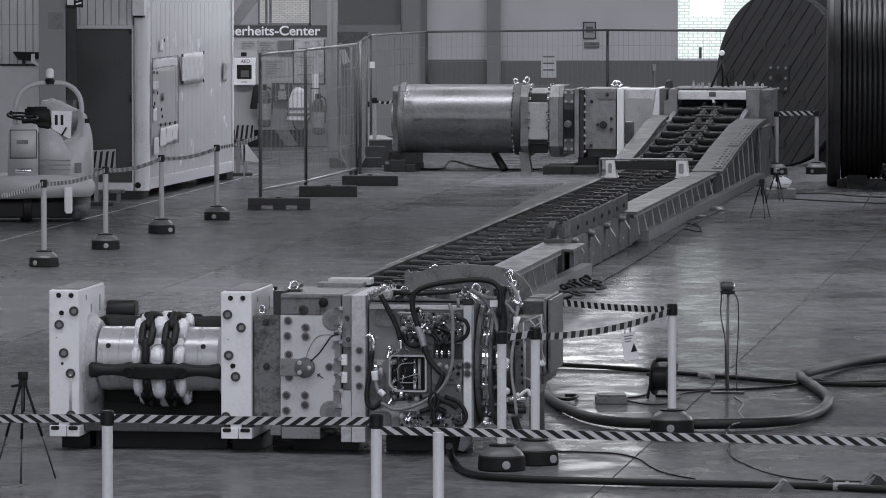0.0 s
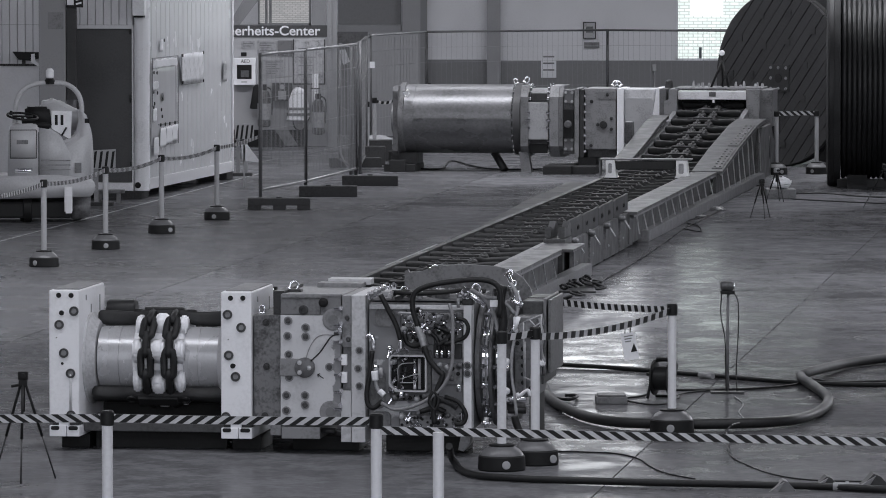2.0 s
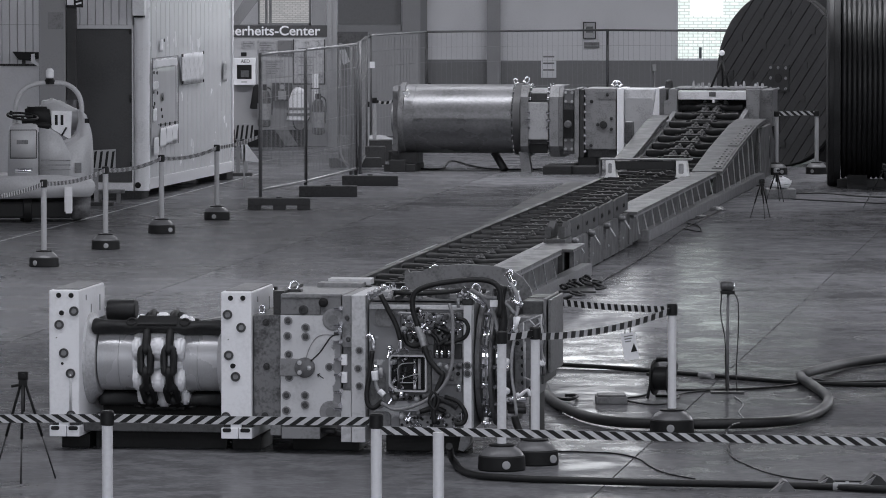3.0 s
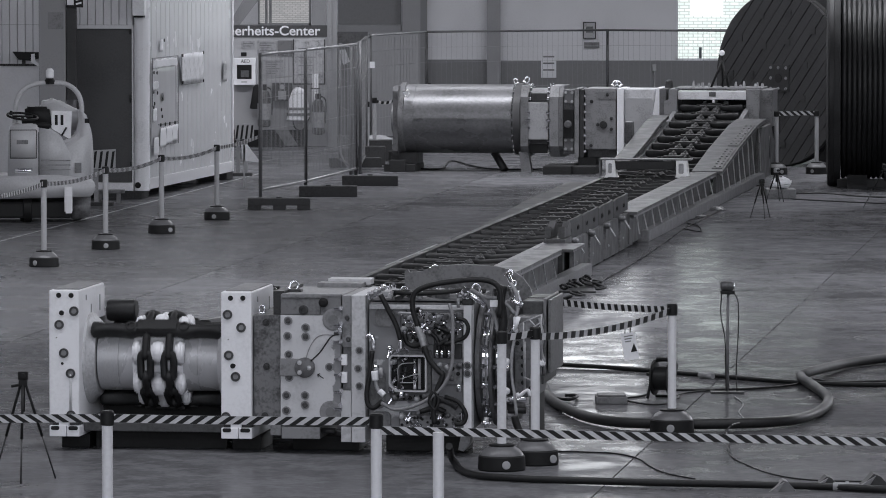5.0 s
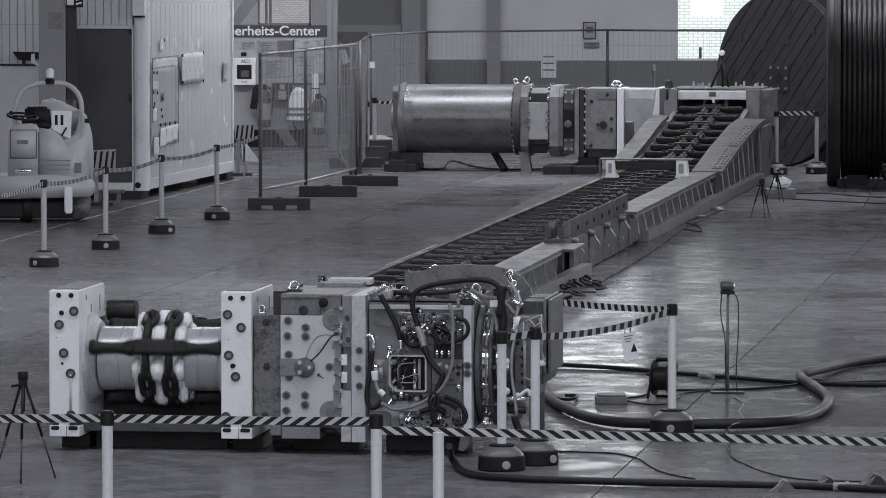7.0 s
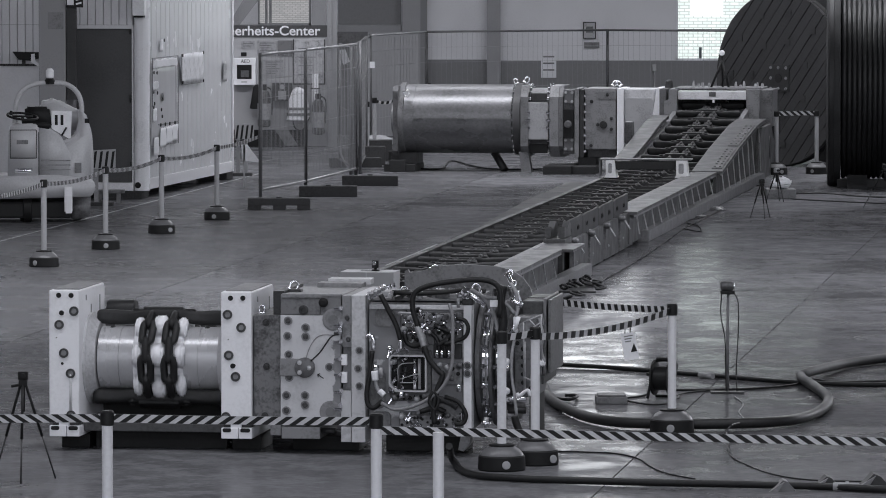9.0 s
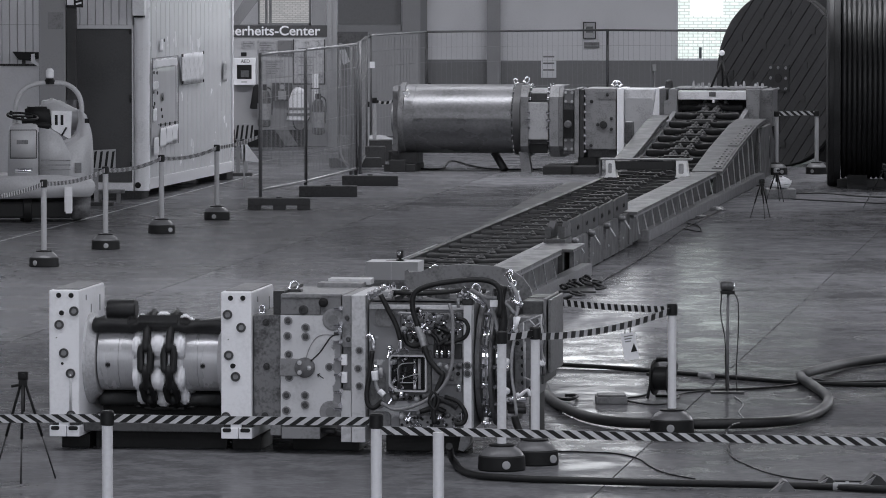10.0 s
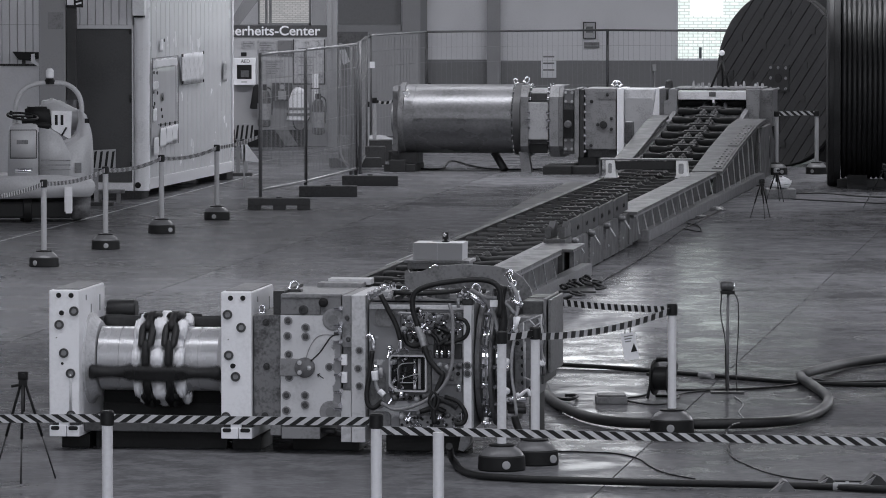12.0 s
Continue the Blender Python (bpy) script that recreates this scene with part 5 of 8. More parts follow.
def chain_at(s, off=0.0):
    """Pose on the chain's way, s metres along it, in the world."""
    d = 0.03
    v, z = np.interp(s, PATH_S, PATH_P[:, 0]), np.interp(s, PATH_S, PATH_P[:, 1])
    a = (np.interp(s - d, PATH_S, PATH_P[:, 0]), np.interp(s - d, PATH_S, PATH_P[:, 1]))
    b = (np.interp(s + d, PATH_S, PATH_P[:, 0]), np.interp(s + d, PATH_S, PATH_P[:, 1]))
    return LINE @ pose(0, float(v), float(z), math.degrees(math.atan2(b[1] - a[1], b[0] - a[0])))


KN = np.array([(0, -0.24), (0.5, -0.14), (1.0, 0.065), (1.5, 0.26), (2.0, 0.49), (2.5, 0.80), (3.0, 1.18), (4.0, 2.08), (4.8, 2.90), (5.5, 3.77), (6.2, 4.71), (7.0, 5.96), (8.0, 7.66), (8.8, 9.09), (9.4, 10.13), (10.5, 12.09), (11.0, 12.98), (12.0, 14.74)])


def count(t):
    """Flights that have passed the mark by t seconds: a smooth line through the known moments."""
    x, y = KN[:, 0], KN[:, 1]
    m = np.gradient(y, x)
    m[0] = 0.12
    i = int(np.clip(np.searchsorted(x, t) - 1, 0, len(x) - 2))
    h = x[i + 1] - x[i]
    f = (t - x[i]) / h
    return float(y[i] * (1 + 2 * f) * (1 - f) ** 2 + h * m[i] * f * (1 - f) ** 2 + y[i + 1] * f * f * (3 - 2 * f) + h * m[i + 1] * f * f * (f - 1))


def flight_meshes():
    # forged bar: a raised middle over the chains, waisted necks, deep wings with rounded ends
    bm = bmesh.new()
    half = [(0.0, 0.062, -0.034, 0.052), (0.15, 0.062, -0.034, 0.052), (0.17, 0.058, -0.05, 0.046), (0.2, 0.062, -0.058, 0.04), (0.25, 0.044, -0.066, 0.036), (0.32, 0.035, -0.07, 0.04), (0.40, 0.038, -0.07, 0.044), (0.455, 0.052, -0.066, 0.046), (0.488, 0.057, -0.055, 0.042), (0.503, 0.046, -0.035, 0.028)]
    loops = []
    for x, hy, lo, hi in [(-p[0], *p[1:]) for p in half[:0:-1]] + half:
        zc, hz, ring = (lo + hi) / 2, (hi - lo) / 2, []
        for k in range(14):
            a = 2 * math.pi * (k + 0.5) / 14
            c_, s_ = math.cos(a), math.sin(a)
            ring.append(bm.verts.new((x, hy * math.copysign(abs(c_) ** 0.6, c_), zc + hz * math.copysign(abs(s_) ** 0.6, s_))))
        loops.append(ring)
    for p, q in zip(loops, loops[1:]):
        for k in range(14):
            bm.faces.new((p[k], p[(k + 1) % 14], q[(k + 1) % 14], q[k])).smooth = True
    bm.faces.new(loops[0]), bm.faces.new(loops[-1][::-1])
    bmesh.ops.recalc_face_normals(bm, faces=bm.faces)
    bar = bpy.data.meshes.new("bar")
    bm.to_mesh(bar)
    bm.free()
    bar.materials.append(M_FLIGHT)
    bm = B(-0.152, 0.152, -0.05, 0.05, 0.036, 0.066, 0.012)
    cap = bpy.data.meshes.new("clamp")
    bm.to_mesh(cap)
    bm.free()
    cap.materials.append(M_FLIGHT)
    nut = disc_mesh("nut", 0.042, 0.016, M_CHAIN, "z", 20, 0.026)
    link = []
    for up in (False, True):
        bm = bmesh.new()
        L, w, r = 0.06, 0.022 if up else 0.038, 0.027 if up else 0.029
        loop = []
        for k in range(16):
            a = 2 * math.pi * k / 16
            loop.append((w * math.cos(a), L * (1 if math.sin(a) >= 0 else -1) + w * math.sin(a)))
        rings = []
        for k, (x, y) in enumerate(loop):
            n = Vector((x, y)) - Vector((0, L if y > 0 else -L))
            n.normalize()
            ring = []
            for j in range(6):
                b = 2 * math.pi * j / 6
                px, py, pz = x + r * math.cos(b) * n.x, y + r * math.cos(b) * n.y, r * math.sin(b)
                ring.append(bm.verts.new((pz, py, px) if up else (px, py, pz)))
            rings.append(ring)
        for k in range(16):
            for j in range(6):
                bm.faces.new((rings[k][j], rings[k][(j + 1) % 6], rings[(k + 1) % 16][(j + 1) % 6], rings[(k + 1) % 16][j])).smooth = True
        bmesh.ops.recalc_face_normals(bm, faces=bm.faces)
        me = bpy.data.meshes.new("chain_link")
        bm.to_mesh(me)
        bm.free()
        me.materials.append(M_CHAIN)
        link.append(me)
    return bar, cap, nut, link


BAR, CAP, NUT, LINKS = flight_meshes()
MOVERS = []      # (thing, flight number + way behind it)


def scraper_flight():
    t = thing("scraper_flight", LINE, "dark forged scraper flight clamped to the twin chain", "flight", "flights on the chain")
    for nm, me, p in (("bar", BAR, (0, 0, 0)), ("clamp", CAP, (0, 0, 0)), ("nut", NUT, (-0.2, 0, 0.034)), ("nut", NUT, (0.2, 0, 0.034))):
        ob = new(nm, me)
        ob.parent, ob.location = t, p
    return t


def chain_piece(upright):
    t = thing("chain_piece", LINE, "oiled round links of the twin chain", "chain", "chain between the flights")
    for x in (-0.076, 0.1):
        ob = new("chain_link", LINKS[1] if upright else LINKS[0])
        ob.parent, ob.location = t, (x, 0, 0)
    return t


FL, CP, UP = scraper_flight(), chain_piece(False), chain_piece(True)
first = True
for k in range(-55, 17):
    f = FL if first else copy_thing(FL, LINE)
    MOVERS.append((f, k))
    for j in range(3):
        c = UP if first and j == 0 else copy_thing(UP, LINE)
        MOVERS.append((c, k + (j + 0.5) / 3))
        if j:
            c = CP if first and j == 1 else copy_thing(CP, LINE)
            MOVERS.append((c, k + j / 3))
    first = False

# boxed instrument riding on the chain
rider = thing("instrument_box", LINE, "pale flanged box with a small black camera riding on the chain", "box")
part("box", prism(bmesh.new(), [(-0.25, 0.0), (0.25, 0.0), (0.255, 0.17), (-0.245, 0.17)], "y", -0.2, 0.2), M_CARD, rider)
part("flange", B(-0.33, 0.33, -0.26, 0.26, -0.03, -0.003, 0.003), M_GREYPAINT, rider)
part("skirt", B(-0.3, 0.3, -0.24, 0.24, -0.09, -0.031, 0.004), M_MIDPAINT, rider)
part("seam", B(-0.005, 0.005, -0.204, -0.2005, 0.0, 0.168), M_OFFWHITE, rider)
c = part("camera_body", B(0.025, 0.085, -0.03, 0.03, 0.20, 0.27, 0.006), M_BLACK, rider, "small black action camera")
part("lens", lathe(bmesh.new(), [(0.018, -0.032), (0.018, -0.042), (0.014, -0.043)], "y", 14, (0.05, 0, 0.245)), M_CHROME, c)
part("camera_foot", lathe(bmesh.new(), [(0.04, 0.171), (0.04, 0.18), (0.015, 0.185), (0.015, 0.2)], "z", 14, (0.055, 0, 0)), M_BLACK, rider)
part("mount_strip", B(-0.08, 0.1, -0.02, 0.02, 0.171, 0.178), M_SILVER, rider)


# ---- far drive ----
def far_drive():
    V = 45.0
    t = thing("drive_motor", LINE, "large silver cylindrical drive motor with bolted end flange", "motor")
    cz, cy = 0.83, V + 0.55
    x0, x1 = -5.09, -3.185
    part("casing", lathe(bmesh.new(), [(0.5, x0 + 0.1), (0.55, x0 + 0.13), (0.55, x0 + 0.3), (0.556, x0 + 0.302), (0.556, x0 + 0.32), (0.55, x0 + 0.322), (0.55, x1 - 0.02), (0.53, x1)], "x", 72, (0, cy, cz)), M_MOTOR, t)
    part("end_flange", lathe(bmesh.new(), [(0.55, x0 + 0.06), (0.575, x0 + 0.07), (0.575, x0 + 0.15), (0.55, x0 + 0.16)], "x", 64, (0, cy, cz)), M_MIDPAINT, t)
    part("end_plate", prism(bmesh.new(), [(V + 0.02, 0.33), (V + 0.1, 0.25), (V + 1.0, 0.25), (V + 1.1, 0.33), (V + 1.1, 1.28), (V + 1.0, 1.36), (V + 0.1, 1.36), (V + 0.02, 1.28)], "x", x0 - 0.012, x0 + 0.075), M_GREYDARK, t, "dark chamfered end plate")
    part("end_cap", lathe(bmesh.new(), [(0.2, x0 - 0.1), (0.26, x0 - 0.08), (0.26, x0 + 0.06)], "x", 40, (0, cy, cz)), M_SILVER, t)
    part("seam", B(x0 + 0.32, x1 - 0.03, cy - 0.567, cy - 0.553, cz + 0.02, cz + 0.03), M_MIDPAINT, t)
    part("coupling_flange", lathe(bmesh.new(), [(0.55, x1), (0.575, x1 + 0.01), (0.575, x1 + 0.12), (0.55, x1 + 0.13)], "x", 20, (0, cy, cz)), M_SHADEPAINT, t)
    part("lifting_shackle", shackle(bmesh.new(), (x0 + 0.19, V + 0.02, 1.29), 0.055, 160, 0), M_CHROME, t)
    part("foot", prism(bmesh.new(), [(x1 + 0.1, 0.32), (x1 + 0.25, 0.32), (x1 + 0.30, 0.0), (x1 + 0.14, 0.0)], "y", V + 0.1, V + 0.3), M_GREYPAINT, t)
    part("stay", rod(bmesh.new(), (x1 - 0.35, V + 0.5, 0.3), (x1 - 0.15, V + 0.3, 0.02), 0.06, 8), M_DARKSTEEL, t)
    part("cradle", B(x0 - 0.05, x0 + 0.35, V + 0.15, V + 0.9, 0.12, 0.3, 0.01), M_DARKSTEEL, t)
    t = thing("timber_packing", LINE, "stack of dark timber packing under the motor", "timber")
    part("timber", B(x0 - 0.15, x0 + 0.35, V + 0.0, V + 1.0, 0.0, 0.12, 0.01), M_TIMBER, t)
    part("timber", B(x0 - 0.05, x0 + 0.2, V - 0.1, V + 0.1, 0.0, 0.19, 0.01), M_TIMBER, t)

    t = thing("bell_housing", LINE, "pale bell housing with open windows and studded flanges", "gearbox")
    a, b = -3.049, -2.336
    octagon = [(V + 0.0, 0.42), (V + 0.17, 0.245), (V + 0.93, 0.245), (V + 1.1, 0.42), (V + 1.1, 1.2), (V + 0.93, 1.375), (V + 0.17, 1.375), (V + 0.0, 1.2)]
    part("flange", prism(bmesh.new(), octagon, "x", a, a + 0.12), M_MIDPAINT, t)
    part("drum_shell", lathe(bmesh.new(), [(0.5, a + 0.13), (0.5, -2.589)], "x", 56, (0, cy, cz)), M_GREYPAINT, t)
    part("window_frame", B(-2.932, -2.607, V + 0.02, V + 0.12, 0.521, 1.112, 0.01), M_SILVER, t)
    part("window_slot", B(-2.914, -2.625, V + 0.06, V + 0.12, 0.306, 0.449, 0.01), M_BLACK, t)
    part("window_slot", B(-2.896, -2.643, V + 0.12, V + 0.2, 1.13, 1.255, 0.01), M_DARKSTEEL, t)
    part("flange", prism(bmesh.new(), octagon, "x", -2.585, -2.44), M_GREYPAINT, t)
    part("flange", prism(bmesh.new(), octagon, "x", -2.434, -2.37), M_MIDPAINT, t)
    bm = bmesh.new()
    lathe(bm, [(0.025, -0.035), (0.025, 0.035)], "x", 8)
    me = bpy.data.meshes.new("nut")
    bm.to_mesh(me)
    bm.free()
    me.materials.append(M_CHROME)
    for xx in (-2.932, -2.607, -3.167):
        for k in range(28):
            an = 2 * math.pi * k / 28
            ob = new("nut", me)
            ob.parent, ob.location = t, (xx, cy + 0.54 * math.cos(an), cz + 0.54 * math.sin(an))
    part("top_eye", shackle(bmesh.new(), (-3.019, V + 0.4, 1.41), 0.05, 30, 20), M_CHROME, t)
    part("top_eye", shackle(bmesh.new(), (-3.155, V + 0.4, 1.4), 0.04, -30, 20), M_CHROME, t)

    t = thing("far_gearbox", LINE, "grey painted gearbox with bolted cover beside the ramp", "gearbox")
    a, b = -2.336, -1.526
    z0, z1 = 0.246, 1.338
    part("valve_panel", B(-2.366, -2.192, V + 0.03, V + 0.5, z0 + 0.05, z1 - 0.02, 0.01), M_GREYDARK, t)
    part("valve_unit", B(-2.363, -2.201, V - 0.05, V + 0.03, 0.548, 1.005, 0.01), M_BLACK, t)
    part("valve_cap", lathe(bmesh.new(), [(0.06, V - 0.05), (0.06, V - 0.08), (0.04, V - 0.09)], "y", 18, (-2.282, 0, 0.772)), M_GREYDARK, t)
    for zz in ((1.202, 0.449)):
        part("valve_plate", B(-2.345, -2.201, V - 0.02, V + 0.03, zz - 0.11, zz + 0.11, 0.01), M_GREYDARK, t)
        dots(t, "plate_bolt", [(-2.273 + dx, V - 0.02, zz + dz) for dx in (-0.05, 0.05) for dz in (-0.07, 0.07)], M_SILVER, "-y", 0.016, 0.015)
    part("joint_flange", B(-2.183, -2.111, V - 0.03, V + 0.9, z0, z1, 0.006), M_GREYPAINT, t)
    part("joint_flange", B(-2.102, -2.03, V - 0.02, V + 0.9, z0, z1 - 0.02, 0.006), M_DARKSTEEL, t)
    part("housing", B(-2.021, b, V, V + 0.95, 0.372, z1, 0.012), M_GREYPAINT, t)
    part("base", B(-1.976, b, V + 0.02, V + 0.9, z0, 0.372, 0.01), M_DARKSTEEL, t)
    part("cover_panel", B(-1.814, -1.535, V - 0.008, V + 0.03, 1.168, 1.293, 0.004), M_MIDPAINT, t)
    part("shaft_cover", lathe(bmesh.new(), [(0.06, V), (0.06, V - 0.025), (0.045, V - 0.03)], "y", 24, (-1.724, 0, 0.766)), M_DARKSTEEL, t)
    dots(t, "bolt", [(p[0], V - 0.005, p[1]) for p in (((-1.913, 1.132), (-1.662, 1.24), (-1.598, 0.865), (-1.598, 0.695), (-1.921, 0.434), (-1.66, 0.346), (-1.814, 0.765)))], M_DARKSTEEL, "-y", 0.018, 0.02)
    me = disc_mesh("stud", 0.022, 0.05, M_CHROME, "y", 8)
    for k in range(9):
        ob = new("stud", me)
        ob.parent, ob.location = t, (-2.012, V - 0.02, z0 + 0.1 + 0.125 * k)
    part("roof_shackle", shackle(bmesh.new(), (-1.605, V + 0.3, 1.37), 0.05, 40, 10), M_CHROME, t)
    part("roof_shackle", shackle(bmesh.new(), (-1.488, V + 0.3, 1.37), 0.05, -40, 10), M_CHROME, t)
    part("pedestal", B(-2.137, -1.84, V + 0.05, V + 0.7, 0.0, z0, 0.01), M_DARKSTEEL, t)
    t = thing("timber_packing", LINE, "dark timber blocks under the far gearbox", "timber")
    part("timber", B(-2.624, -2.173, V - 0.55, V + 0.4, 0.0, 0.13, 0.01), M_TIMBER, t)
    part("timber", B(-2.164, -1.795, V - 0.5, V + 0.04, 0.0, 0.12, 0.01), M_TIMBER, t)

    t = thing("drum_housing", LINE, "pale drum side housing with white flanges at the ramp head", "machine frame")
    part("white_flange", B(-1.508, -1.4, V - 0.02, V + 0.95, 0.27, 1.34, 0.008), M_WHITE, t)
    part("panel", B(-1.4, -0.915, V + 0.03, V + 0.9, 0.3, 1.33, 0.015), M_OFFWHITE, t)
    bm = prism(bmesh.new(), rounded(-1.382, -0.933, 0.331, 1.189, 0.06), "y", V + 0.005, V + 0.03)
    part("panel_boss", bm, M_SILVER, t)
    part("white_flange", prism(bmesh.new(), [(-0.942, 0.9), (-0.826, 0.9), (-0.808, 1.35), (-0.879, 1.35)], "y", V - 0.03, V + 0.9), M_WHITE, t)
    part("side_cheek", B(-0.826, -0.718, V - 0.1, V + 0.9, 0.85, 1.34, 0.01), M_GREYDARK, t)
    part("side_bracket", prism(bmesh.new(), [(-0.736, 0.85), (-0.539, 0.88), (-0.539, 1.34), (-0.664, 1.34), (-0.664, 1.18), (-0.736, 1.15)], "y", V - 0.25, V + 0.6), M_GREYPAINT, t)
    part("side_bracket", prism(bmesh.new(), [(0.57, 0.88), (0.749, 0.85), (0.767, 1.34), (0.553, 1.34)], "y", V - 0.25, V + 0.6), M_GREYPAINT, t)
    part("side_cheek", B(0.74, 0.963, V - 0.05, V + 0.9, 0.75, 1.33, 0.02), M_MIDPAINT, t)
    part("cross_beam", B(-0.531, 0.569, V - 0.12, V + 0.25, 1.171, 1.313, 0.012), M_PALEBEAM, t, "pale cross beam over the drum")
    part("beam_mark", B(-0.038, 0.069, V - 0.124, V - 0.118, 1.224, 1.295), M_GREYDARK, t)
    part("beam_tag", B(0.015, 0.051, V - 0.13, V - 0.12, 1.126, 1.179), M_WHITE, t)
    part("roof_plate", B(-0.585, 0.801, V, V + 0.9, 1.33, 1.36, 0.006), M_MIDPAINT, t)
    rng = random.Random(8)
    bm = bmesh.new()
    for px in (1225, 1234, 1240, 1252, 1300, 1308, 1314, 1333, 1338, 1346):
        xx = -0.316 + (px - 1225) * 0.00895
        lathe(bm, [(0.022, 1.36), (0.022, 1.38 + 0.05 * rng.random()), (0.012, 1.40 + 0.06 * rng.random())], "z", 8, (xx, V + 0.2 + 0.2 * rng.random(), 0))
    part("roof_fittings", bm, M_SILVER, t, "bright hydraulic fittings")
    part("dark_hood", lathe(bmesh.new(), [(0.07, 1.35), (0.06, 1.45), (0.02, 1.48)], "z", 12, (-0.701, V + 0.2, 0)), M_DARKSTEEL, t)
    part("inner_back", B(-0.609, 0.476, V + 0.95, V + 1.0, 0.6, 1.34), M_BLACK, t)
    part("lower_skirt", prism(bmesh.new(), [(42.2, 0.0), (V + 0.4, 0.0), (V + 0.4, 0.5), (V - 0.2, 0.8), (43.0, 0.8), (42.5, 0.5)], "x", 0.9, 0.95), M_SHADEPAINT, t)
    part("skirt_boss", lathe(bmesh.new(), [(0.2, 0.95), (0.2, 0.96), (0.16, 0.97)], "x", 30, (0, V - 0.4, 0.45)), M_DARKSTEEL, t)
    # left ramp wing
    part("wing", prism(bmesh.new(), [(37.2, 0.46), (39.96, 0.67), (42.45, 0.91), (43.6, 0.97), (43.6, 0.92), (42.45, 0.86), (39.96, 0.62), (37.2, 0.41)], "x", -0.8, -0.54), M_DECK, t)
    part("wing_bracket", B(-0.98, -0.86, 41.2, 41.5, 0.62, 0.95, 0.02), M_GREYDARK, t)
    part("wing_foot", B(-0.84, -0.64, 37.5, 44.5, 0.0, 0.4), M_DARKSTEEL, t)


far_drive()
far_drum = chain_drum(LINE @ pose(0, 45.5, 1.13 - RC), "steel chain drum at the ramp head, half hidden, turning")


# ---- container office ----
def ribbed(x0, x1, z0, z1, pitch, depth):
    """Sheet with shallow trapezoid ribs in the plane y = 0, facing -y."""
    bm = bmesh.new()
    pts, x = [], x0
    while x < x1 - 0.001:
        w = min(pitch, x1 - x)
        pts += [(x, 0), (x + w * 0.86, 0), (x + w * 0.89, depth), (x + w * 0.97, depth)]
        x += w
    pts.append((x1, 0))
    lo = [bm.verts.new((p[0], p[1], z0)) for p in pts] + [bm.verts.new((x1, 0.05, z0)), bm.verts.new((x0, 0.05, z0))]
    hi = [bm.verts.new((p.co.x, p.co.y, z1)) for p in lo]
    k = len(lo)
    for i in range(k):
        bm.faces.new((lo[i], lo[(i + 1) % k], hi[(i + 1) % k], hi[i]))
    bm.faces.new(lo[::-1]), bm.faces.new(hi)
    bmesh.ops.recalc_face_normals(bm, faces=bm.faces)
    return bm


CORNER = (-4.305, 76.781, 0.12)


def sheet_on(t, x, a, w, z0, z1, amp, m, lab):
    """A thin sheet on the container's long side, standing off it unevenly."""
    bm = bmesh.new()
    n, k = 14, 6
    g = [[bm.verts.new((x + amp * (1 + math.sin(2.1 * i + 0.9 * j + a * 3)) * (0.4 + 0.6 * j / k), a + w * i / n, z0 + (z1 - z0) * j / k + 0.006 * math.sin(i * 1.3 + a))) for i in range(n + 1)] for j in range(k + 1)]
    for j in range(k):
        for i in range(n):
            bm.faces.new((g[j][i], g[j][i + 1], g[j + 1][i + 1], g[j + 1][i])).smooth = True
    ret = bmesh.ops.extrude_face_region(bm, geom=bm.faces[:])
    bmesh.ops.translate(bm, vec=(-0.002, 0, 0), verts=[v for v in ret["geom"] if isinstance(v, bmesh.types.BMVert)])
    bmesh.ops.recalc_face_normals(bm, faces=bm.faces)
    part("notice", bm, m, t, lab)


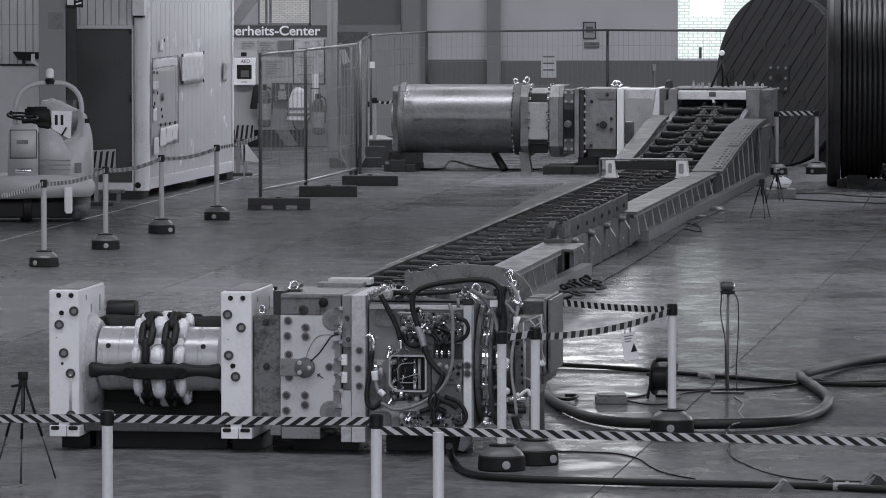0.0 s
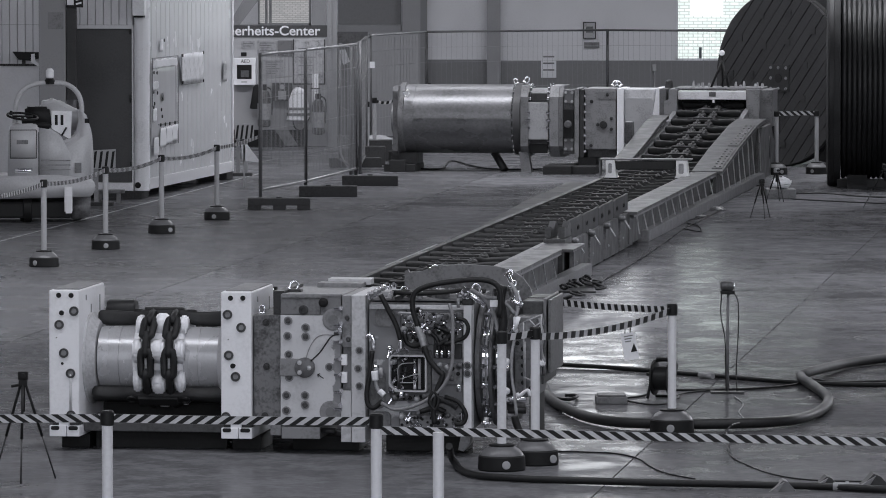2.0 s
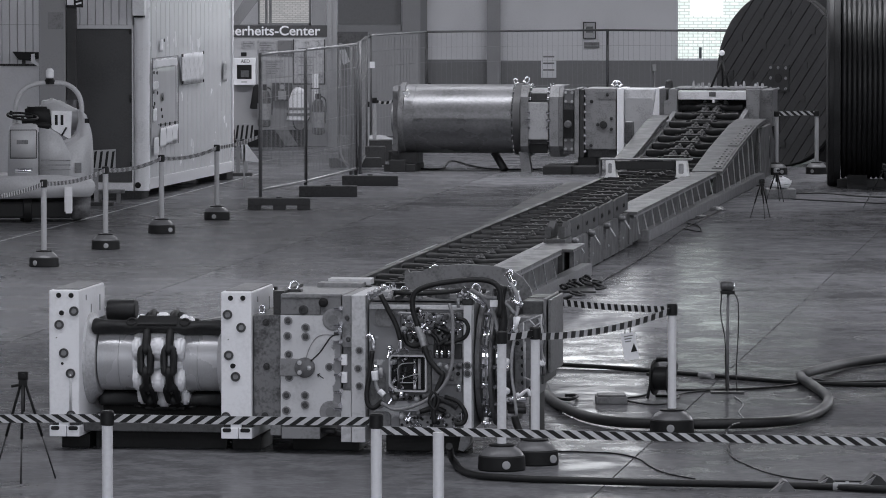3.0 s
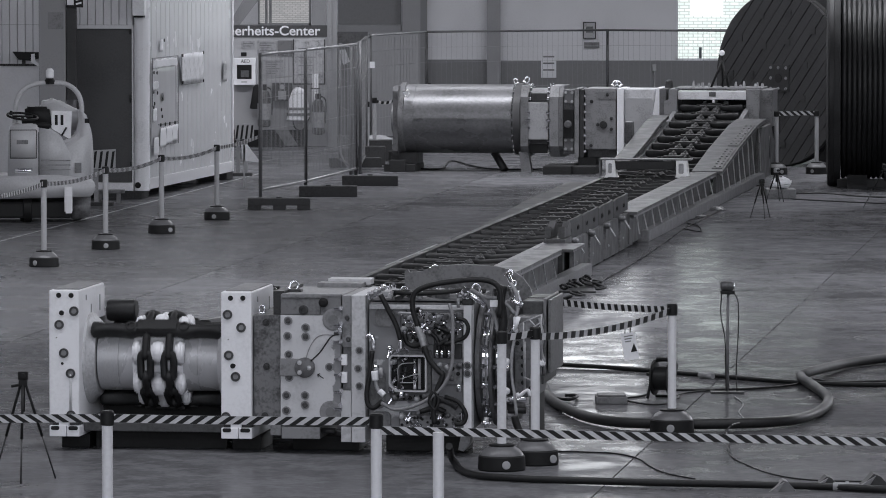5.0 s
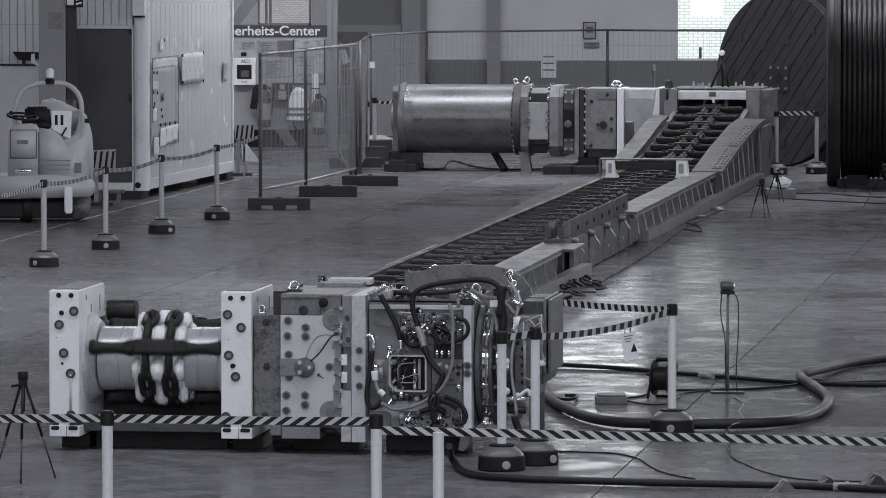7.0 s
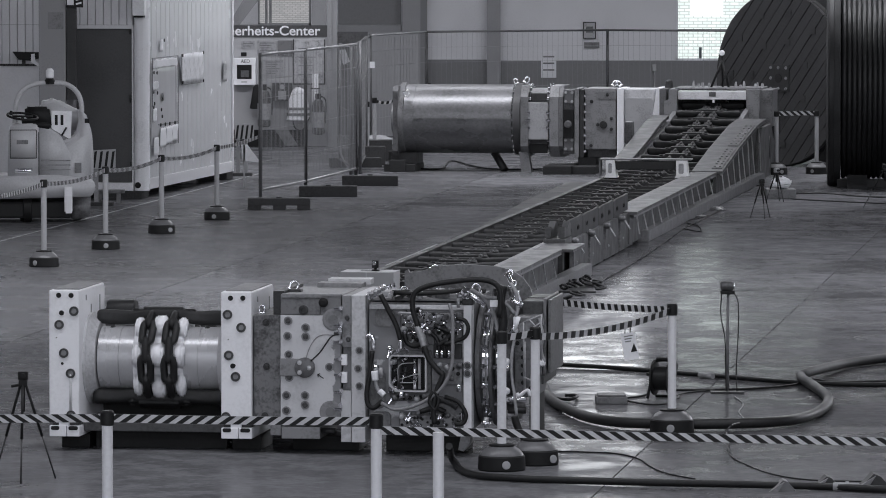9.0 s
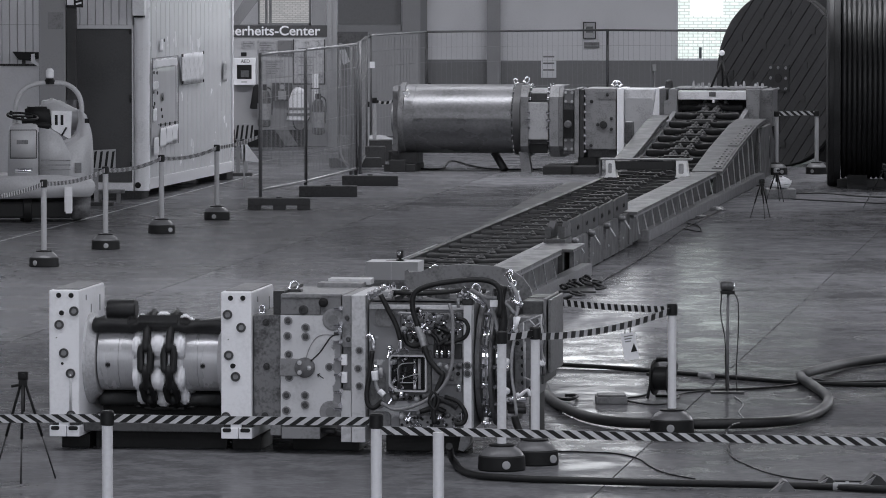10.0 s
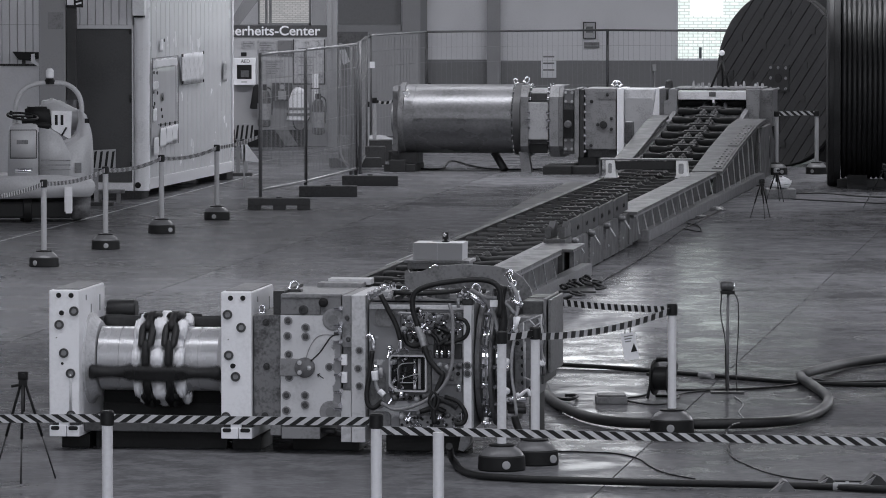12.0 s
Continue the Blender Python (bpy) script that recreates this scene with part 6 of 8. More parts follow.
def container():
    ang = -math.degrees(math.atan2(0.988, 5.791))
    t = thing("container_office", pose(CORNER[0], CORNER[1], 0, 0, 0, ang), "pale ribbed site container with a dark door and taped notices", "container")
    H, L = 3.3, 0.3 + 5.875
    # long side faces +x, the door side faces -y
    s = part("side_panel", ribbed(0.05, L - 0.05, 0.28, H, 0.3, 0.008), M_PANELSIDE, t, "pale ribbed sheet wall")
    s.matrix_basis = pose(0, 0, 0, 0, 0, 90)
    part("bottom_rail", B(-0.08, 0.012, 0.04, L, 0.12, 0.28, 0.006), M_PANEL, t)
    part("corner_post", prism(bmesh.new(), rounded(-0.13, 0.088, -0.02, 0.2, 0.09, 6), "z", 0.12, H), M_POSTGREY, t, "rounded grey corner post")
    part("corner_post", B(-0.08, 0.02, L, L + 0.1, 0.12, H, 0.01), M_POSTGREY, t)
    # door side
    d0, d1 = -0.97, -0.15
    part("door_jamb", B(d1, -0.131, 0.0, 0.08, 0.12, 2.435, 0.004), M_PANEL, t)
    part("door_jamb", B(d0 - 0.05, d0, 0.0, 0.08, 0.12, 2.435, 0.004), M_STRUCT, t)
    part("lintel", B(d0 - 0.1, -0.131, -0.02, 0.08, 2.437, 2.49, 0.004), M_PANEL, t)
    door = part("door", B(d0 + 0.005, d1 - 0.005, 0.03, 0.075, 0.24, 2.432, 0.004), M_DOOR, t, "closed dark door")
    for zz in (0.42, 1.38, 2.36):
        part("hinge", rod(bmesh.new(), (d1 - 0.02, 0.015, zz), (d1 - 0.02, 0.015, zz + 0.12), 0.018, 8), M_DARKSTEEL, door)
    part("door_sill", B(d0 - 0.1, -0.131, -0.03, 0.08, 0.12, 0.235, 0.004), M_POSTGREY, t)
    f = part("front_panel", ribbed(-3.2, -0.14, 2.495, H, 0.115, 0.035), M_PANEL, t, "ribbed sheet over the door")
    f = part("front_panel", ribbed(-3.2, d0 - 0.3, 1.93, 2.49, 0.115, 0.035), M_PANEL, t, "ribbed sheet beside the door")
    part("white_board", B(-3.2, d0 - 0.3, -0.015, 0.05, 0.2, 1.90, 0.004), M_PANEL, t)
    part("board_rail", B(-3.2, d0 - 0.05, -0.04, 0.02, 1.90, 1.93), M_DARKSTEEL, t)
    part("core", B(-3.2, -0.081, 0.085, L + 0.05, 0.13, H - 0.01), M_STRUCT, t)
    part("rain_pipe", prism(bmesh.new(), [(-0.1, 2.63), (0.07, 2.63), (0.07, H), (-0.1, H)], "y", -0.16, -0.022), M_POSTGREY, t)
    part("pipe_mouth", B(-0.085, 0.055, -0.15, -0.03, 2.60, 2.628), M_BLACK, t)
    part("drain_plug", lathe(bmesh.new(), [(0.045, -0.014), (0.045, -0.02), (0.03, -0.022)], "y", 14, (-0.06, 0, 0.2)), M_BLACK, t)
    for x, y in ((-0.2, 0.1), (-0.2, L - 0.2), (-2.8, 0.2)):
        part("foot_block", B(x - 0.3, x + 0.19, y - 0.1, y + 0.35, 0.0, 0.118, 0.01), M_FOOT, t)
    # a clear document sleeve, notes and notices taped on the long side: (along, width, low, high, crumple)
    for a, w, z0, z1, amp, m, lab in ((0.44, 1.71, 0.72, 2.0, 0.004, M_CLEAR, "large clear document sleeve"), (2.42, 1.51, 1.575, 2.02, 0.022, M_SLEEVE, "crumpled shiny plastic sleeve"),
                                      (5.44, 0.28, 1.53, 1.84, 0.004, M_PRINT2, "small printed notice"), (1.06, 0.2, 2.09, 2.26, 0.004, M_PAPER, "small white tag")):
        sheet_on(t, 0.026, a, w, z0, z1, amp, m, lab)
    for a, w, z0, z1 in ((0.62, 1.5, 1.86, 1.98), (0.5, 0.3, 1.85, 1.97), (0.5, 0.34, 1.55, 1.67), (0.5, 0.22, 1.08, 1.28), (0.55, 0.3, 0.60, 0.86), (0.95, 0.4, 0.70, 0.98), (1.35, 0.42, 0.74, 0.99), (1.76, 0.36, 0.77, 1.0)):
        sheet_on(t, 0.046, a, w, z0, z1, 0.008, M_PAPER, "curled white note")
    for p, q in (((0.43, 2.005), (2.16, 2.005)), ((2.155, 2.0), (2.15, 0.72)), ((0.44, 2.0), (0.44, 1.3)), ((0.86, 1.035), (2.13, 1.035)), ((2.41, 2.02), (2.41, 1.57)), ((2.41, 1.565), (3.93, 1.57))):
        part("tape_edge", rod(bmesh.new(), (0.05, *p), (0.05, *q), 0.007, 5), M_GREYDARK, t)
    me = disc_mesh("magnet", 0.026, 0.012, M_BLACK, "y", 10)
    for a, zz in ((0.52, 1.80), (0.72, 1.79), (0.5, 1.52), (0.74, 1.5), (0.55, 1.35), (0.5, 1.3), (2.44, 2.0), (3.88, 2.01), (2.44, 1.6), (3.88, 1.59), (0.95, 1.03), (1.25, 1.03), (1.55, 1.03), (1.9, 1.03), (1.2, 2.25), (1.08, 1.4), (1.0, 1.25), (1.05, 1.15)):
        ob = new("magnet", me)
        ob.parent, ob.matrix_basis = t, pose(0.055, a, zz, 0, 0, 90)
    part("round_sticker", lathe(bmesh.new(), [(0.07, 0.05), (0.07, 0.053)], "x", 16, (0, 1.12, 1.42)), M_MIDPAINT, t, "dark round sticker")


container()

t = thing("step_stool", pose(-4.66, 75.6, 0), "low grey step before the container door", "step")
part("tread", B(-0.28, 0.17, -0.15, 0.15, 0.15, 0.19, 0.006), M_MIDPAINT, t)
for xx in (-0.2, 0.06):
    part("leg", B(xx, xx + 0.05, -0.12, 0.12, 0.0, 0.149, 0.004), M_MIDPAINT, t)
part("stretcher", B(-0.149, 0.059, -0.02, 0.02, 0.05, 0.08), M_DARKSTEEL, t)

t = thing("steel_column", pose(-5.53, 76.0, 0), "grey steel column with a dark channel beside the container", "column")
part("shaft", B(-0.19, 0.19, 0, 0.2, 0, 9.4, 0.008), M_STRUCT, t)
part("channel", B(0.2, 0.34, 0.02, 0.2, 1.45, 2.767, 0.004), M_DARKSTEEL, t)
part("plate", B(-0.06, 0.16, -0.008, -0.001, 2.448, 2.687), M_GREYPAINT, t)
part("sign_box", B(0.2, 0.44, -0.05, 0.0, 2.755, 3.062, 0.004), M_BLACK, t, "dark sign box with pale pictograms")
part("sign_bar", B(0.215, 0.31, -0.054, -0.051, 2.79, 3.0), M_WHITE, t)
for zz in (2.79, 2.85, 2.91):
    part("sign_bar", prism(bmesh.new(), [(0.34, zz), (0.42, zz + 0.02), (0.42, zz + 0.045), (0.34, zz + 0.025)], "y", -0.054, -0.051), M_WHITE, t)
t = thing("wall_lamp", pose(-5.993, 76.95, 0), "dark tilted floodlight on a bracket", "lamp")
part("head", prism(bmesh.new(), [(-0.17, 2.107), (0.2, 2.099), (0.2, 2.01), (0.1, 1.978), (-0.08, 1.994)], "y", -0.1, 0.1), M_BLACK, t)
part("bracket", B(-0.04, 0.0, -0.02, 0.06, 1.92, 2.01), M_DARKSTEEL, t)
# white paint stands in for the reflector's bright reflection
part("reflector", prism(bmesh.new(), [(0.1, 2.075), (0.15, 2.083), (0.16, 1.978), (0.24, 1.913), (0.2, 1.897), (0.1, 1.961)], "y", -0.12, -0.101), M_WHITE, t)


# ---- ride-on floor scrubber ----
def scrubber():
    Y = 71.0
    t = thing("floor_scrubber", pose(-5.271, Y, 0, 0, 0, 6), "pale ride-on floor scrubber with a roll bar and black seat", "cleaning machine")
    x = lambda px: (px - 80) * 0.00748
    z = lambda py: 2.936 - (py) * 0.00748
    def body(name, pts, y0, y1, m, bev, lab=""):
        bm = prism(bmesh.new(), [(x(a), z(b)) for a, b in pts], "y", y0, y1)
        bmesh.ops.bevel(bm, geom=list(bm.edges), offset=bev, segments=3, affect="EDGES")
        for q in bm.faces:
            q.smooth = True
        return part(name, bm, m, t, lab)
    body("rear_body", [(60, 330), (165, 330), (166, 280), (163, 235), (152, 200), (140, 196), (140, 240), (110, 262), (60, 262)], -0.15, 0.9, M_SCRUB, 0.03)
    body("front_cowl", [(14, 312), (68, 312), (68, 222), (60, 217), (20, 219), (15, 235)], -0.45, 0.0, M_SCRUB, 0.02, "front cowl with a service hatch")
    body("middle_body", [(66, 312), (120, 312), (125, 275), (108, 240), (88, 226), (66, 222)], -0.3, 0.4, M_SCRUB, 0.025)
    body("skirt", [(-30, 350), (160, 346), (168, 330), (164, 318), (100, 308), (10, 310), (-30, 316)], -0.5, 0.8, M_SCRUB, 0.018)
    body("squeegee", [(125, 388), (158, 383), (160, 345), (130, 348)], -0.3, 0.3, M_MIDPAINT, 0.02)
    body("hatch", [(18, 277), (62, 278), (64, 228), (18, 228)], -0.462, -0.44, M_SCRUB, 0.008)
    for q in ((17, 63, 229, 227.6), (17, 63, 278.4, 277)):
        part("hatch_gap", B(x(q[0]), x(q[1]), -0.4645, -0.4625, z(q[2]), z(q[3])), M_DARKSTEEL, t)
    for a in (17, 63):
        part("hatch_gap", B(x(a), x(a + 1.4), -0.4645, -0.4625, z(278), z(228)), M_DARKSTEEL, t)
    part("cowl_gap", B(x(67), x(68.5), -0.452, -0.449, z(308), z(232)), M_DARKSTEEL, t)
    part("hatch_number", B(x(29), x(49), -0.467, -0.4625, z(253), z(246)), M_MIDPAINT, t)
    body("badge", [(26, 304), (56, 304), (57, 296), (26, 296)], -0.458, -0.449, M_CHROME, 0.004)
    body("rear_tank", [(70, 225), (150, 235), (148, 200), (125, 190), (105, 178), (88, 178), (72, 186)], 0.2, 0.9, M_SCRUB, 0.05)
    part("control_panel", prism(bmesh.new(), [(x(92), z(228)), (x(126), z(248)), (x(128), z(198)), (x(92), z(197))], "y", -0.03, 0.1), M_WHITE, t, "pale control panel")
    for a in (98, 108):
        part("panel_slot", B(x(a), x(a + 5), -0.034, -0.029, z(222), z(204)), M_BLACK, t)
    part("lever", rod(bmesh.new(), (x(110), -0.06, z(240)), (x(118), -0.1, z(226)), 0.012, 6), M_BLACK, t)
    body("seat", [(46, 190), (88, 190), (93, 226), (70, 228), (46, 212)], -0.1, 0.3, M_BLACK, 0.03, "black seat back")
    body("seat_cushion", [(40, 222), (90, 228), (90, 218), (42, 212)], -0.3, 0.2, M_BLACK, 0.02, "black seat cushion")
    bm = bmesh.new()
    ring = [(x(40) + 0.2 * math.cos(k * math.pi / 8), -0.3 + 0.2 * math.sin(k * math.pi / 8), z(205) + 0.035 * math.sin(k * math.pi / 8) - 0.02 * math.cos(k * math.pi / 8)) for k in range(17)]
    hose(bm, ring, 0.016, 6, 2)
    rod(bm, (x(22), -0.3, z(205)), (x(58), -0.3, z(205)), 0.014, 6)
    rod(bm, (x(40), -0.3, z(205)), (x(42), -0.25, z(222)), 0.02, 8)
    part("steering_wheel", bm, M_BLACK, t, "black steering wheel")
    part("wheel_knob", lathe(bmesh.new(), [(0.02, z(203)), (0.025, z(199)), (0.015, z(195))], "z", 10, (x(20), -0.3, 0)), M_BLACK, t)
    part("roll_bar", hose(bmesh.new(), [(x(28), 0.1, z(222)), (x(29), 0.1, z(190)), (x(38), 0.1, z(165)), (x(60), 0.1, z(151)), (x(90), 0.1, z(148)), (x(118), 0.1, z(150)), (x(138), 0.1, z(165)), (x(146), 0.1, z(190)), (x(142), 0.1, z(225)), (x(133), 0.0, z(245)), (x(112), -0.05, z(254))], 0.034, 10, 5), M_SCRUB, t)
    b = part("beacon", lathe(bmesh.new(), [(0.06, z(148)), (0.06, z(143)), (0.04, z(140)), (0.055, z(138)), (0.055, z(126)), (0.03, z(122))], "z", 16, (x(90), 0.1, 0)), M_SLEEVE, t, "clear warning beacon")
    part("beacon_base", lathe(bmesh.new(), [(0.065, z(150)), (0.07, z(143)), (0.04, z(139))], "z", 14, (x(90), 0.1, 0)), M_BLACK, b)
    for px, yy in ((48, -0.2), (45, 0.5), (-15, 0.2), (140, 0.45)):
        w = part("wheel", lathe(bmesh.new(), [(0.16, -0.06), (0.19, -0.05), (0.19, 0.05), (0.16, 0.06)], "x", 28, (x(px), yy, 0.19)), M_BLACK, t)
        part("hub", lathe(bmesh.new(), [(0.08, 0.06), (0.08, 0.066), (0.04, 0.07)], "x", 16, (x(px), yy, 0.19)), M_GREYDARK, w)
    part("brush_deck", B(x(-30), x(125), -0.35, 0.7, 0.06, 0.28, 0.03), M_BLACK, t)
    part("rag", B(x(112), x(126), -0.53, -0.515, z(372), z(328), 0.006), M_WHITE, t, "white rag")
    part("hanging_rag", B(x(114), x(125), -0.545, -0.53, z(375), z(344), 0.006), M_PAPER, t)
    part("emblem", B(x(132), x(144), -0.162, -0.151, z(306), z(288), 0.004), M_MIDPAINT, t)
    part("vent", B(x(150), x(158), -0.16, -0.15, z(218), z(210)), M_BLACK, t)
    for k in range(3):
        part("rib_line", B(x(72), x(124), -0.312, -0.305, z(284 + 8 * k), z(282 + 8 * k)), M_GREYPAINT, t)


scrubber()


def warning_board(x, y, zc, w, h, tilt, stand, label):
    t = thing("warning_board", pose(x, y, 0), label, "sign", "striped boards")
    bd = part("board", prism(bmesh.new(), [(-w / 2, zc - h / 2 - tilt), (w / 2, zc - h / 2 + tilt), (w / 2, zc + h / 2 + tilt), (-w / 2, zc + h / 2 - tilt)], "y", 0, 0.03), M_BOARD, t)
    n = 4
    for k in range(n):
        a = -w / 2 + w * (k + 0.1) / n
        part("stripe", prism(bmesh.new(), [(a, zc - h / 2 - tilt + 0.01), (a + w * 0.11, zc - h / 2 - tilt + 0.02), (a + w * 0.2, zc + h / 2 - tilt - 0.005), (a + w * 0.09, zc + h / 2 - tilt - 0.015)], "y", -0.004, -0.001), M_BLACK, bd)
    for p in stand:
        part("leg", B(p - 0.03, p + 0.03, 0.03, 0.09, 0, zc + 0.1, 0.004), M_STRUCT, t)
    part("foot", B(stand[0] - 0.1, stand[-1] + 0.1, -0.1, 0.2, 0, 0.05, 0.01), M_FOOT, t)


warning_board(-4.745, 75.0, 0.651, 0.33, 0.26, 0.01, (-0.11, 0.03), "striped warning board on grey legs beside the scrubber")
warning_board(-3.109, 84.0, 0.695, 0.3, 0.24, 0.012, (-0.1, 0.02), "striped warning board beside the container")
t = thing("folding_sign", pose(-2.843, 80.0, 0), "folded pale plastic sign hanging on the fence", "sign")
part("panel", prism(bmesh.new(), [(-0.169, 0.653), (-0.076, 0.653), (0.127, 0.383), (-0.143, 0.409)], "y", 0, 0.015), M_SLEEVE, t)
part("leg", B(-0.135, -0.11, 0, 0.02, 0, 0.645), M_SILVER, t)


# ---- safety point ----
def safety_point():
    Y = 95.0
    t = thing("safety_board", pose(0, Y, 0), "pale safety notice board with a dark header sign", "notice board")
    a, b = -4.6, -2.044
    part("panel", B(a, b, 0, 0.06, 0.305, 1.935, 0.004), M_BOARD, t)
    part("header", B(a, b, -0.01, 0.07, 1.945, 2.154, 0.003), M_HEAD, t, "dark header sign")
    part("plinth", B(a, b - 0.02, 0.02, 0.3, 0.0, 0.315, 0.004), M_BLACK, t)
    part("plinth_stripe", prism(bmesh.new(), [(-2.975, 0.305), (-2.745, 0.305), (-2.565, 0.024), (-2.795, 0.024)], "y", 0.014, 0.019), M_GREYPAINT, t)
    part("plinth_end", B(-2.394, b, 0.0, 0.019, 0.01, 0.305), M_STRUCT, t)
    cu = bpy.data.curves.new("header_text", "FONT")
    cu.body, cu.size, cu.align_x, cu.align_y, cu.extrude = "Sicherheits-Center", 0.235, "RIGHT", "CENTER", 0.002
    cu.offset = 0.004
    tx = new("header_text", cu)
    dg = bpy.context.evaluated_depsgraph_get()
    me = bpy.data.meshes.new_from_object(tx.evaluated_get(dg))
    bpy.data.objects.remove(tx)
    me.materials.clear()
    me.materials.append(M_WHITE)
    ob = new("header_text", me)
    ob.parent, ob.matrix_basis = t, pose(-2.174, -0.014, 2.05, 90, 0, 0)
    w = max(v.co.x for v in me.vertices) - min(v.co.x for v in me.vertices)
    s = 1.503 / (w * 14.15 / 18)
    for v in me.vertices:
        v.co.x *= s
    # posters: flat sheets with bars for their writing
    def sheet(x0, y0, x1, y1, m, bars=0, lab="", bm_m=None):
        p = part("poster", B(x0, x1, -0.012, -0.001, y1, y0), m, t, lab)
        for k in range(bars):
            zz = y0 - (y0 - y1) * (k + 1) / (bars + 1)
            part("print", B(x0 + (x1 - x0) * 0.14, x1 - (x1 - x0) * (0.14 + 0.12 * (k % 3)), -0.015, -0.0125, zz - 0.006, zz + 0.006), bm_m or M_MIDPAINT, p)
    for q, m, k, lab in (((-3.286, 1.885, -2.945, 1.625), M_PRINT, 5, "printed notice"), ((-2.925, 1.885, -2.665, 1.605), M_MIDPAINT, 0, "grey notice"),
                         ((-3.186, 1.545, -2.825, 1.265), M_PRINT, 6, "printed table"), ((-2.635, 1.895, -2.104, 1.135), M_PRINT2, 4, "framed site plan"), ((-3.566, 1.875, -3.326, 1.745), M_PRINT, 2, "small notice")):
        sheet(*q, m, k, lab)
    for q in ((-2.655, -2.635), (-2.104, -2.084)):
        part("plan_frame", B(q[0], q[1], -0.02, -0.001, 1.115, 1.905), M_DARKSTEEL, t)
    part("plan_frame", B(-2.655, -2.084, -0.02, -0.001, 1.105, 1.125), M_DARKSTEEL, t)

    d = thing("defibrillator_box", pose(-3.509, 94.8, 1.34), "white wall box with a dark window for the defibrillator", "safety box")
    part("case", B(-0.2, 0.2, 0, 0.18, -0.24, 0.24, 0.012), M_WHITE, d)
    part("window", B(-0.13, 0.13, -0.006, 0.0, -0.13, 0.12, 0.004), M_BLACK, d)
    cu = bpy.data.curves.new("case_text", "FONT")
    cu.body, cu.size, cu.align_x, cu.align_y, cu.extrude = "AED", 0.085, "CENTER", "CENTER", 0.001
    tx = new("case_text", cu)
    dg = bpy.context.evaluated_depsgraph_get()
    me = bpy.data.meshes.new_from_object(tx.evaluated_get(dg))
    bpy.data.objects.remove(tx)
    me.materials.clear()
    me.materials.append(M_BLACK)
    ob = new("case_text", me)
    ob.parent, ob.matrix_basis = d, pose(0.02, -0.003, 0.18, 90, 0, 0)
    part("caption_bar", B(-0.05, 0.05, -0.002, 0.0, -0.19, -0.175), M_GREYPAINT, d)
    part("device", B(-0.06, 0.08, -0.012, -0.006, -0.1, 0.02, 0.004), M_GREYDARK, d)
    part("alarm", B(-0.06, 0.04, 0.0, 0.1, 0.27, 0.34, 0.01), M_BLACK, d)

    def extinguisher(px, py, s, lab):
        e = thing("fire_extinguisher", pose(-3.179 + (px - 466) * 0.00998, 94.75, 0.712 - (py - 190) * 0.00998), lab, "extinguisher")
        part("cylinder", lathe(bmesh.new(), [(0.05 * s, -0.26 * s), (0.085 * s, -0.24 * s), (0.085 * s, 0.12 * s), (0.06 * s, 0.2 * s), (0.03 * s, 0.23 * s)], "z", 20), M_DARKRED, e)
        part("label", lathe(bmesh.new(), [(0.087 * s, -0.16 * s), (0.087 * s, 0.05 * s)], "z", 20), M_PRINT, e)
        part("valve", B(-0.04 * s, 0.04 * s, -0.03, 0.03, 0.23 * s, 0.3 * s, 0.01), M_BLACK, e)
        part("hose", hose(bmesh.new(), [(0.03, 0, 0.27 * s), (0.1 * s, -0.02, 0.2 * s), (0.1 * s, -0.04, -0.1 * s)], 0.014, 6), M_BLACK, e)
        part("wall_hook", B(-0.03, 0.03, 0.06 * s, 0.26, 0.1 * s, 0.16 * s), M_DARKSTEEL, e)
    extinguisher(468, 190, 1.35, "dark fire extinguisher with a pale label on the board")
    extinguisher(564, 205, 1.3, "dark fire extinguisher with printed label below the plan")

    v = thing("safety_vest", pose(-2.557, 94.8, 0.732), "pale reflective vest hanging on the board", "vest")
    bm = lathe(bmesh.new(), [(0.04, 0.33), (0.12, 0.27), (0.17, 0.1), (0.19, -0.15), (0.2, -0.24), (0.15, -0.26)], "z", 18)
    for q in bm.verts:
        q.co.y = q.co.y * 0.4
        q.co.x += 0.012 * math.sin(q.co.z * 30)
    part("cloth", bm, M_PAPER, v)
    for zz in (-0.05, -0.15):
        bm = lathe(bmesh.new(), [(0.205, zz - 0.02), (0.205, zz + 0.025)], "z", 18)
        for q in bm.verts:
            q.co.y *= 0.42
        part("band", bm, M_MIDPAINT, v)
    part("bag_strap", hose(bmesh.new(), [(-0.1, -0.02, -0.2), (-0.06, -0.05, -0.38), (0.08, -0.05, -0.42), (0.2, -0.02, -0.2)], 0.012, 6), M_BLACK, v)
    part("hook", rod(bmesh.new(), (0, 0.0, 0.32), (0, 0.22, 0.34), 0.012, 6), M_DARKSTEEL, v)
    j = thing("dark_jacket", pose(-3.286, 94.8, 0.891), "dark cloth hanging from a hook", "jacket")
    bm = lathe(bmesh.new(), [(0.03, 0.22), (0.07, 0.16), (0.11, -0.1), (0.13, -0.2), (0.09, -0.21)], "z", 14)
    for q in bm.verts:
        q.co.y *= 0.4
    part("cloth", bm, M_BLACK, j)
    part("hook", rod(bmesh.new(), (0, 0.0, 0.2), (0, 0.22, 0.22), 0.012, 6), M_DARKSTEEL, j)
    f = thing("first_aid_box", pose(-2.839, 94.8, 0.981), "grey first aid box with pale pictograms", "safety box")
    part("case", B(-0.18, 0.18, 0, 0.18, -0.16, 0.16, 0.01), M_HEAD, f)
    part("pictogram", B(-0.07, 0.07, -0.004, 0, -0.13, 0.02), M_PRINT, f)
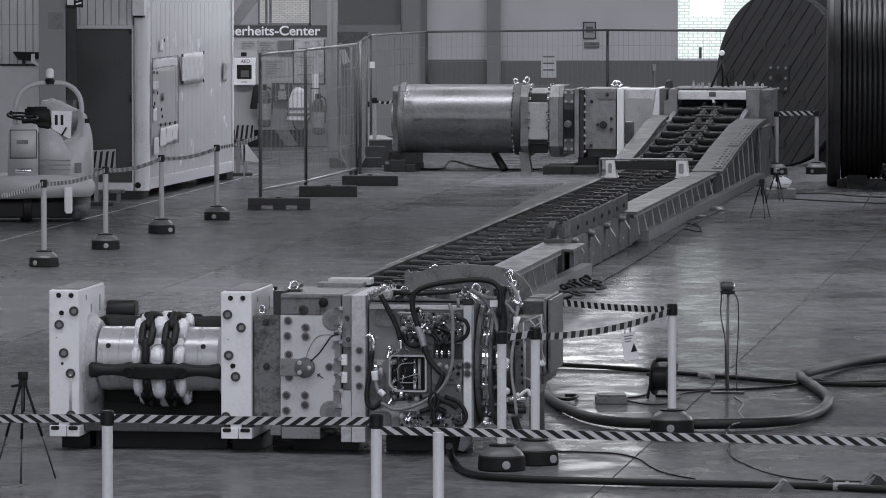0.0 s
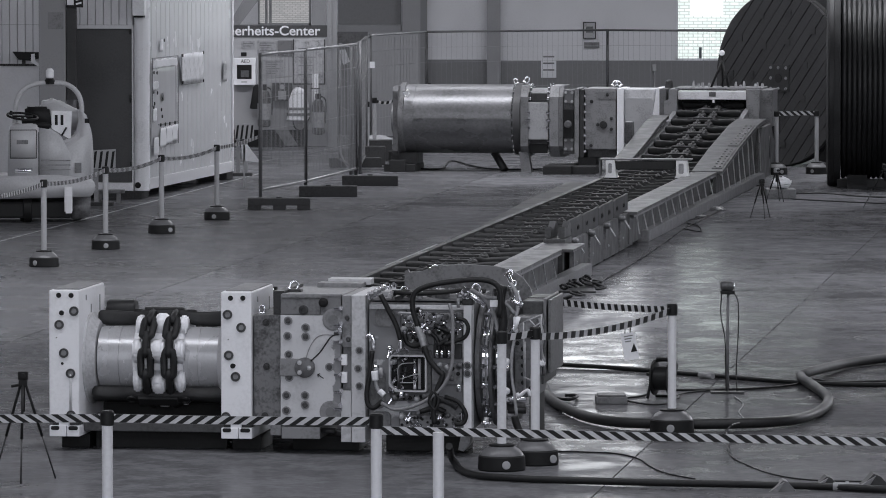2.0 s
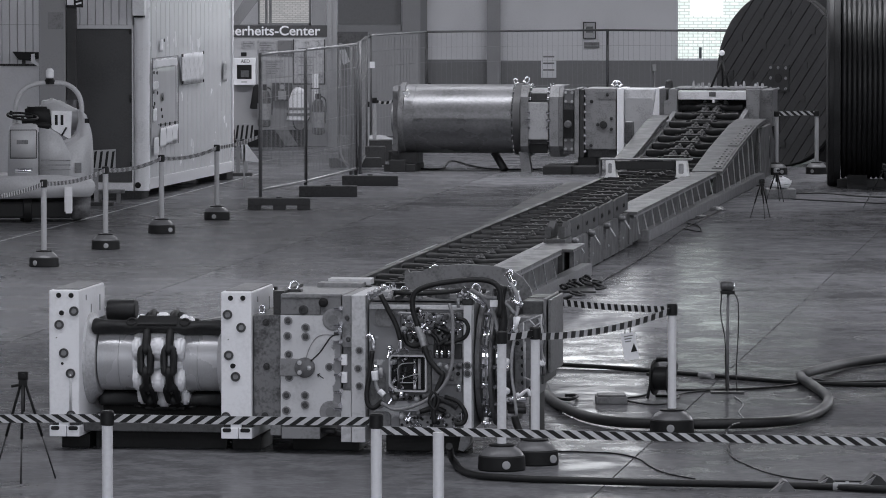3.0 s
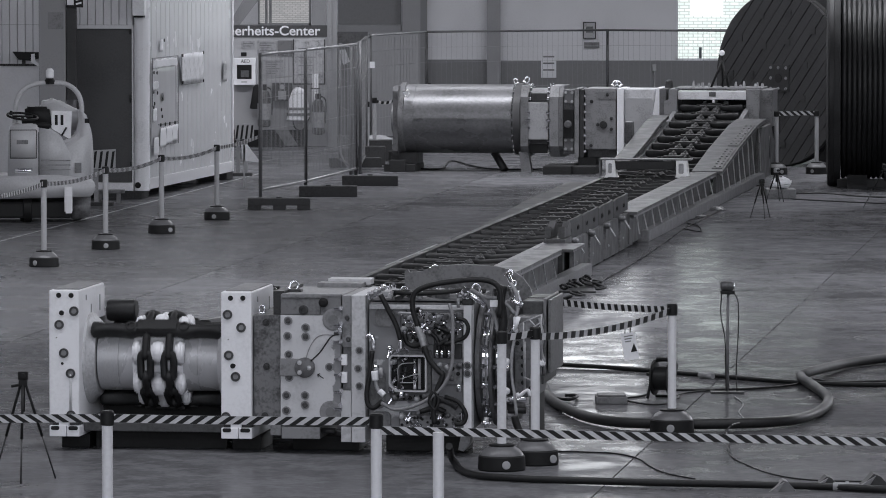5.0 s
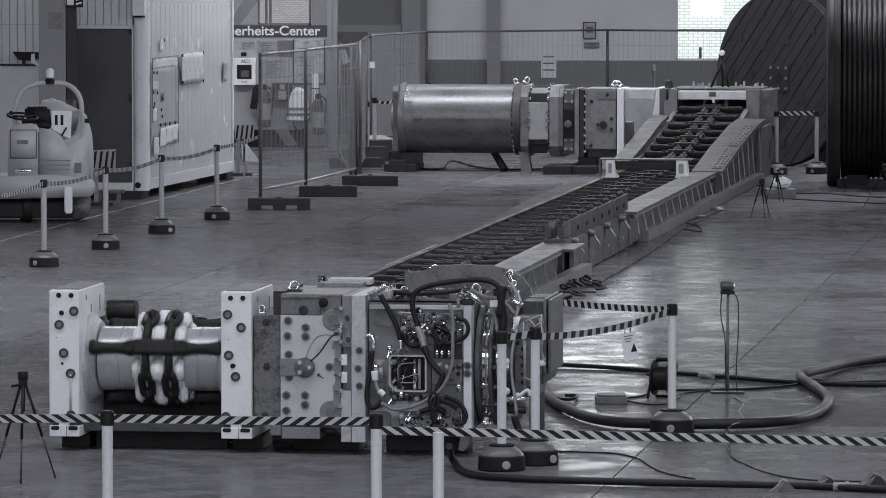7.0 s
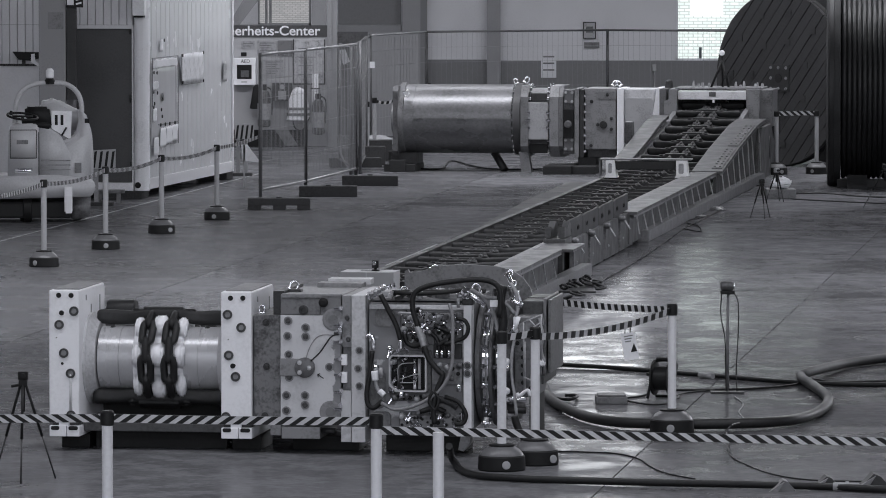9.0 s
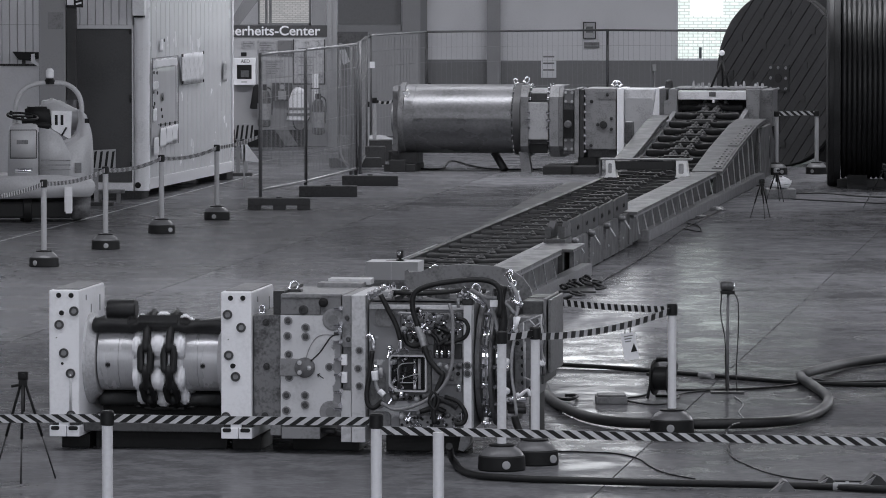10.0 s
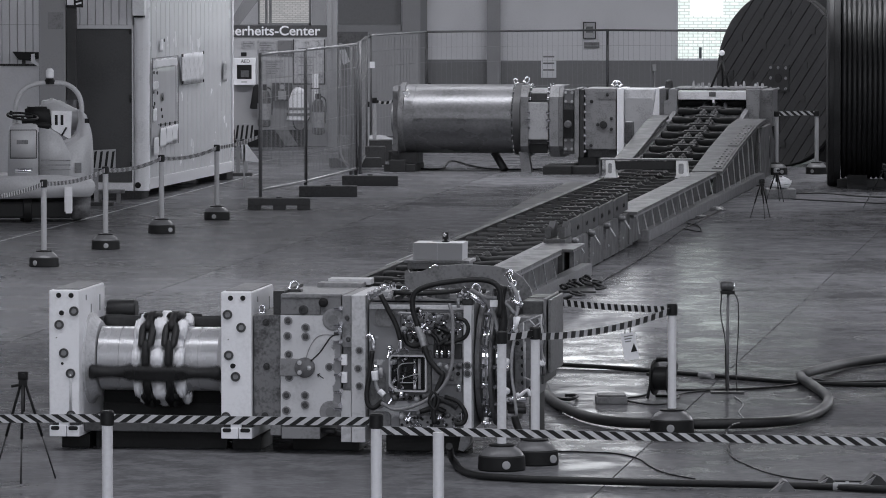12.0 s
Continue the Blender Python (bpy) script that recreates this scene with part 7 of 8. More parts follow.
    part("pictogram", lathe(bmesh.new(), [(0.045, 0), (0.045, -0.004)], "y", 16, (0, 0, 0.09)), M_PRINT, f)
    s = thing("sleeve_rack", pose(-2.259, 94.8, 1.061), "clear leaflet tube on the board", "rack")
    part("tube", B(-0.05, 0.06, 0, 0.18, -0.26, 0.24, 0.01), M_SLEEVE, s)
    part("clip", B(-0.08, 0.09, -0.01, 0.19, -0.03, -0.01), M_DARKSTEEL, s)
    c = thing("board_column", pose(-1.964, 95.0, 0), "grey steel column beside the safety board", "column")
    part("shaft", B(-0.085, 0.0, -0.02, 0.3, 0.0, 9.4, 0.004), M_STRUCT, c)
    part("shaft_flange", B(0.001, 0.09, 0.02, 0.28, 0.0, 9.4, 0.004), M_STRUCT2, c)
    br = thing("roof_brace", pose(0, 98.0, 0), "diagonal grey steel brace before the window", "brace")
    part("brace", prism(bmesh.new(), [(-3.927, 2.089), (-3.71, 2.11), (-3.245, 2.717), (-3.555, 2.717)], "y", 0, 0.15), M_STRUCT, br)
    part("gusset", B(-3.927, -2.935, 0.02, 0.14, 2.027, 2.11), M_STRUCT, br)
    part("post", B(-2.398, -2.129, 0.0, 0.14, 0.0, 9.4), M_STRUCT, br)
    sp = thing("sheet_panel", pose(0, 100.0, 0), "ribbed grey sheet screen behind the fence", "screen")
    p = part("sheet", ribbed(-1.392, -0.453, 0.0, 1.926, 0.055, 0.012), M_STRUCT2, sp)
    part("dark_gap", B(-1.972, -1.403, 0.3, 0.33, 0, 1.936), M_GREYDARK, sp)


safety_point()

# wall notices and socket
for px0, py0, px1, py1, lab, m in ((2.735, 2.037, 2.99, 1.706, "framed pictogram plate on the wall", "f"), (2.757, 1.639, 3.056, 1.529, "small grey plate on the wall", "g"), (1.916, 1.463, 2.215, 0.944, "paper notice on the end wall", "p")):
    t = thing("wall_sign", pose(0, 104.98, 0), lab, "sign")
    if m == "f":
        part("frame", B(px0, px1, -0.03, 0.0, py1, py0, 0.004), M_DARKSTEEL, t)
        part("plate", B(px0 + 0.02, px1 - 0.02, -0.034, -0.031, py1 + 0.02, py0 - 0.02), M_PRINT2, t)
        part("pictogram", B(px0 + 0.06, px1 - 0.06, -0.037, -0.0345, py1 + 0.12, py0 - 0.09), M_MIDPAINT, t)
    else:
        part("plate", B(px0, px1, -0.03, -0.014, py1, py0), M_PAPER if m == "p" else M_MIDPAINT, t)
        if m == "p":
            for k in range(3):
                part("print", B(px0 + 0.04, px1 - 0.04, -0.033, -0.0305, py0 - 0.12 - 0.13 * k, py0 - 0.09 - 0.13 * k), M_GREYPAINT, t)
t = thing("wall_socket", pose(4.13, 104.97, 0), "grey socket box with conduit on the dado", "socket")
part("box", B(-0.04, 0.04, -0.06, 0.0, 1.076, 1.209, 0.006), M_SILVER, t)
part("conduit", rod(bmesh.new(), (0, -0.02, 0.0), (0, -0.02, 1.076), 0.014, 6), M_SILVER, t)


# ---- cable reels ----
def timber_reel():
    # axis leans towards the viewer; the flange of boards faces the hall
    m = pose(5.48, 87.5, 1.43, 0, 0, -47)
    t = thing("cable_reel", m, "big timber cable reel with diagonal boards and a steel hub plate", "cable reel")
    R = 1.42
    n, w = 17, 0.168
    lean = pose(0, 0, 0, 0, 40, 0)
    for k in range(n):
        a = -n * w / 2 + k * w
        b = a + w - 0.012
        c0, c1 = min(abs(a), abs(b)), max(abs(a), abs(b))
        if min(c0, c1) > R - 0.02:
            continue
        pts = []
        for i in range(9):
            u_ = a + (b - a) * i / 8
            pts.append((u_, math.sqrt(max(0.0, R * R - u_ * u_))))
        outline = pts + [(p[0], -p[1]) for p in pts[::-1]]
        clean = [outline[0]]
        for p in outline[1:]:
            if abs(p[0] - clean[-1][0]) + abs(p[1] - clean[-1][1]) > 0.003:
                clean.append(p)
        bm = prism(bmesh.new(), clean, "y", 0.0 + 0.006 * (k % 2), 0.07)
        ob = part("board", bm, M_TIMBER, t)
        ob.matrix_basis = lean
    part("rim", lathe(bmesh.new(), [(R - 0.16, 0.075), (R, 0.08), (R + 0.012, 0.1), (R + 0.012, 0.16), (R - 0.16, 0.165)], "y", 72), M_BLACK, t)
    part("hub_plate", B(-0.23, 0.23, -0.02, -0.002, -0.22, 0.22, 0.006), M_BLACKSTEEL, t, "black square steel hub plate")
    part("axle_hole", lathe(bmesh.new(), [(0.075, -0.021), (0.075, -0.03), (0.06, -0.03)], "y", 20), M_BLACK, t)
    dots(t, "hub_bolt", [(x, -0.022, z) for x in (-0.17, 0, 0.17) for z in (-0.17, 0, 0.17) if x or z], M_GREYPAINT, "-y", 0.018, 0.02)
    rng = random.Random(3)
    for r, k in ((0.62, 7), (1.08, 11)):
        for i in range(k):
            a = 2 * math.pi * (i + 0.4) / k
            part("tie_plate", B(r * math.cos(a) - 0.05, r * math.cos(a) + 0.05, -0.012, -0.002, r * math.sin(a) - 0.05, r * math.sin(a) + 0.05), M_BLACKSTEEL, t)
    part("drum", lathe(bmesh.new(), [(0.8, 0.17), (0.8, 1.25)], "y", 48), M_TIMBER, t)
    part("back_flange", lathe(bmesh.new(), [(R, 1.25), (R, 1.36)], "y", 72), M_TIMBER, t)
    part("chock", B(-0.5, -0.2, 0.2, 0.6, -1.43, -1.3), M_TIMBER, t)


def wound_reel():
    t = thing("cable_reel", pose(5.79, 80.9, 1.5, 0, 0, -4), "tall reel wound full with glossy black cable", "cable reel")
    R = 1.5
    part("flange", lathe(bmesh.new(), [(R - 0.05, 0.0), (R, 0.01), (R, 0.19), (R - 0.05, 0.2)], "x", 80), M_TIMBERDARK, t)
    part("rim_band", lathe(bmesh.new(), [(R + 0.004, 0.03), (R + 0.012, 0.035), (R + 0.012, 0.095), (R + 0.004, 0.1)], "x", 80), M_BLACKSTEEL, t)
    prof, x = [(0.6, 0.201)], 0.21
    while x < 2.2:
        for k in range(7):
            a = math.pi * k / 6
            prof.append((1.36 + 0.035 * math.sin(a), x + 0.037 - 0.037 * math.cos(a)))
        x += 0.076
    prof.append((0.6, x))
    part("winding", lathe(bmesh.new(), prof, "x", 96), M_WINDCABLE, t, "close windings of black cable")
    part("flange", lathe(bmesh.new(), [(R, x + 0.01), (R, x + 0.12)], "x", 80), M_TIMBERDARK, t)
    part("outer_board", lathe(bmesh.new(), [(0.3, -0.012), (R - 0.2, -0.012), (R - 0.18, 0.0)], "x", 60), M_TIMBERDARK, t)
    for y in (-0.35, 0.35):
        part("chock", prism(bmesh.new(), [(y * 1.6, -1.5), (y * 3.2, -1.5), (y * 2.4, -1.3)], "x", 0.3, 0.6), M_TIMBER, t)
    part("bed_timber", B(0.15, 2.2, -0.6, -0.3, -1.5, -1.38, 0.01), M_TIMBERDARK, t)


timber_reel()
wound_reel()


# ---- barrier posts and belts ----


def barrier_post(tube, label, head=True):
    t = thing("stanchion", Matrix(), label, "barrier post", "barrier posts")
    part("base_ring", lathe(bmesh.new(), [(0.165, 0.0), (0.172, 0.01), (0.168, 0.1), (0.16, 0.11)], "z", 32), M_BLACK, t, "black rubber base ring")
    part("base_dome", lathe(bmesh.new(), [(0.158, 0.11), (0.152, 0.122), (0.13, 0.15), (0.09, 0.172)], "z", 32), M_BASECAP, t, "grey domed base")
    part("collar", lathe(bmesh.new(), [(0.092, 0.173), (0.092, 0.185), (0.04, 0.192)], "z", 24), M_BLACK, t)
    part("tube", lathe(bmesh.new(), [(0.033, 0.185), (0.033, 0.925)], "z", 20), tube, t)
    if head:
        part("belt_head", lathe(bmesh.new(), [(0.036, 0.91), (0.042, 0.915), (0.042, 0.99), (0.035, 1.0)], "z", 20), M_BLACK, t, "black belt head")
    part("base_badge", lathe(bmesh.new(), [(0.03, -0.166), (0.03, -0.176), (0.024, -0.178)], "y", 14, (0.04, 0, 0.05)), M_SILVER, t)
    return t


POSTS = [(-4.582, 61.533), (-4.085, 64.886), (-3.583, 68.244), (-3.011, 71.411), (5.251, 84.467), (5.896, 84.66), (0.422, 38.418), (0.669, 38.824), (1.765, 41.24), (-2.015, 32.1), (-0.398, 31.9), (-0.027, 31.5), (-1.161, 91.0), (-0.811, 91.5), (-1.258, 89.0), (-0.262, 99.5)]
bare = barrier_post(M_POST, "white barrier post without its belt head", False)
bare.matrix_basis = pose(POSTS[11][0], POSTS[11][1], 0)
for near, tube, label in ((True, M_POST, "white barrier post on a heavy black-ringed base"), (False, M_POSTDULL, "grey barrier post on a heavy black-ringed base")):
    post = None
    for k, p in enumerate(POSTS):
        if k == 11 or (6 <= k <= 10) != near:
            continue
        m = pose(p[0], p[1], 0, 0, 0, 37 * k % 90 - 45)
        if post is None:
            post = barrier_post(tube, label)
            post.matrix_basis = m
        else:
            copy_thing(post, m)


def belt(a, b, sag, n_stripes, slant, label, width=0.05):
    """A retractable belt between two points, upright, with dark stripes proud of the pale web."""
    a, b = Vector(a), Vector(b)
    t = thing("barrier_belt", Matrix(), label, "belt", "barrier belts")
    d = b - a
    side = Vector((d.y, -d.x, 0)).normalized()
    if side.y > 0:
        side = -side
    at = lambda f: a + d * f - Vector((0, 0, sag * 4 * f * (1 - f)))
    bm = bmesh.new()
    n = 24
    rows = [[at(i / n) + Vector((0, 0, h)) + s * side for s in (0.001, -0.001) for h in (-width / 2, width / 2)] for i in range(n + 1)]
    vs = [[bm.verts.new(p) for p in r] for r in rows]
    for p, q in zip(vs, vs[1:]):
        for i, j in ((0, 1), (1, 3), (3, 2), (2, 0)):
            bm.faces.new((p[i], p[j], q[j], q[i]))
    bm.faces.new([vs[0][i] for i in (0, 2, 3, 1)]), bm.faces.new([vs[-1][i] for i in (0, 1, 3, 2)])
    bmesh.ops.recalc_face_normals(bm, faces=bm.faces)
    part("web", bm, M_BELT, t)
    bm = bmesh.new()
    lean = slant * width / d.length
    for k in range(n_stripes):
        f0, f1 = (k + 0.25) / n_stripes, (k + 0.75) / n_stripes
        q = []
        for f, h in ((f0 - lean, -1), (f1 - lean, -1), (f1 + lean, 1), (f0 + lean, 1)):
            f = min(max(f, 0.0), 1.0)
            q.append(at(f) + Vector((0, 0, h * (width / 2 - 0.0005))) + side * 0.0035)
        if (q[1] - q[0]).length < 1e-4 or (q[2] - q[3]).length < 1e-4:
            continue
        lo = [bm.verts.new(p) for p in q]
        hi = [bm.verts.new(p - side * 0.002) for p in q]
        bm.faces.new(lo), bm.faces.new(hi[::-1])
        for i in range(4):
            bm.faces.new((lo[i], lo[(i + 1) % 4], hi[(i + 1) % 4], hi[i]))
    bmesh.ops.recalc_face_normals(bm, faces=bm.faces)
    tagged(part("stripes", bm, M_BLACK, t), kind="stuff")


Pt = lambda k, h=0.955: (POSTS[k][0], POSTS[k][1], h)
belt((-4.6, 32.3, 0.95), Pt(9), 0.01, 32, -0.75, "striped black and white barrier belt, taut")
belt(Pt(9), Pt(10), 0.006, 19, 0.7, "striped black and white barrier belt, taut")
belt((-0.39, 31.88, 0.901), (4.4, 31.3, 0.846), 0.0, 52, -0.75, "striped black and white barrier belt, slanting down")
belt(Pt(6), Pt(7), 0.004, 3, 0.2, "short striped belt between two near posts")
belt(Pt(7, 0.93), Pt(8, 0.95), 0.05, 17, 0.12, "striped belt sagging between posts with a hanging card")
belt((0.877, 40.6, 1.056), Pt(8, 0.955), 0.012, 17, -0.12, "striped belt from the motor housing to a post")
far_l = [(-5.162, 58.0, 0.959)] + [Pt(k) for k in range(4)] + [(-2.655, 77.0, 0.881)]
for k, (a, b) in enumerate(zip(far_l, far_l[1:])):
    belt(a, b, 0.05 if k < 4 else 0.02, 46 if k < 4 else 26, 0.1, "thin striped belt along the row of posts")
belt(Pt(4, 0.96), Pt(5, 0.96), 0.0, 6, -0.6, "short striped belt before the reels", 0.07)
belt(Pt(12), Pt(13), 0.05, 4, 0.2, "pale belt between two posts behind the fence")

card = thing("hanging_card", pose(1.392, 40.42, 0.838, 0, -10, 0), "white warning card hanging from the belt", "card")
part("sheet", B(-0.055, 0.055, -0.002, 0.0, -0.21, 0.0, 0.0), M_PAPER, card)
part("triangle", prism(bmesh.new(), [(0.0, -0.15), (0.05, -0.15), (0.035, -0.085)], "y", -0.005, -0.0025), M_BLACK, card)
for k in range(3):
    part("print", B(-0.03, 0.035 - 0.01 * k, -0.004, -0.0022, -0.03 - 0.02 * k, -0.022 - 0.02 * k), M_MIDPAINT, card)
for x in (-0.02, 0.02):
    part("tie", rod(bmesh.new(), (x, 0, -0.005), (x + 0.012, 0.004, 0.05), 0.004, 6), M_BLACK, card)


# ---- site fence ----
def fence_panel(a, b, top, pitch, label, z0=0.1):
    a, b = Vector((a[0], a[1], 0)), Vector((b[0], b[1], 0))
    d = (b - a)
    t = thing("site_fence", Matrix(), label, "fence", "site fence panels")
    for p in (a, b):
        part("post", rod(bmesh.new(), p + Vector((0, 0, 0.02)), p + Vector((0, 0, top)), 0.026, 8), M_FENCETUBE, t)
    for h in (z0 + 0.05, top - 0.02):
        part("rail", rod(bmesh.new(), a + Vector((0, 0, h)), b + Vector((0, 0, h)), 0.019, 8), M_GALV if a.y < 82 or 93 < a.y < 96 else M_FENCETUBE, t)
    bm = bmesh.new()
    n = int(d.length / pitch)
    for i in range(1, n):
        p = a + d * (i / n)
        rod(bm, p + Vector((0, 0, z0 + 0.05)), p + Vector((0.01 * math.sin(i), 0, top - 0.02)), 0.0026, 4)
    for h in (0.55, 1.0, 1.45, 1.72):
        rod(bm, a + Vector((0, 0, h)), b + Vector((0, 0, h)), 0.0033, 4)
    tagged(part("wire_mesh", bm, M_GALVWIRE, t), kind="stuff")
    return t


def fence_foot(x, y, turn=0.0, slots=False):
    t = thing("rubber_block", pose(x, y, 0, 0, 0, turn), "dark recycled rubber fence foot", "fence foot", "fence feet")
    if slots:
        part("block", B(-0.43, 0.43, -0.11, 0.11, 0.06, 0.16, 0.008), M_FOOT, t)
        for a, b in ((-0.43, -0.25), (-0.08, 0.09), (0.25, 0.43)):
            part("runner", B(a, b, -0.11, 0.11, 0.0, 0.06, 0.006), M_FOOT, t)
    else:
        part("block", B(-0.42, 0.42, -0.11, 0.11, 0.0, 0.155, 0.01), M_FOOT, t)
    part("socket", lathe(bmesh.new(), [(0.04, 0.15), (0.04, 0.172), (0.024, 0.172)], "z", 14), M_DARKSTEEL, t)


FP = [(-2.602, 76.433), (-2.024, 79.049), (-1.349, 83.137), (-1.42, 86.9), (-1.32, 90.3), (-1.27, 93.6), (-0.30, 97.0), (3.02, 98.6), (6.4, 97.4)]
for k, (a, b) in enumerate(zip(FP, FP[1:])):
    fence_panel(a, b, 2.1 if k < 2 else 2.02, 0.04 if k < 2 else (0.1 if k < 6 else 0.10), "galvanised site fence panel with fine wire mesh on rubber feet")
t = fence_panel((-1.66, 86.6), (-1.44, 84.0), 2.02, 0.12, "folded site fence panel leaning against the next one")
part("bent_rail", hose(bmesh.new(), [(-1.66, 86.55, 0.55), (-1.655, 86.4, 0.3), (-1.6, 85.9, 0.17), (-1.45, 84.2, 0.1)], 0.02, 8), M_FENCETUBE, t)
fence_panel((-1.30, 84.2), (-1.27, 88.6), 2.1, 0.2, "second folded site fence panel standing edge-on")
for (x, y), tn, s in (((-2.262, 73.985), 0, True), ((-1.659, 77.556), 0, False), ((-1.098, 80.776), 0, False), ((-1.42, 87.0), 10, False), ((-1.3, 90.4), 0, False), ((-1.2, 93.7), 0, False), ((-0.3, 97.1), 0, False), ((3.02, 98.7), 0, False)):
    fence_foot(x, y, tn, s)
t = thing("white_tag", pose(-1.524, 82.7, 1.98), "white cloth tag tied to the fence top", "tag")
part("cloth", prism(bmesh.new(), [(-0.07, 0.02), (0.02, 0.03), (0.09, -0.16), (-0.01, -0.21)], "y", -0.01, 0.0), M_PAPER, t)
t = thing("fence_sign", pose(-1.249, 93.5, 1.494), "small white plate on the fence", "sign")
part("plate", B(-0.06, 0.06, -0.03, -0.022, -0.055, 0.055), M_PAPER, t)

# boxes and gear beside the far motor
for x, y, w, d, h, m in ((-1.197, 88.0, 0.5, 0.4, 0.3, M_FOOT), (-1.123, 89.6, 0.55, 0.4, 0.34, M_FOOT), (-0.702, 86.6, 0.35, 0.4, 0.28, M_TIMBER)):
    t = thing("packing_block", pose(x, y, 0), "dark packing block beside the motor", "block", "packing blocks")
    part("block", B(-w / 2, w / 2, -d / 2, d / 2, 0, h, 0.012), m, t)
    part("edge_strap", B(-w / 2 - 0.003, w / 2 + 0.003, -0.03, 0.03, -0.0 + 0.004, h + 0.003), M_DARKSTEEL, t)
t = thing("white_bag", pose(-1.123, 92.3, 0), "crumpled pale sheeting on the floor", "sheeting")
rng = random.Random(11)
bm = bmesh.new()
bmesh.ops.create_icosphere(bm, subdivisions=3, radius=0.3)
for v in bm.verts:
    v.co = Vector((v.co.x * 1.3, v.co.y, max(-0.12, v.co.z * 0.6) + 0.12)) + Vector((rng.uniform(-1, 1), rng.uniform(-1, 1), max(0, rng.uniform(-1, 1)))) * 0.03
part("sheet", bm, M_BOARD, t)
t = thing("pale_crate", pose(0.5, 103.0, 0), "low pale crate stack by the end wall", "crate")
part("crate", B(-0.35, 0.25, -0.2, 0.2, 0.0, 0.2, 0.01), M_PAPER, t)
part("crate_lid", B(-0.37, 0.27, -0.22, 0.22, 0.201, 0.24, 0.006), M_PAPER, t)
for k in range(6):
    part("slot", B(-0.3 + 0.09 * k, -0.26 + 0.09 * k, -0.206, -0.2005, 0.05, 0.16), M_GREYDARK, t)


# ---- hoses and cables on the floor ----
def floor_cable(name, pts, r, label, m=None, seg=8):
    t = thing(name, Matrix(), label, "cable" if name.endswith("cable") else "hose")
    part("run", hose(bmesh.new(), pts, r, seg, 6), m or M_CABLE, t)
    return t


t = floor_cable("supply_hose", ((0.813, 45.822, 0.18), (0.846, 44.262, 0.05), (0.978, 42.852, 0.05), (1.215, 41.85, 0.05), (1.6, 41.5, 0.05), (2.251, 41.5, 0.05), (2.715, 41.78, 0.05), (2.994, 42.551, 0.05), (3.146, 43.677, 0.05), (3.119, 44.808, 0.05), (3.056, 45.649, 0.06), (3.143, 45.931, 0.08), (3.573, 47.255, 0.05), (4.141, 48.067, 0.05)), 0.042, "thick dark supply hose curled over the floor", M_HOSEGREY, 12)
floor_cable("power_cable", ((1.006, 47.377, 0.03), (1.571, 47.073, 0.02), (2.047, 46.594, 0.02), (2.513, 46.124, 0.02), (2.971, 45.664, 0.02), (3.436, 45.437, 0.02), (3.911, 45.381, 0.02)), 0.02, "black power cable across the floor")
floor_cable("power_cable", ((1.882, 44.996, 0.01), (2.262, 44.996, 0.01), (2.601, 45.107, 0.01), (2.955, 45.418, 0.012), (3.179, 45.893, 0.02), (3.363, 45.758, 0.012), (3.953, 45.873, 0.012)), 0.01, "thin black cable across the floor")
floor_cable("long_hose", ((0.044, 38.122, 0.2), (0.074, 38.712, 0.04), (0.184, 37.885, 0.03), (0.461, 37.573, 0.03), (0.855, 37.418, 0.03), (1.442, 37.265, 0.03), (2.027, 37.151, 0.03), (2.606, 37.0, 0.03), (3.17, 36.739, 0.03)), 0.026, "long black hose lying across the floor")
floor_cable("signal_cable", ((0.74, 39.783, 0.005), (1.032, 39.697, 0.005), (1.28, 39.569, 0.005), (1.433, 39.189, 0.005), (1.495, 38.652, 0.005), (1.596, 38.13, 0.005), (1.779, 37.737, 0.005)), 0.006, "thin signal cable winding on the floor")
floor_cable("signal_cable", ((2.17, 40.575, 0.005), (2.12, 39.484, 0.005), (2.197, 38.774, 0.005), (2.357, 38.051, 0.005), (2.612, 37.66, 0.005), (3.08, 37.544, 0.005)), 0.006, "thin signal cable winding on the floor")
floor_cable("signal_cable", ((2.42, 44.401, 0.005), (2.452, 43.714, 0.005), (2.378, 42.947, 0.005), (2.381, 42.207, 0.005), (2.21, 40.849, 0.1), (2.189, 41.259, 0.005), (2.161, 40.575, 0.005)), 0.006, "thin pale signal cable over the hose", M_GREYPAINT)
floor_cable("extension_cable", ((1.475, 44.184, 0.01), (1.671, 44.451, 0.01), (1.722, 44.533, 0.05), (1.758, 44.501, 0.1)), 0.008, "thin extension lead to the cable drum")
floor_cable("extension_cable", ((1.47, 44.025, 0.01), (1.686, 43.606, 0.01), (1.879, 43.814, 0.01), (1.984, 44.613, 0.01), (2.366, 45.162, 0.01), (2.471, 46.243, 0.01)), 0.008, "thin extension lead along the floor")
floor_cable("signal_cable", ((1.603, 57.536, 0.01), (1.823, 59.394, 0.01), (2.101, 61.115, 0.02), (2.571, 64.834, 0.01), (3.103, 69.09, 0.01), (3.417, 71.09, 0.01), (3.812, 73.648, 0.01)), 0.008, "thin cable running beside the conveyor")
floor_cable("signal_cable", ((3.103, 69.09, 0.01), (3.291, 68.449, 0.01), (3.316, 69.745, 0.01), (3.218, 70.817, 0.01), (3.637, 72.489, 0.01)), 0.008, "loop of thin cable beside the conveyor")
floor_cable("signal_cable", ((4.89, 77.847, 0.01), (5.499, 78.344, 0.01), (6.082, 77.357, 0.01), (6.625, 77.034, 0.01)), 0.012, "thin black cable before the reels")
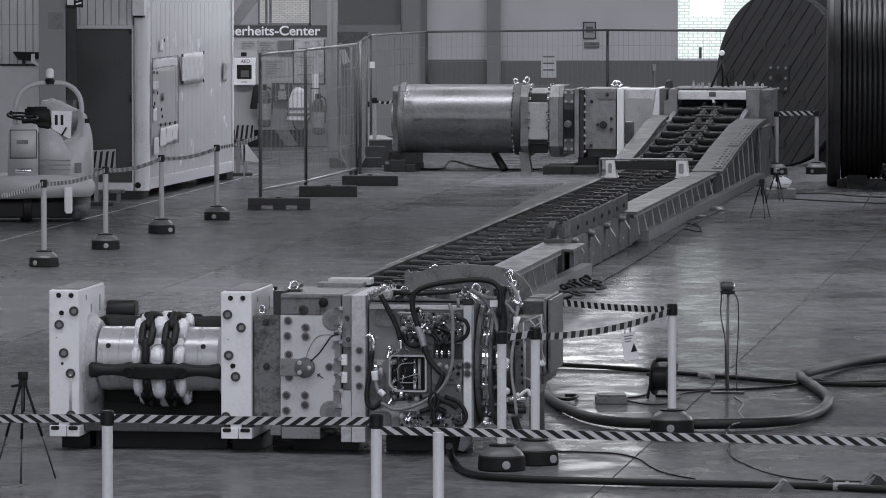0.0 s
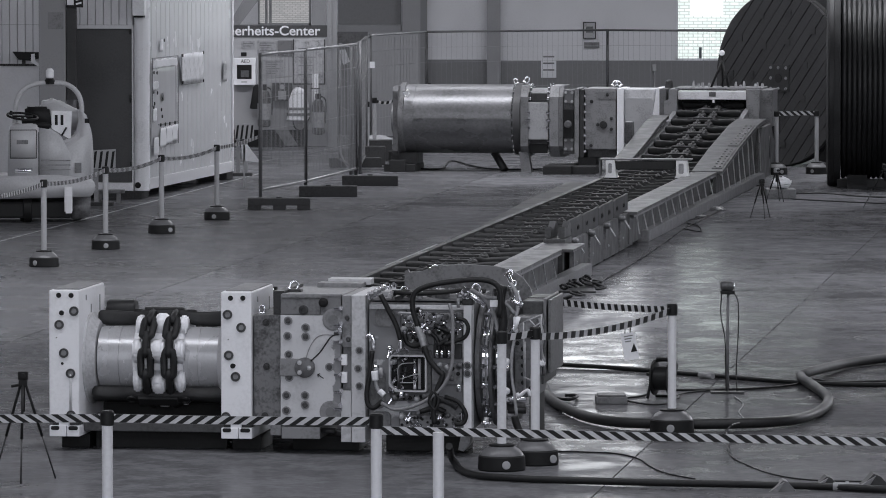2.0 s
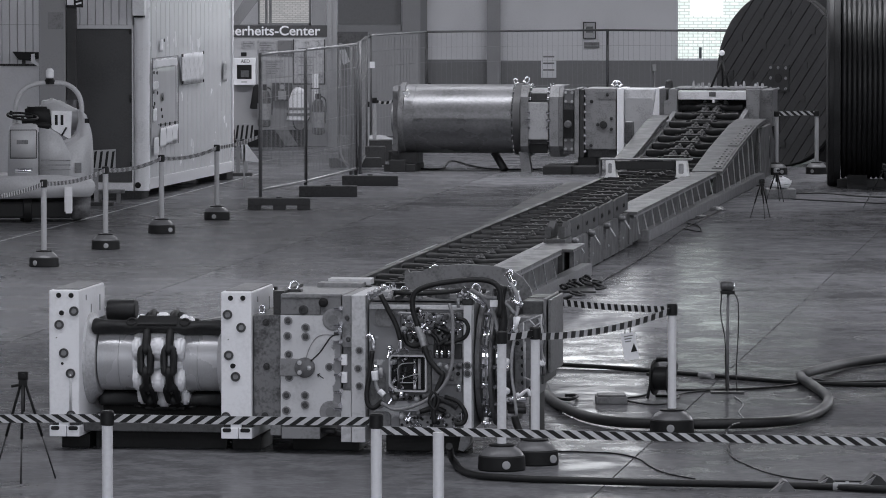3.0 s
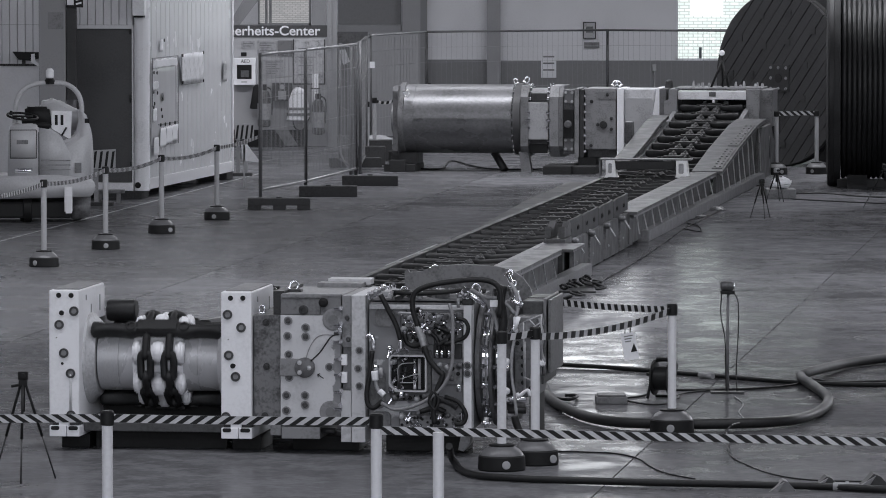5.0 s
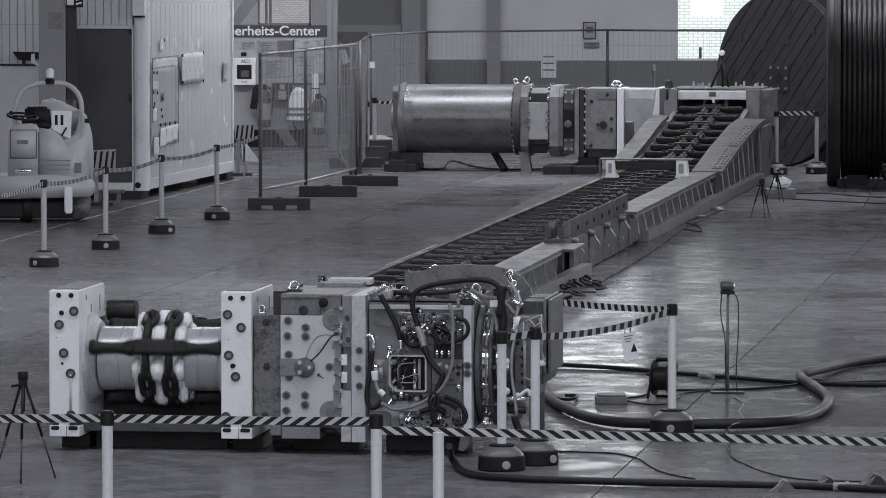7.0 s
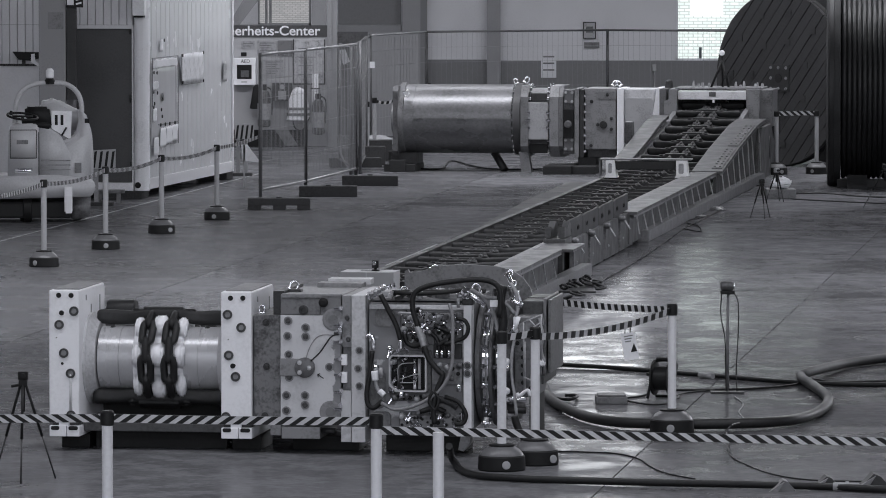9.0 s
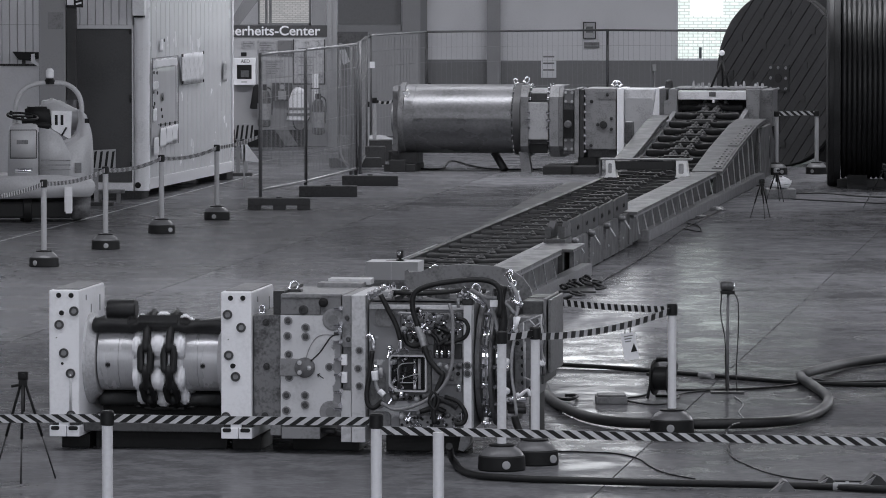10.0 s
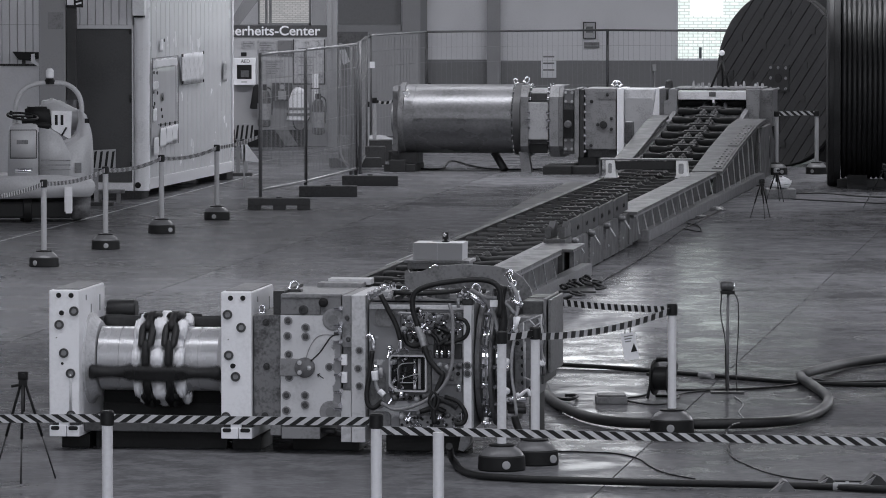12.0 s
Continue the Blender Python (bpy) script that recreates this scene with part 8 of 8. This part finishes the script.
floor_cable("signal_cable", ((4.98, 76.713, 0.01), (5.501, 76.08, 0.01), (6.463, 75.149, 0.01)), 0.01, "thin black cable before the reels")
floor_cable("signal_cable", ((-0.509, 86.199, 0.02), (-0.036, 85.998, 0.02), (0.15, 88.907, 0.02), (0.69, 86.199, 0.02), (1.595, 85.998, 0.02), (2.398, 88.907, 0.02)), 0.014, "dark cable behind the far motor")
t = thing("cable_joint", Matrix(), "bright plug joint in the power cable", "plug")
part("joint", rod(bmesh.new(), (2.22, 46.298, 0.025), (2.331, 46.181, 0.025), 0.026, 10), M_SILVER, t)
t = thing("hose_coupling", Matrix(), "bright coupling sleeve on the long hose", "coupling")
part("sleeve", rod(bmesh.new(), (2.701, 36.963, 0.03), (2.874, 36.925, 0.03), 0.032, 12), M_SILVER, t)
part("nut", rod(bmesh.new(), (2.783, 36.963, 0.03), (2.806, 36.963, 0.03), 0.042, 6), M_SILVER, t)
for px, s, m in ((0, 0.75, M_MIDPAINT), (1, 0.8, M_DARKSTEEL), (2, 1.2, M_DARKSTEEL)):
    q = (((2.353, 37.024, 0.0), (2.67, 37.249, 0.0), (2.979, 37.024, 0.0)))[px]
    t = thing("hose_ramp", pose(q[0], q[1], 0), "small dark wedge over the hose", "wedge", "hose wedges")
    bm = prism(bmesh.new(), [(-0.1 * s, 0.0), (0.12 * s, 0.0), (0.04 * s, 0.085 * s), (0.0, 0.1 * s)], "y", -0.06, 0.12)
    part("wedge", bm, m, t)
    part("flap", prism(bmesh.new(), [(-0.13 * s, 0.0), (-0.05 * s, 0.0), (0.01 * s, 0.09 * s), (-0.04 * s, 0.06 * s)], "y", -0.1, -0.07), M_GREYPAINT, t)
t = thing("hook_lead", pose(0, 0, 0), "dark lead end on the floor", "cable")
part("run", hose(bmesh.new(), ((0.936, 44.07, 0.02), (1.026, 43.964, 0.02), (1.088, 44.009, 0.03), (1.105, 44.337, 0.02), (1.012, 44.337, 0.02)), 0.014, 8), M_CABLE, t)
t = thing("chain_heap", pose(0, 0, 0), "heap of dark chain beside the conveyor foot", "chain")
rng = random.Random(5)
bm = bmesh.new()
c = (1.429, 57.865, 0.0)
for k in range(26):
    m = pose(c[0] + rng.gauss(0, 0.12), c[1] + rng.gauss(0, 0.7), 0.035 + 0.04 * rng.random(), rng.uniform(-25, 25), rng.uniform(-25, 25), rng.uniform(0, 180))
    ring = [m @ Vector((0.035 * math.cos(a), 0.07 * math.sin(a), 0)) for a in [2 * math.pi * i / 8 for i in range(9)]]
    hose(bm, ring, 0.014, 5, 1)
tagged(part("piled_chain", bm, M_CHAIN, t), kind="stuff")
part("base_link", B(c[0] - 0.2, c[0] + 0.2, c[1] - 0.8, c[1] + 0.8, 0.0, 0.02, 0.004), M_DARKSTEEL, t)

# extension drum, socket box, sensor stand
q = (1.818, 44.244, 0.0)
t = thing("cable_drum", pose(q[0], q[1], 0, 0, 0, -20), "black extension cable drum on its frame", "cable drum")
part("spool", lathe(bmesh.new(), [(0.1, -0.07), (0.1, 0.07)], "x", 28, (0, 0, 0.17)), M_CABLE, t)
for x in (-0.075, 0.06):
    part("spool_flange", lathe(bmesh.new(), [(0.14, x), (0.14, x + 0.012), (0.12, x + 0.015)], "x", 32, (0, 0, 0.17)), M_BLACK, t)
part("frame", hose(bmesh.new(), [(-0.1, -0.1, 0.012), (-0.1, 0.0, 0.17), (-0.1, 0.02, 0.27), (-0.06, 0.02, 0.31), (0.1, 0.02, 0.31), (0.1, 0, 0.17), (0.1, -0.1, 0.012), (0.1, 0.12, 0.012), (-0.1, 0.12, 0.012)], 0.012, 8, 4), M_BLACK, t)
part("handle", rod(bmesh.new(), (-0.06, 0.02, 0.325), (0.1, 0.02, 0.325), 0.018, 10), M_BLACK, t)
part("crank", rod(bmesh.new(), (-0.14, 0, 0.2), (-0.08, 0, 0.2), 0.014, 8), M_BLACK, t)
q = (1.379, 43.822, 0.0)
t = thing("socket_box", pose(q[0], q[1], 0), "grey junction box lying on the floor", "box")
part("box", B(-0.13, 0.13, -0.1, 0.2, 0.0, 0.06, 0.008), M_MIDPAINT, t)
part("lid", B(-0.115, 0.115, -0.08, 0.18, 0.061, 0.075, 0.004), M_MIDPAINT, t)
q = (2.379, 44.782, 0.0)
t = thing("sensor_stand", pose(q[0], q[1], 0), "thin steel stand with a small sensor head", "stand")
part("foot", B(-0.14, 0.14, -0.06, 0.06, 0.0, 0.016, 0.003), M_DARKSTEEL, t)
part("pole", rod(bmesh.new(), (0, 0, 0.016), (0.005, 0, 0.84), 0.013, 10), M_MIDPAINT, t)
part("clamp", B(-0.06, 0.06, -0.04, 0.04, 0.83, 0.86, 0.006), M_BLACK, t)
h_ = part("sensor", lathe(bmesh.new(), [(0.03, -0.06), (0.042, -0.05), (0.042, 0.04), (0.03, 0.05)], "x", 18, (0, 0, 0.90)), M_GREYDARK, t)
part("lens", lathe(bmesh.new(), [(0.025, 0.05), (0.025, 0.058)], "x", 16, (0, 0, 0.90)), M_CHROME, h_)
part("lead", hose(bmesh.new(), [(-0.05, 0, 0.84), (-0.055, 0, 0.65), (-0.02, 0, 0.45), (-0.015, 0, 0.2), (-0.01, -0.02, 0.02)], 0.005, 6), M_CABLE, t)
part("lead", hose(bmesh.new(), [(0.05, 0, 0.85), (0.09, 0, 0.75), (0.09, 0, 0.5), (0.075, 0, 0.2), (0.08, -0.03, 0.01)], 0.005, 6), M_CABLE, t)


def tripod(x, y, h, spread, label, head, turn=0):
    t = thing("tripod", pose(x, y, 0, 0, 0, turn), label, "tripod", "camera tripods")
    for k in range(3):
        a = 2 * math.pi * (k + 0.25) / 3
        e = Vector((spread * math.cos(a), spread * math.sin(a), 0.01))
        s = Vector((0.02 * math.cos(a), 0.02 * math.sin(a), h * 0.86))
        leg = part("leg", rod(bmesh.new(), s, s.lerp(e, 0.55), 0.01, 8), M_BLACK, t)
        part("lower_leg", rod(bmesh.new(), s.lerp(e, 0.5), e, 0.006, 8), M_DARKSTEEL, leg)
    part("column", rod(bmesh.new(), (0, 0, h * 0.62), (0, 0, h * 0.9), 0.014, 8), M_BLACK, t)
    part("pan_head", B(-0.03, 0.03, -0.03, 0.03, h * 0.84, h * 0.9, 0.008), M_BLACK, t)
    part("pan_arm", rod(bmesh.new(), (0, 0, h * 0.86), (-0.08, -0.03, h * 0.845), 0.01, 6), M_BLACK, t)
    c = part("camera_body", B(-0.035, 0.035, -0.025, 0.025, h * 0.9, h * 0.9 + 0.06, 0.006), M_SILVER if head else M_BLACK, t)
    part("lens", lathe(bmesh.new(), [(0.018, -0.026), (0.018, -0.04), (0.014, -0.042)], "y", 14, (0, 0, h * 0.9 + 0.03)), M_BLACK, c)


tripod(-2.951, 37.6, 0.80, 0.25, "slim black tripod with a small black camera", False, 0)
tripod(4.25, 71.5, 0.53, 0.16, "low black tripod with a camera beside the ramp", False, 12)
tripod(4.72, 75.9, 0.47, 0.15, "low black tripod with a pale camera beside the ramp", True, 40)
tripod(6.117, 74.2, 0.62, 0.3, "black tripod standing before the wound reel", False, 20)
t = thing("tripod", LINE @ pose(0.131, 45.25, 1.36), "small black tripod with a bright lamp on the drum frame", "tripod", "camera tripods")
for e in ((-0.16, -0.1), (0.12, -0.12), (0.0, 0.16)):
    part("leg", rod(bmesh.new(), (0, 0, 0.42), (e[0], e[1], 0.0), 0.018, 8), M_BLACK, t)
part("column", rod(bmesh.new(), (0, 0, 0.35), (0, 0, 0.5), 0.016, 8), M_BLACK, t)
c = part("lamp_head", lathe(bmesh.new(), [(0.03, -0.03), (0.045, -0.02), (0.045, 0.03), (0.03, 0.04)], "y", 16, (0.0, 0, 0.54)), M_WHITE, t)
t = thing("tool_crate", pose(4.856, 77.0, 0), "low grey crate with crumpled white sheeting on it", "crate")
part("crate", B(-0.22, 0.2, -0.2, 0.25, 0.0, 0.14, 0.01), M_MIDPAINT, t)
bm = bmesh.new()
bmesh.ops.create_icosphere(bm, subdivisions=3, radius=0.13)
rng = random.Random(2)
for v in bm.verts:
    v.co = Vector((v.co.x * 1.1, v.co.y, v.co.z * 0.6 + 0.22)) + Vector((rng.uniform(-1, 1), rng.uniform(-1, 1), rng.uniform(-1, 1))) * 0.025
    v.co.z = max(v.co.z, 0.142)
part("sheeting", bm, M_PAPER, t, "crumpled white sheeting")
for x, y, w in ((3.783, 73.837, 0.12), (3.459, 71.967, 0.08)):
    t = thing("paper_scrap", pose(x, y, 0), "pale crumpled scrap on the floor", "scrap", "scraps")
    bm = bmesh.new()
    bmesh.ops.create_icosphere(bm, subdivisions=2, radius=w)
    for v in bm.verts:
        v.co = Vector((v.co.x, v.co.y * 1.6, max(0, v.co.z * 0.4))) + Vector((rng.uniform(-1, 1), rng.uniform(-1, 1), abs(rng.uniform(-1, 1)))) * 0.015
    part("scrap", bm, M_BASECAP, t)
t = thing("switch_box", pose(5.26, 86.2, 0), "black switch box on a stand by the reel", "box")
part("box", B(-0.14, 0.16, 0.0, 0.2, 0.573, 0.89, 0.01), M_BLACK, t)
part("stand", B(-0.03, 0.03, 0.05, 0.15, 0.0, 0.573), M_BLACK, t)


# ---- what moves ----
def motions():
    fine = [k / 10 for k in range(121)]
    for ob, k in MOVERS:
        way = [S_REF + SPACING * (count(t) - k) for t in (0.0, 12.0)]
        near_bend = way[0] < S_BOTTOM + 3.5 and way[1] > S_BOTTOM - 1.0
        far_bend = way[1] > PATH_S[-1] - 33.5
        times = fine if near_bend or far_bend else fine[::3]
        walk(ob, [(t, chain_at(S_REF + SPACING * (count(t) - k))) for t in times])
    for ob, hgt, v in ((near_drum, AX, 0.0), (far_drum, 1.13 - RC, 45.5)):
        turn = -1
        walk(ob, [(t, LINE @ pose(0, v, hgt, turn * math.degrees(SPACING * count(t) / RC) + PHASE)) for t in fine])
    rows = []
    for t in [k / 4 for k in range(49)]:
        v = 14.1 - SPACING * (count(12.0) - count(t))
        v = v if v > 4.2 else 4.2 - 0.2 * (1 - math.exp((v - 4.2) / 0.6))
        z = 0.55 + 0.12 * max(0.0, (9.0 - v) / 5.0) ** 1.3
        rows.append((t, LINE @ pose(0.08, v, z)))
    walk(rider, rows)


PHASE = 46.0
motions()
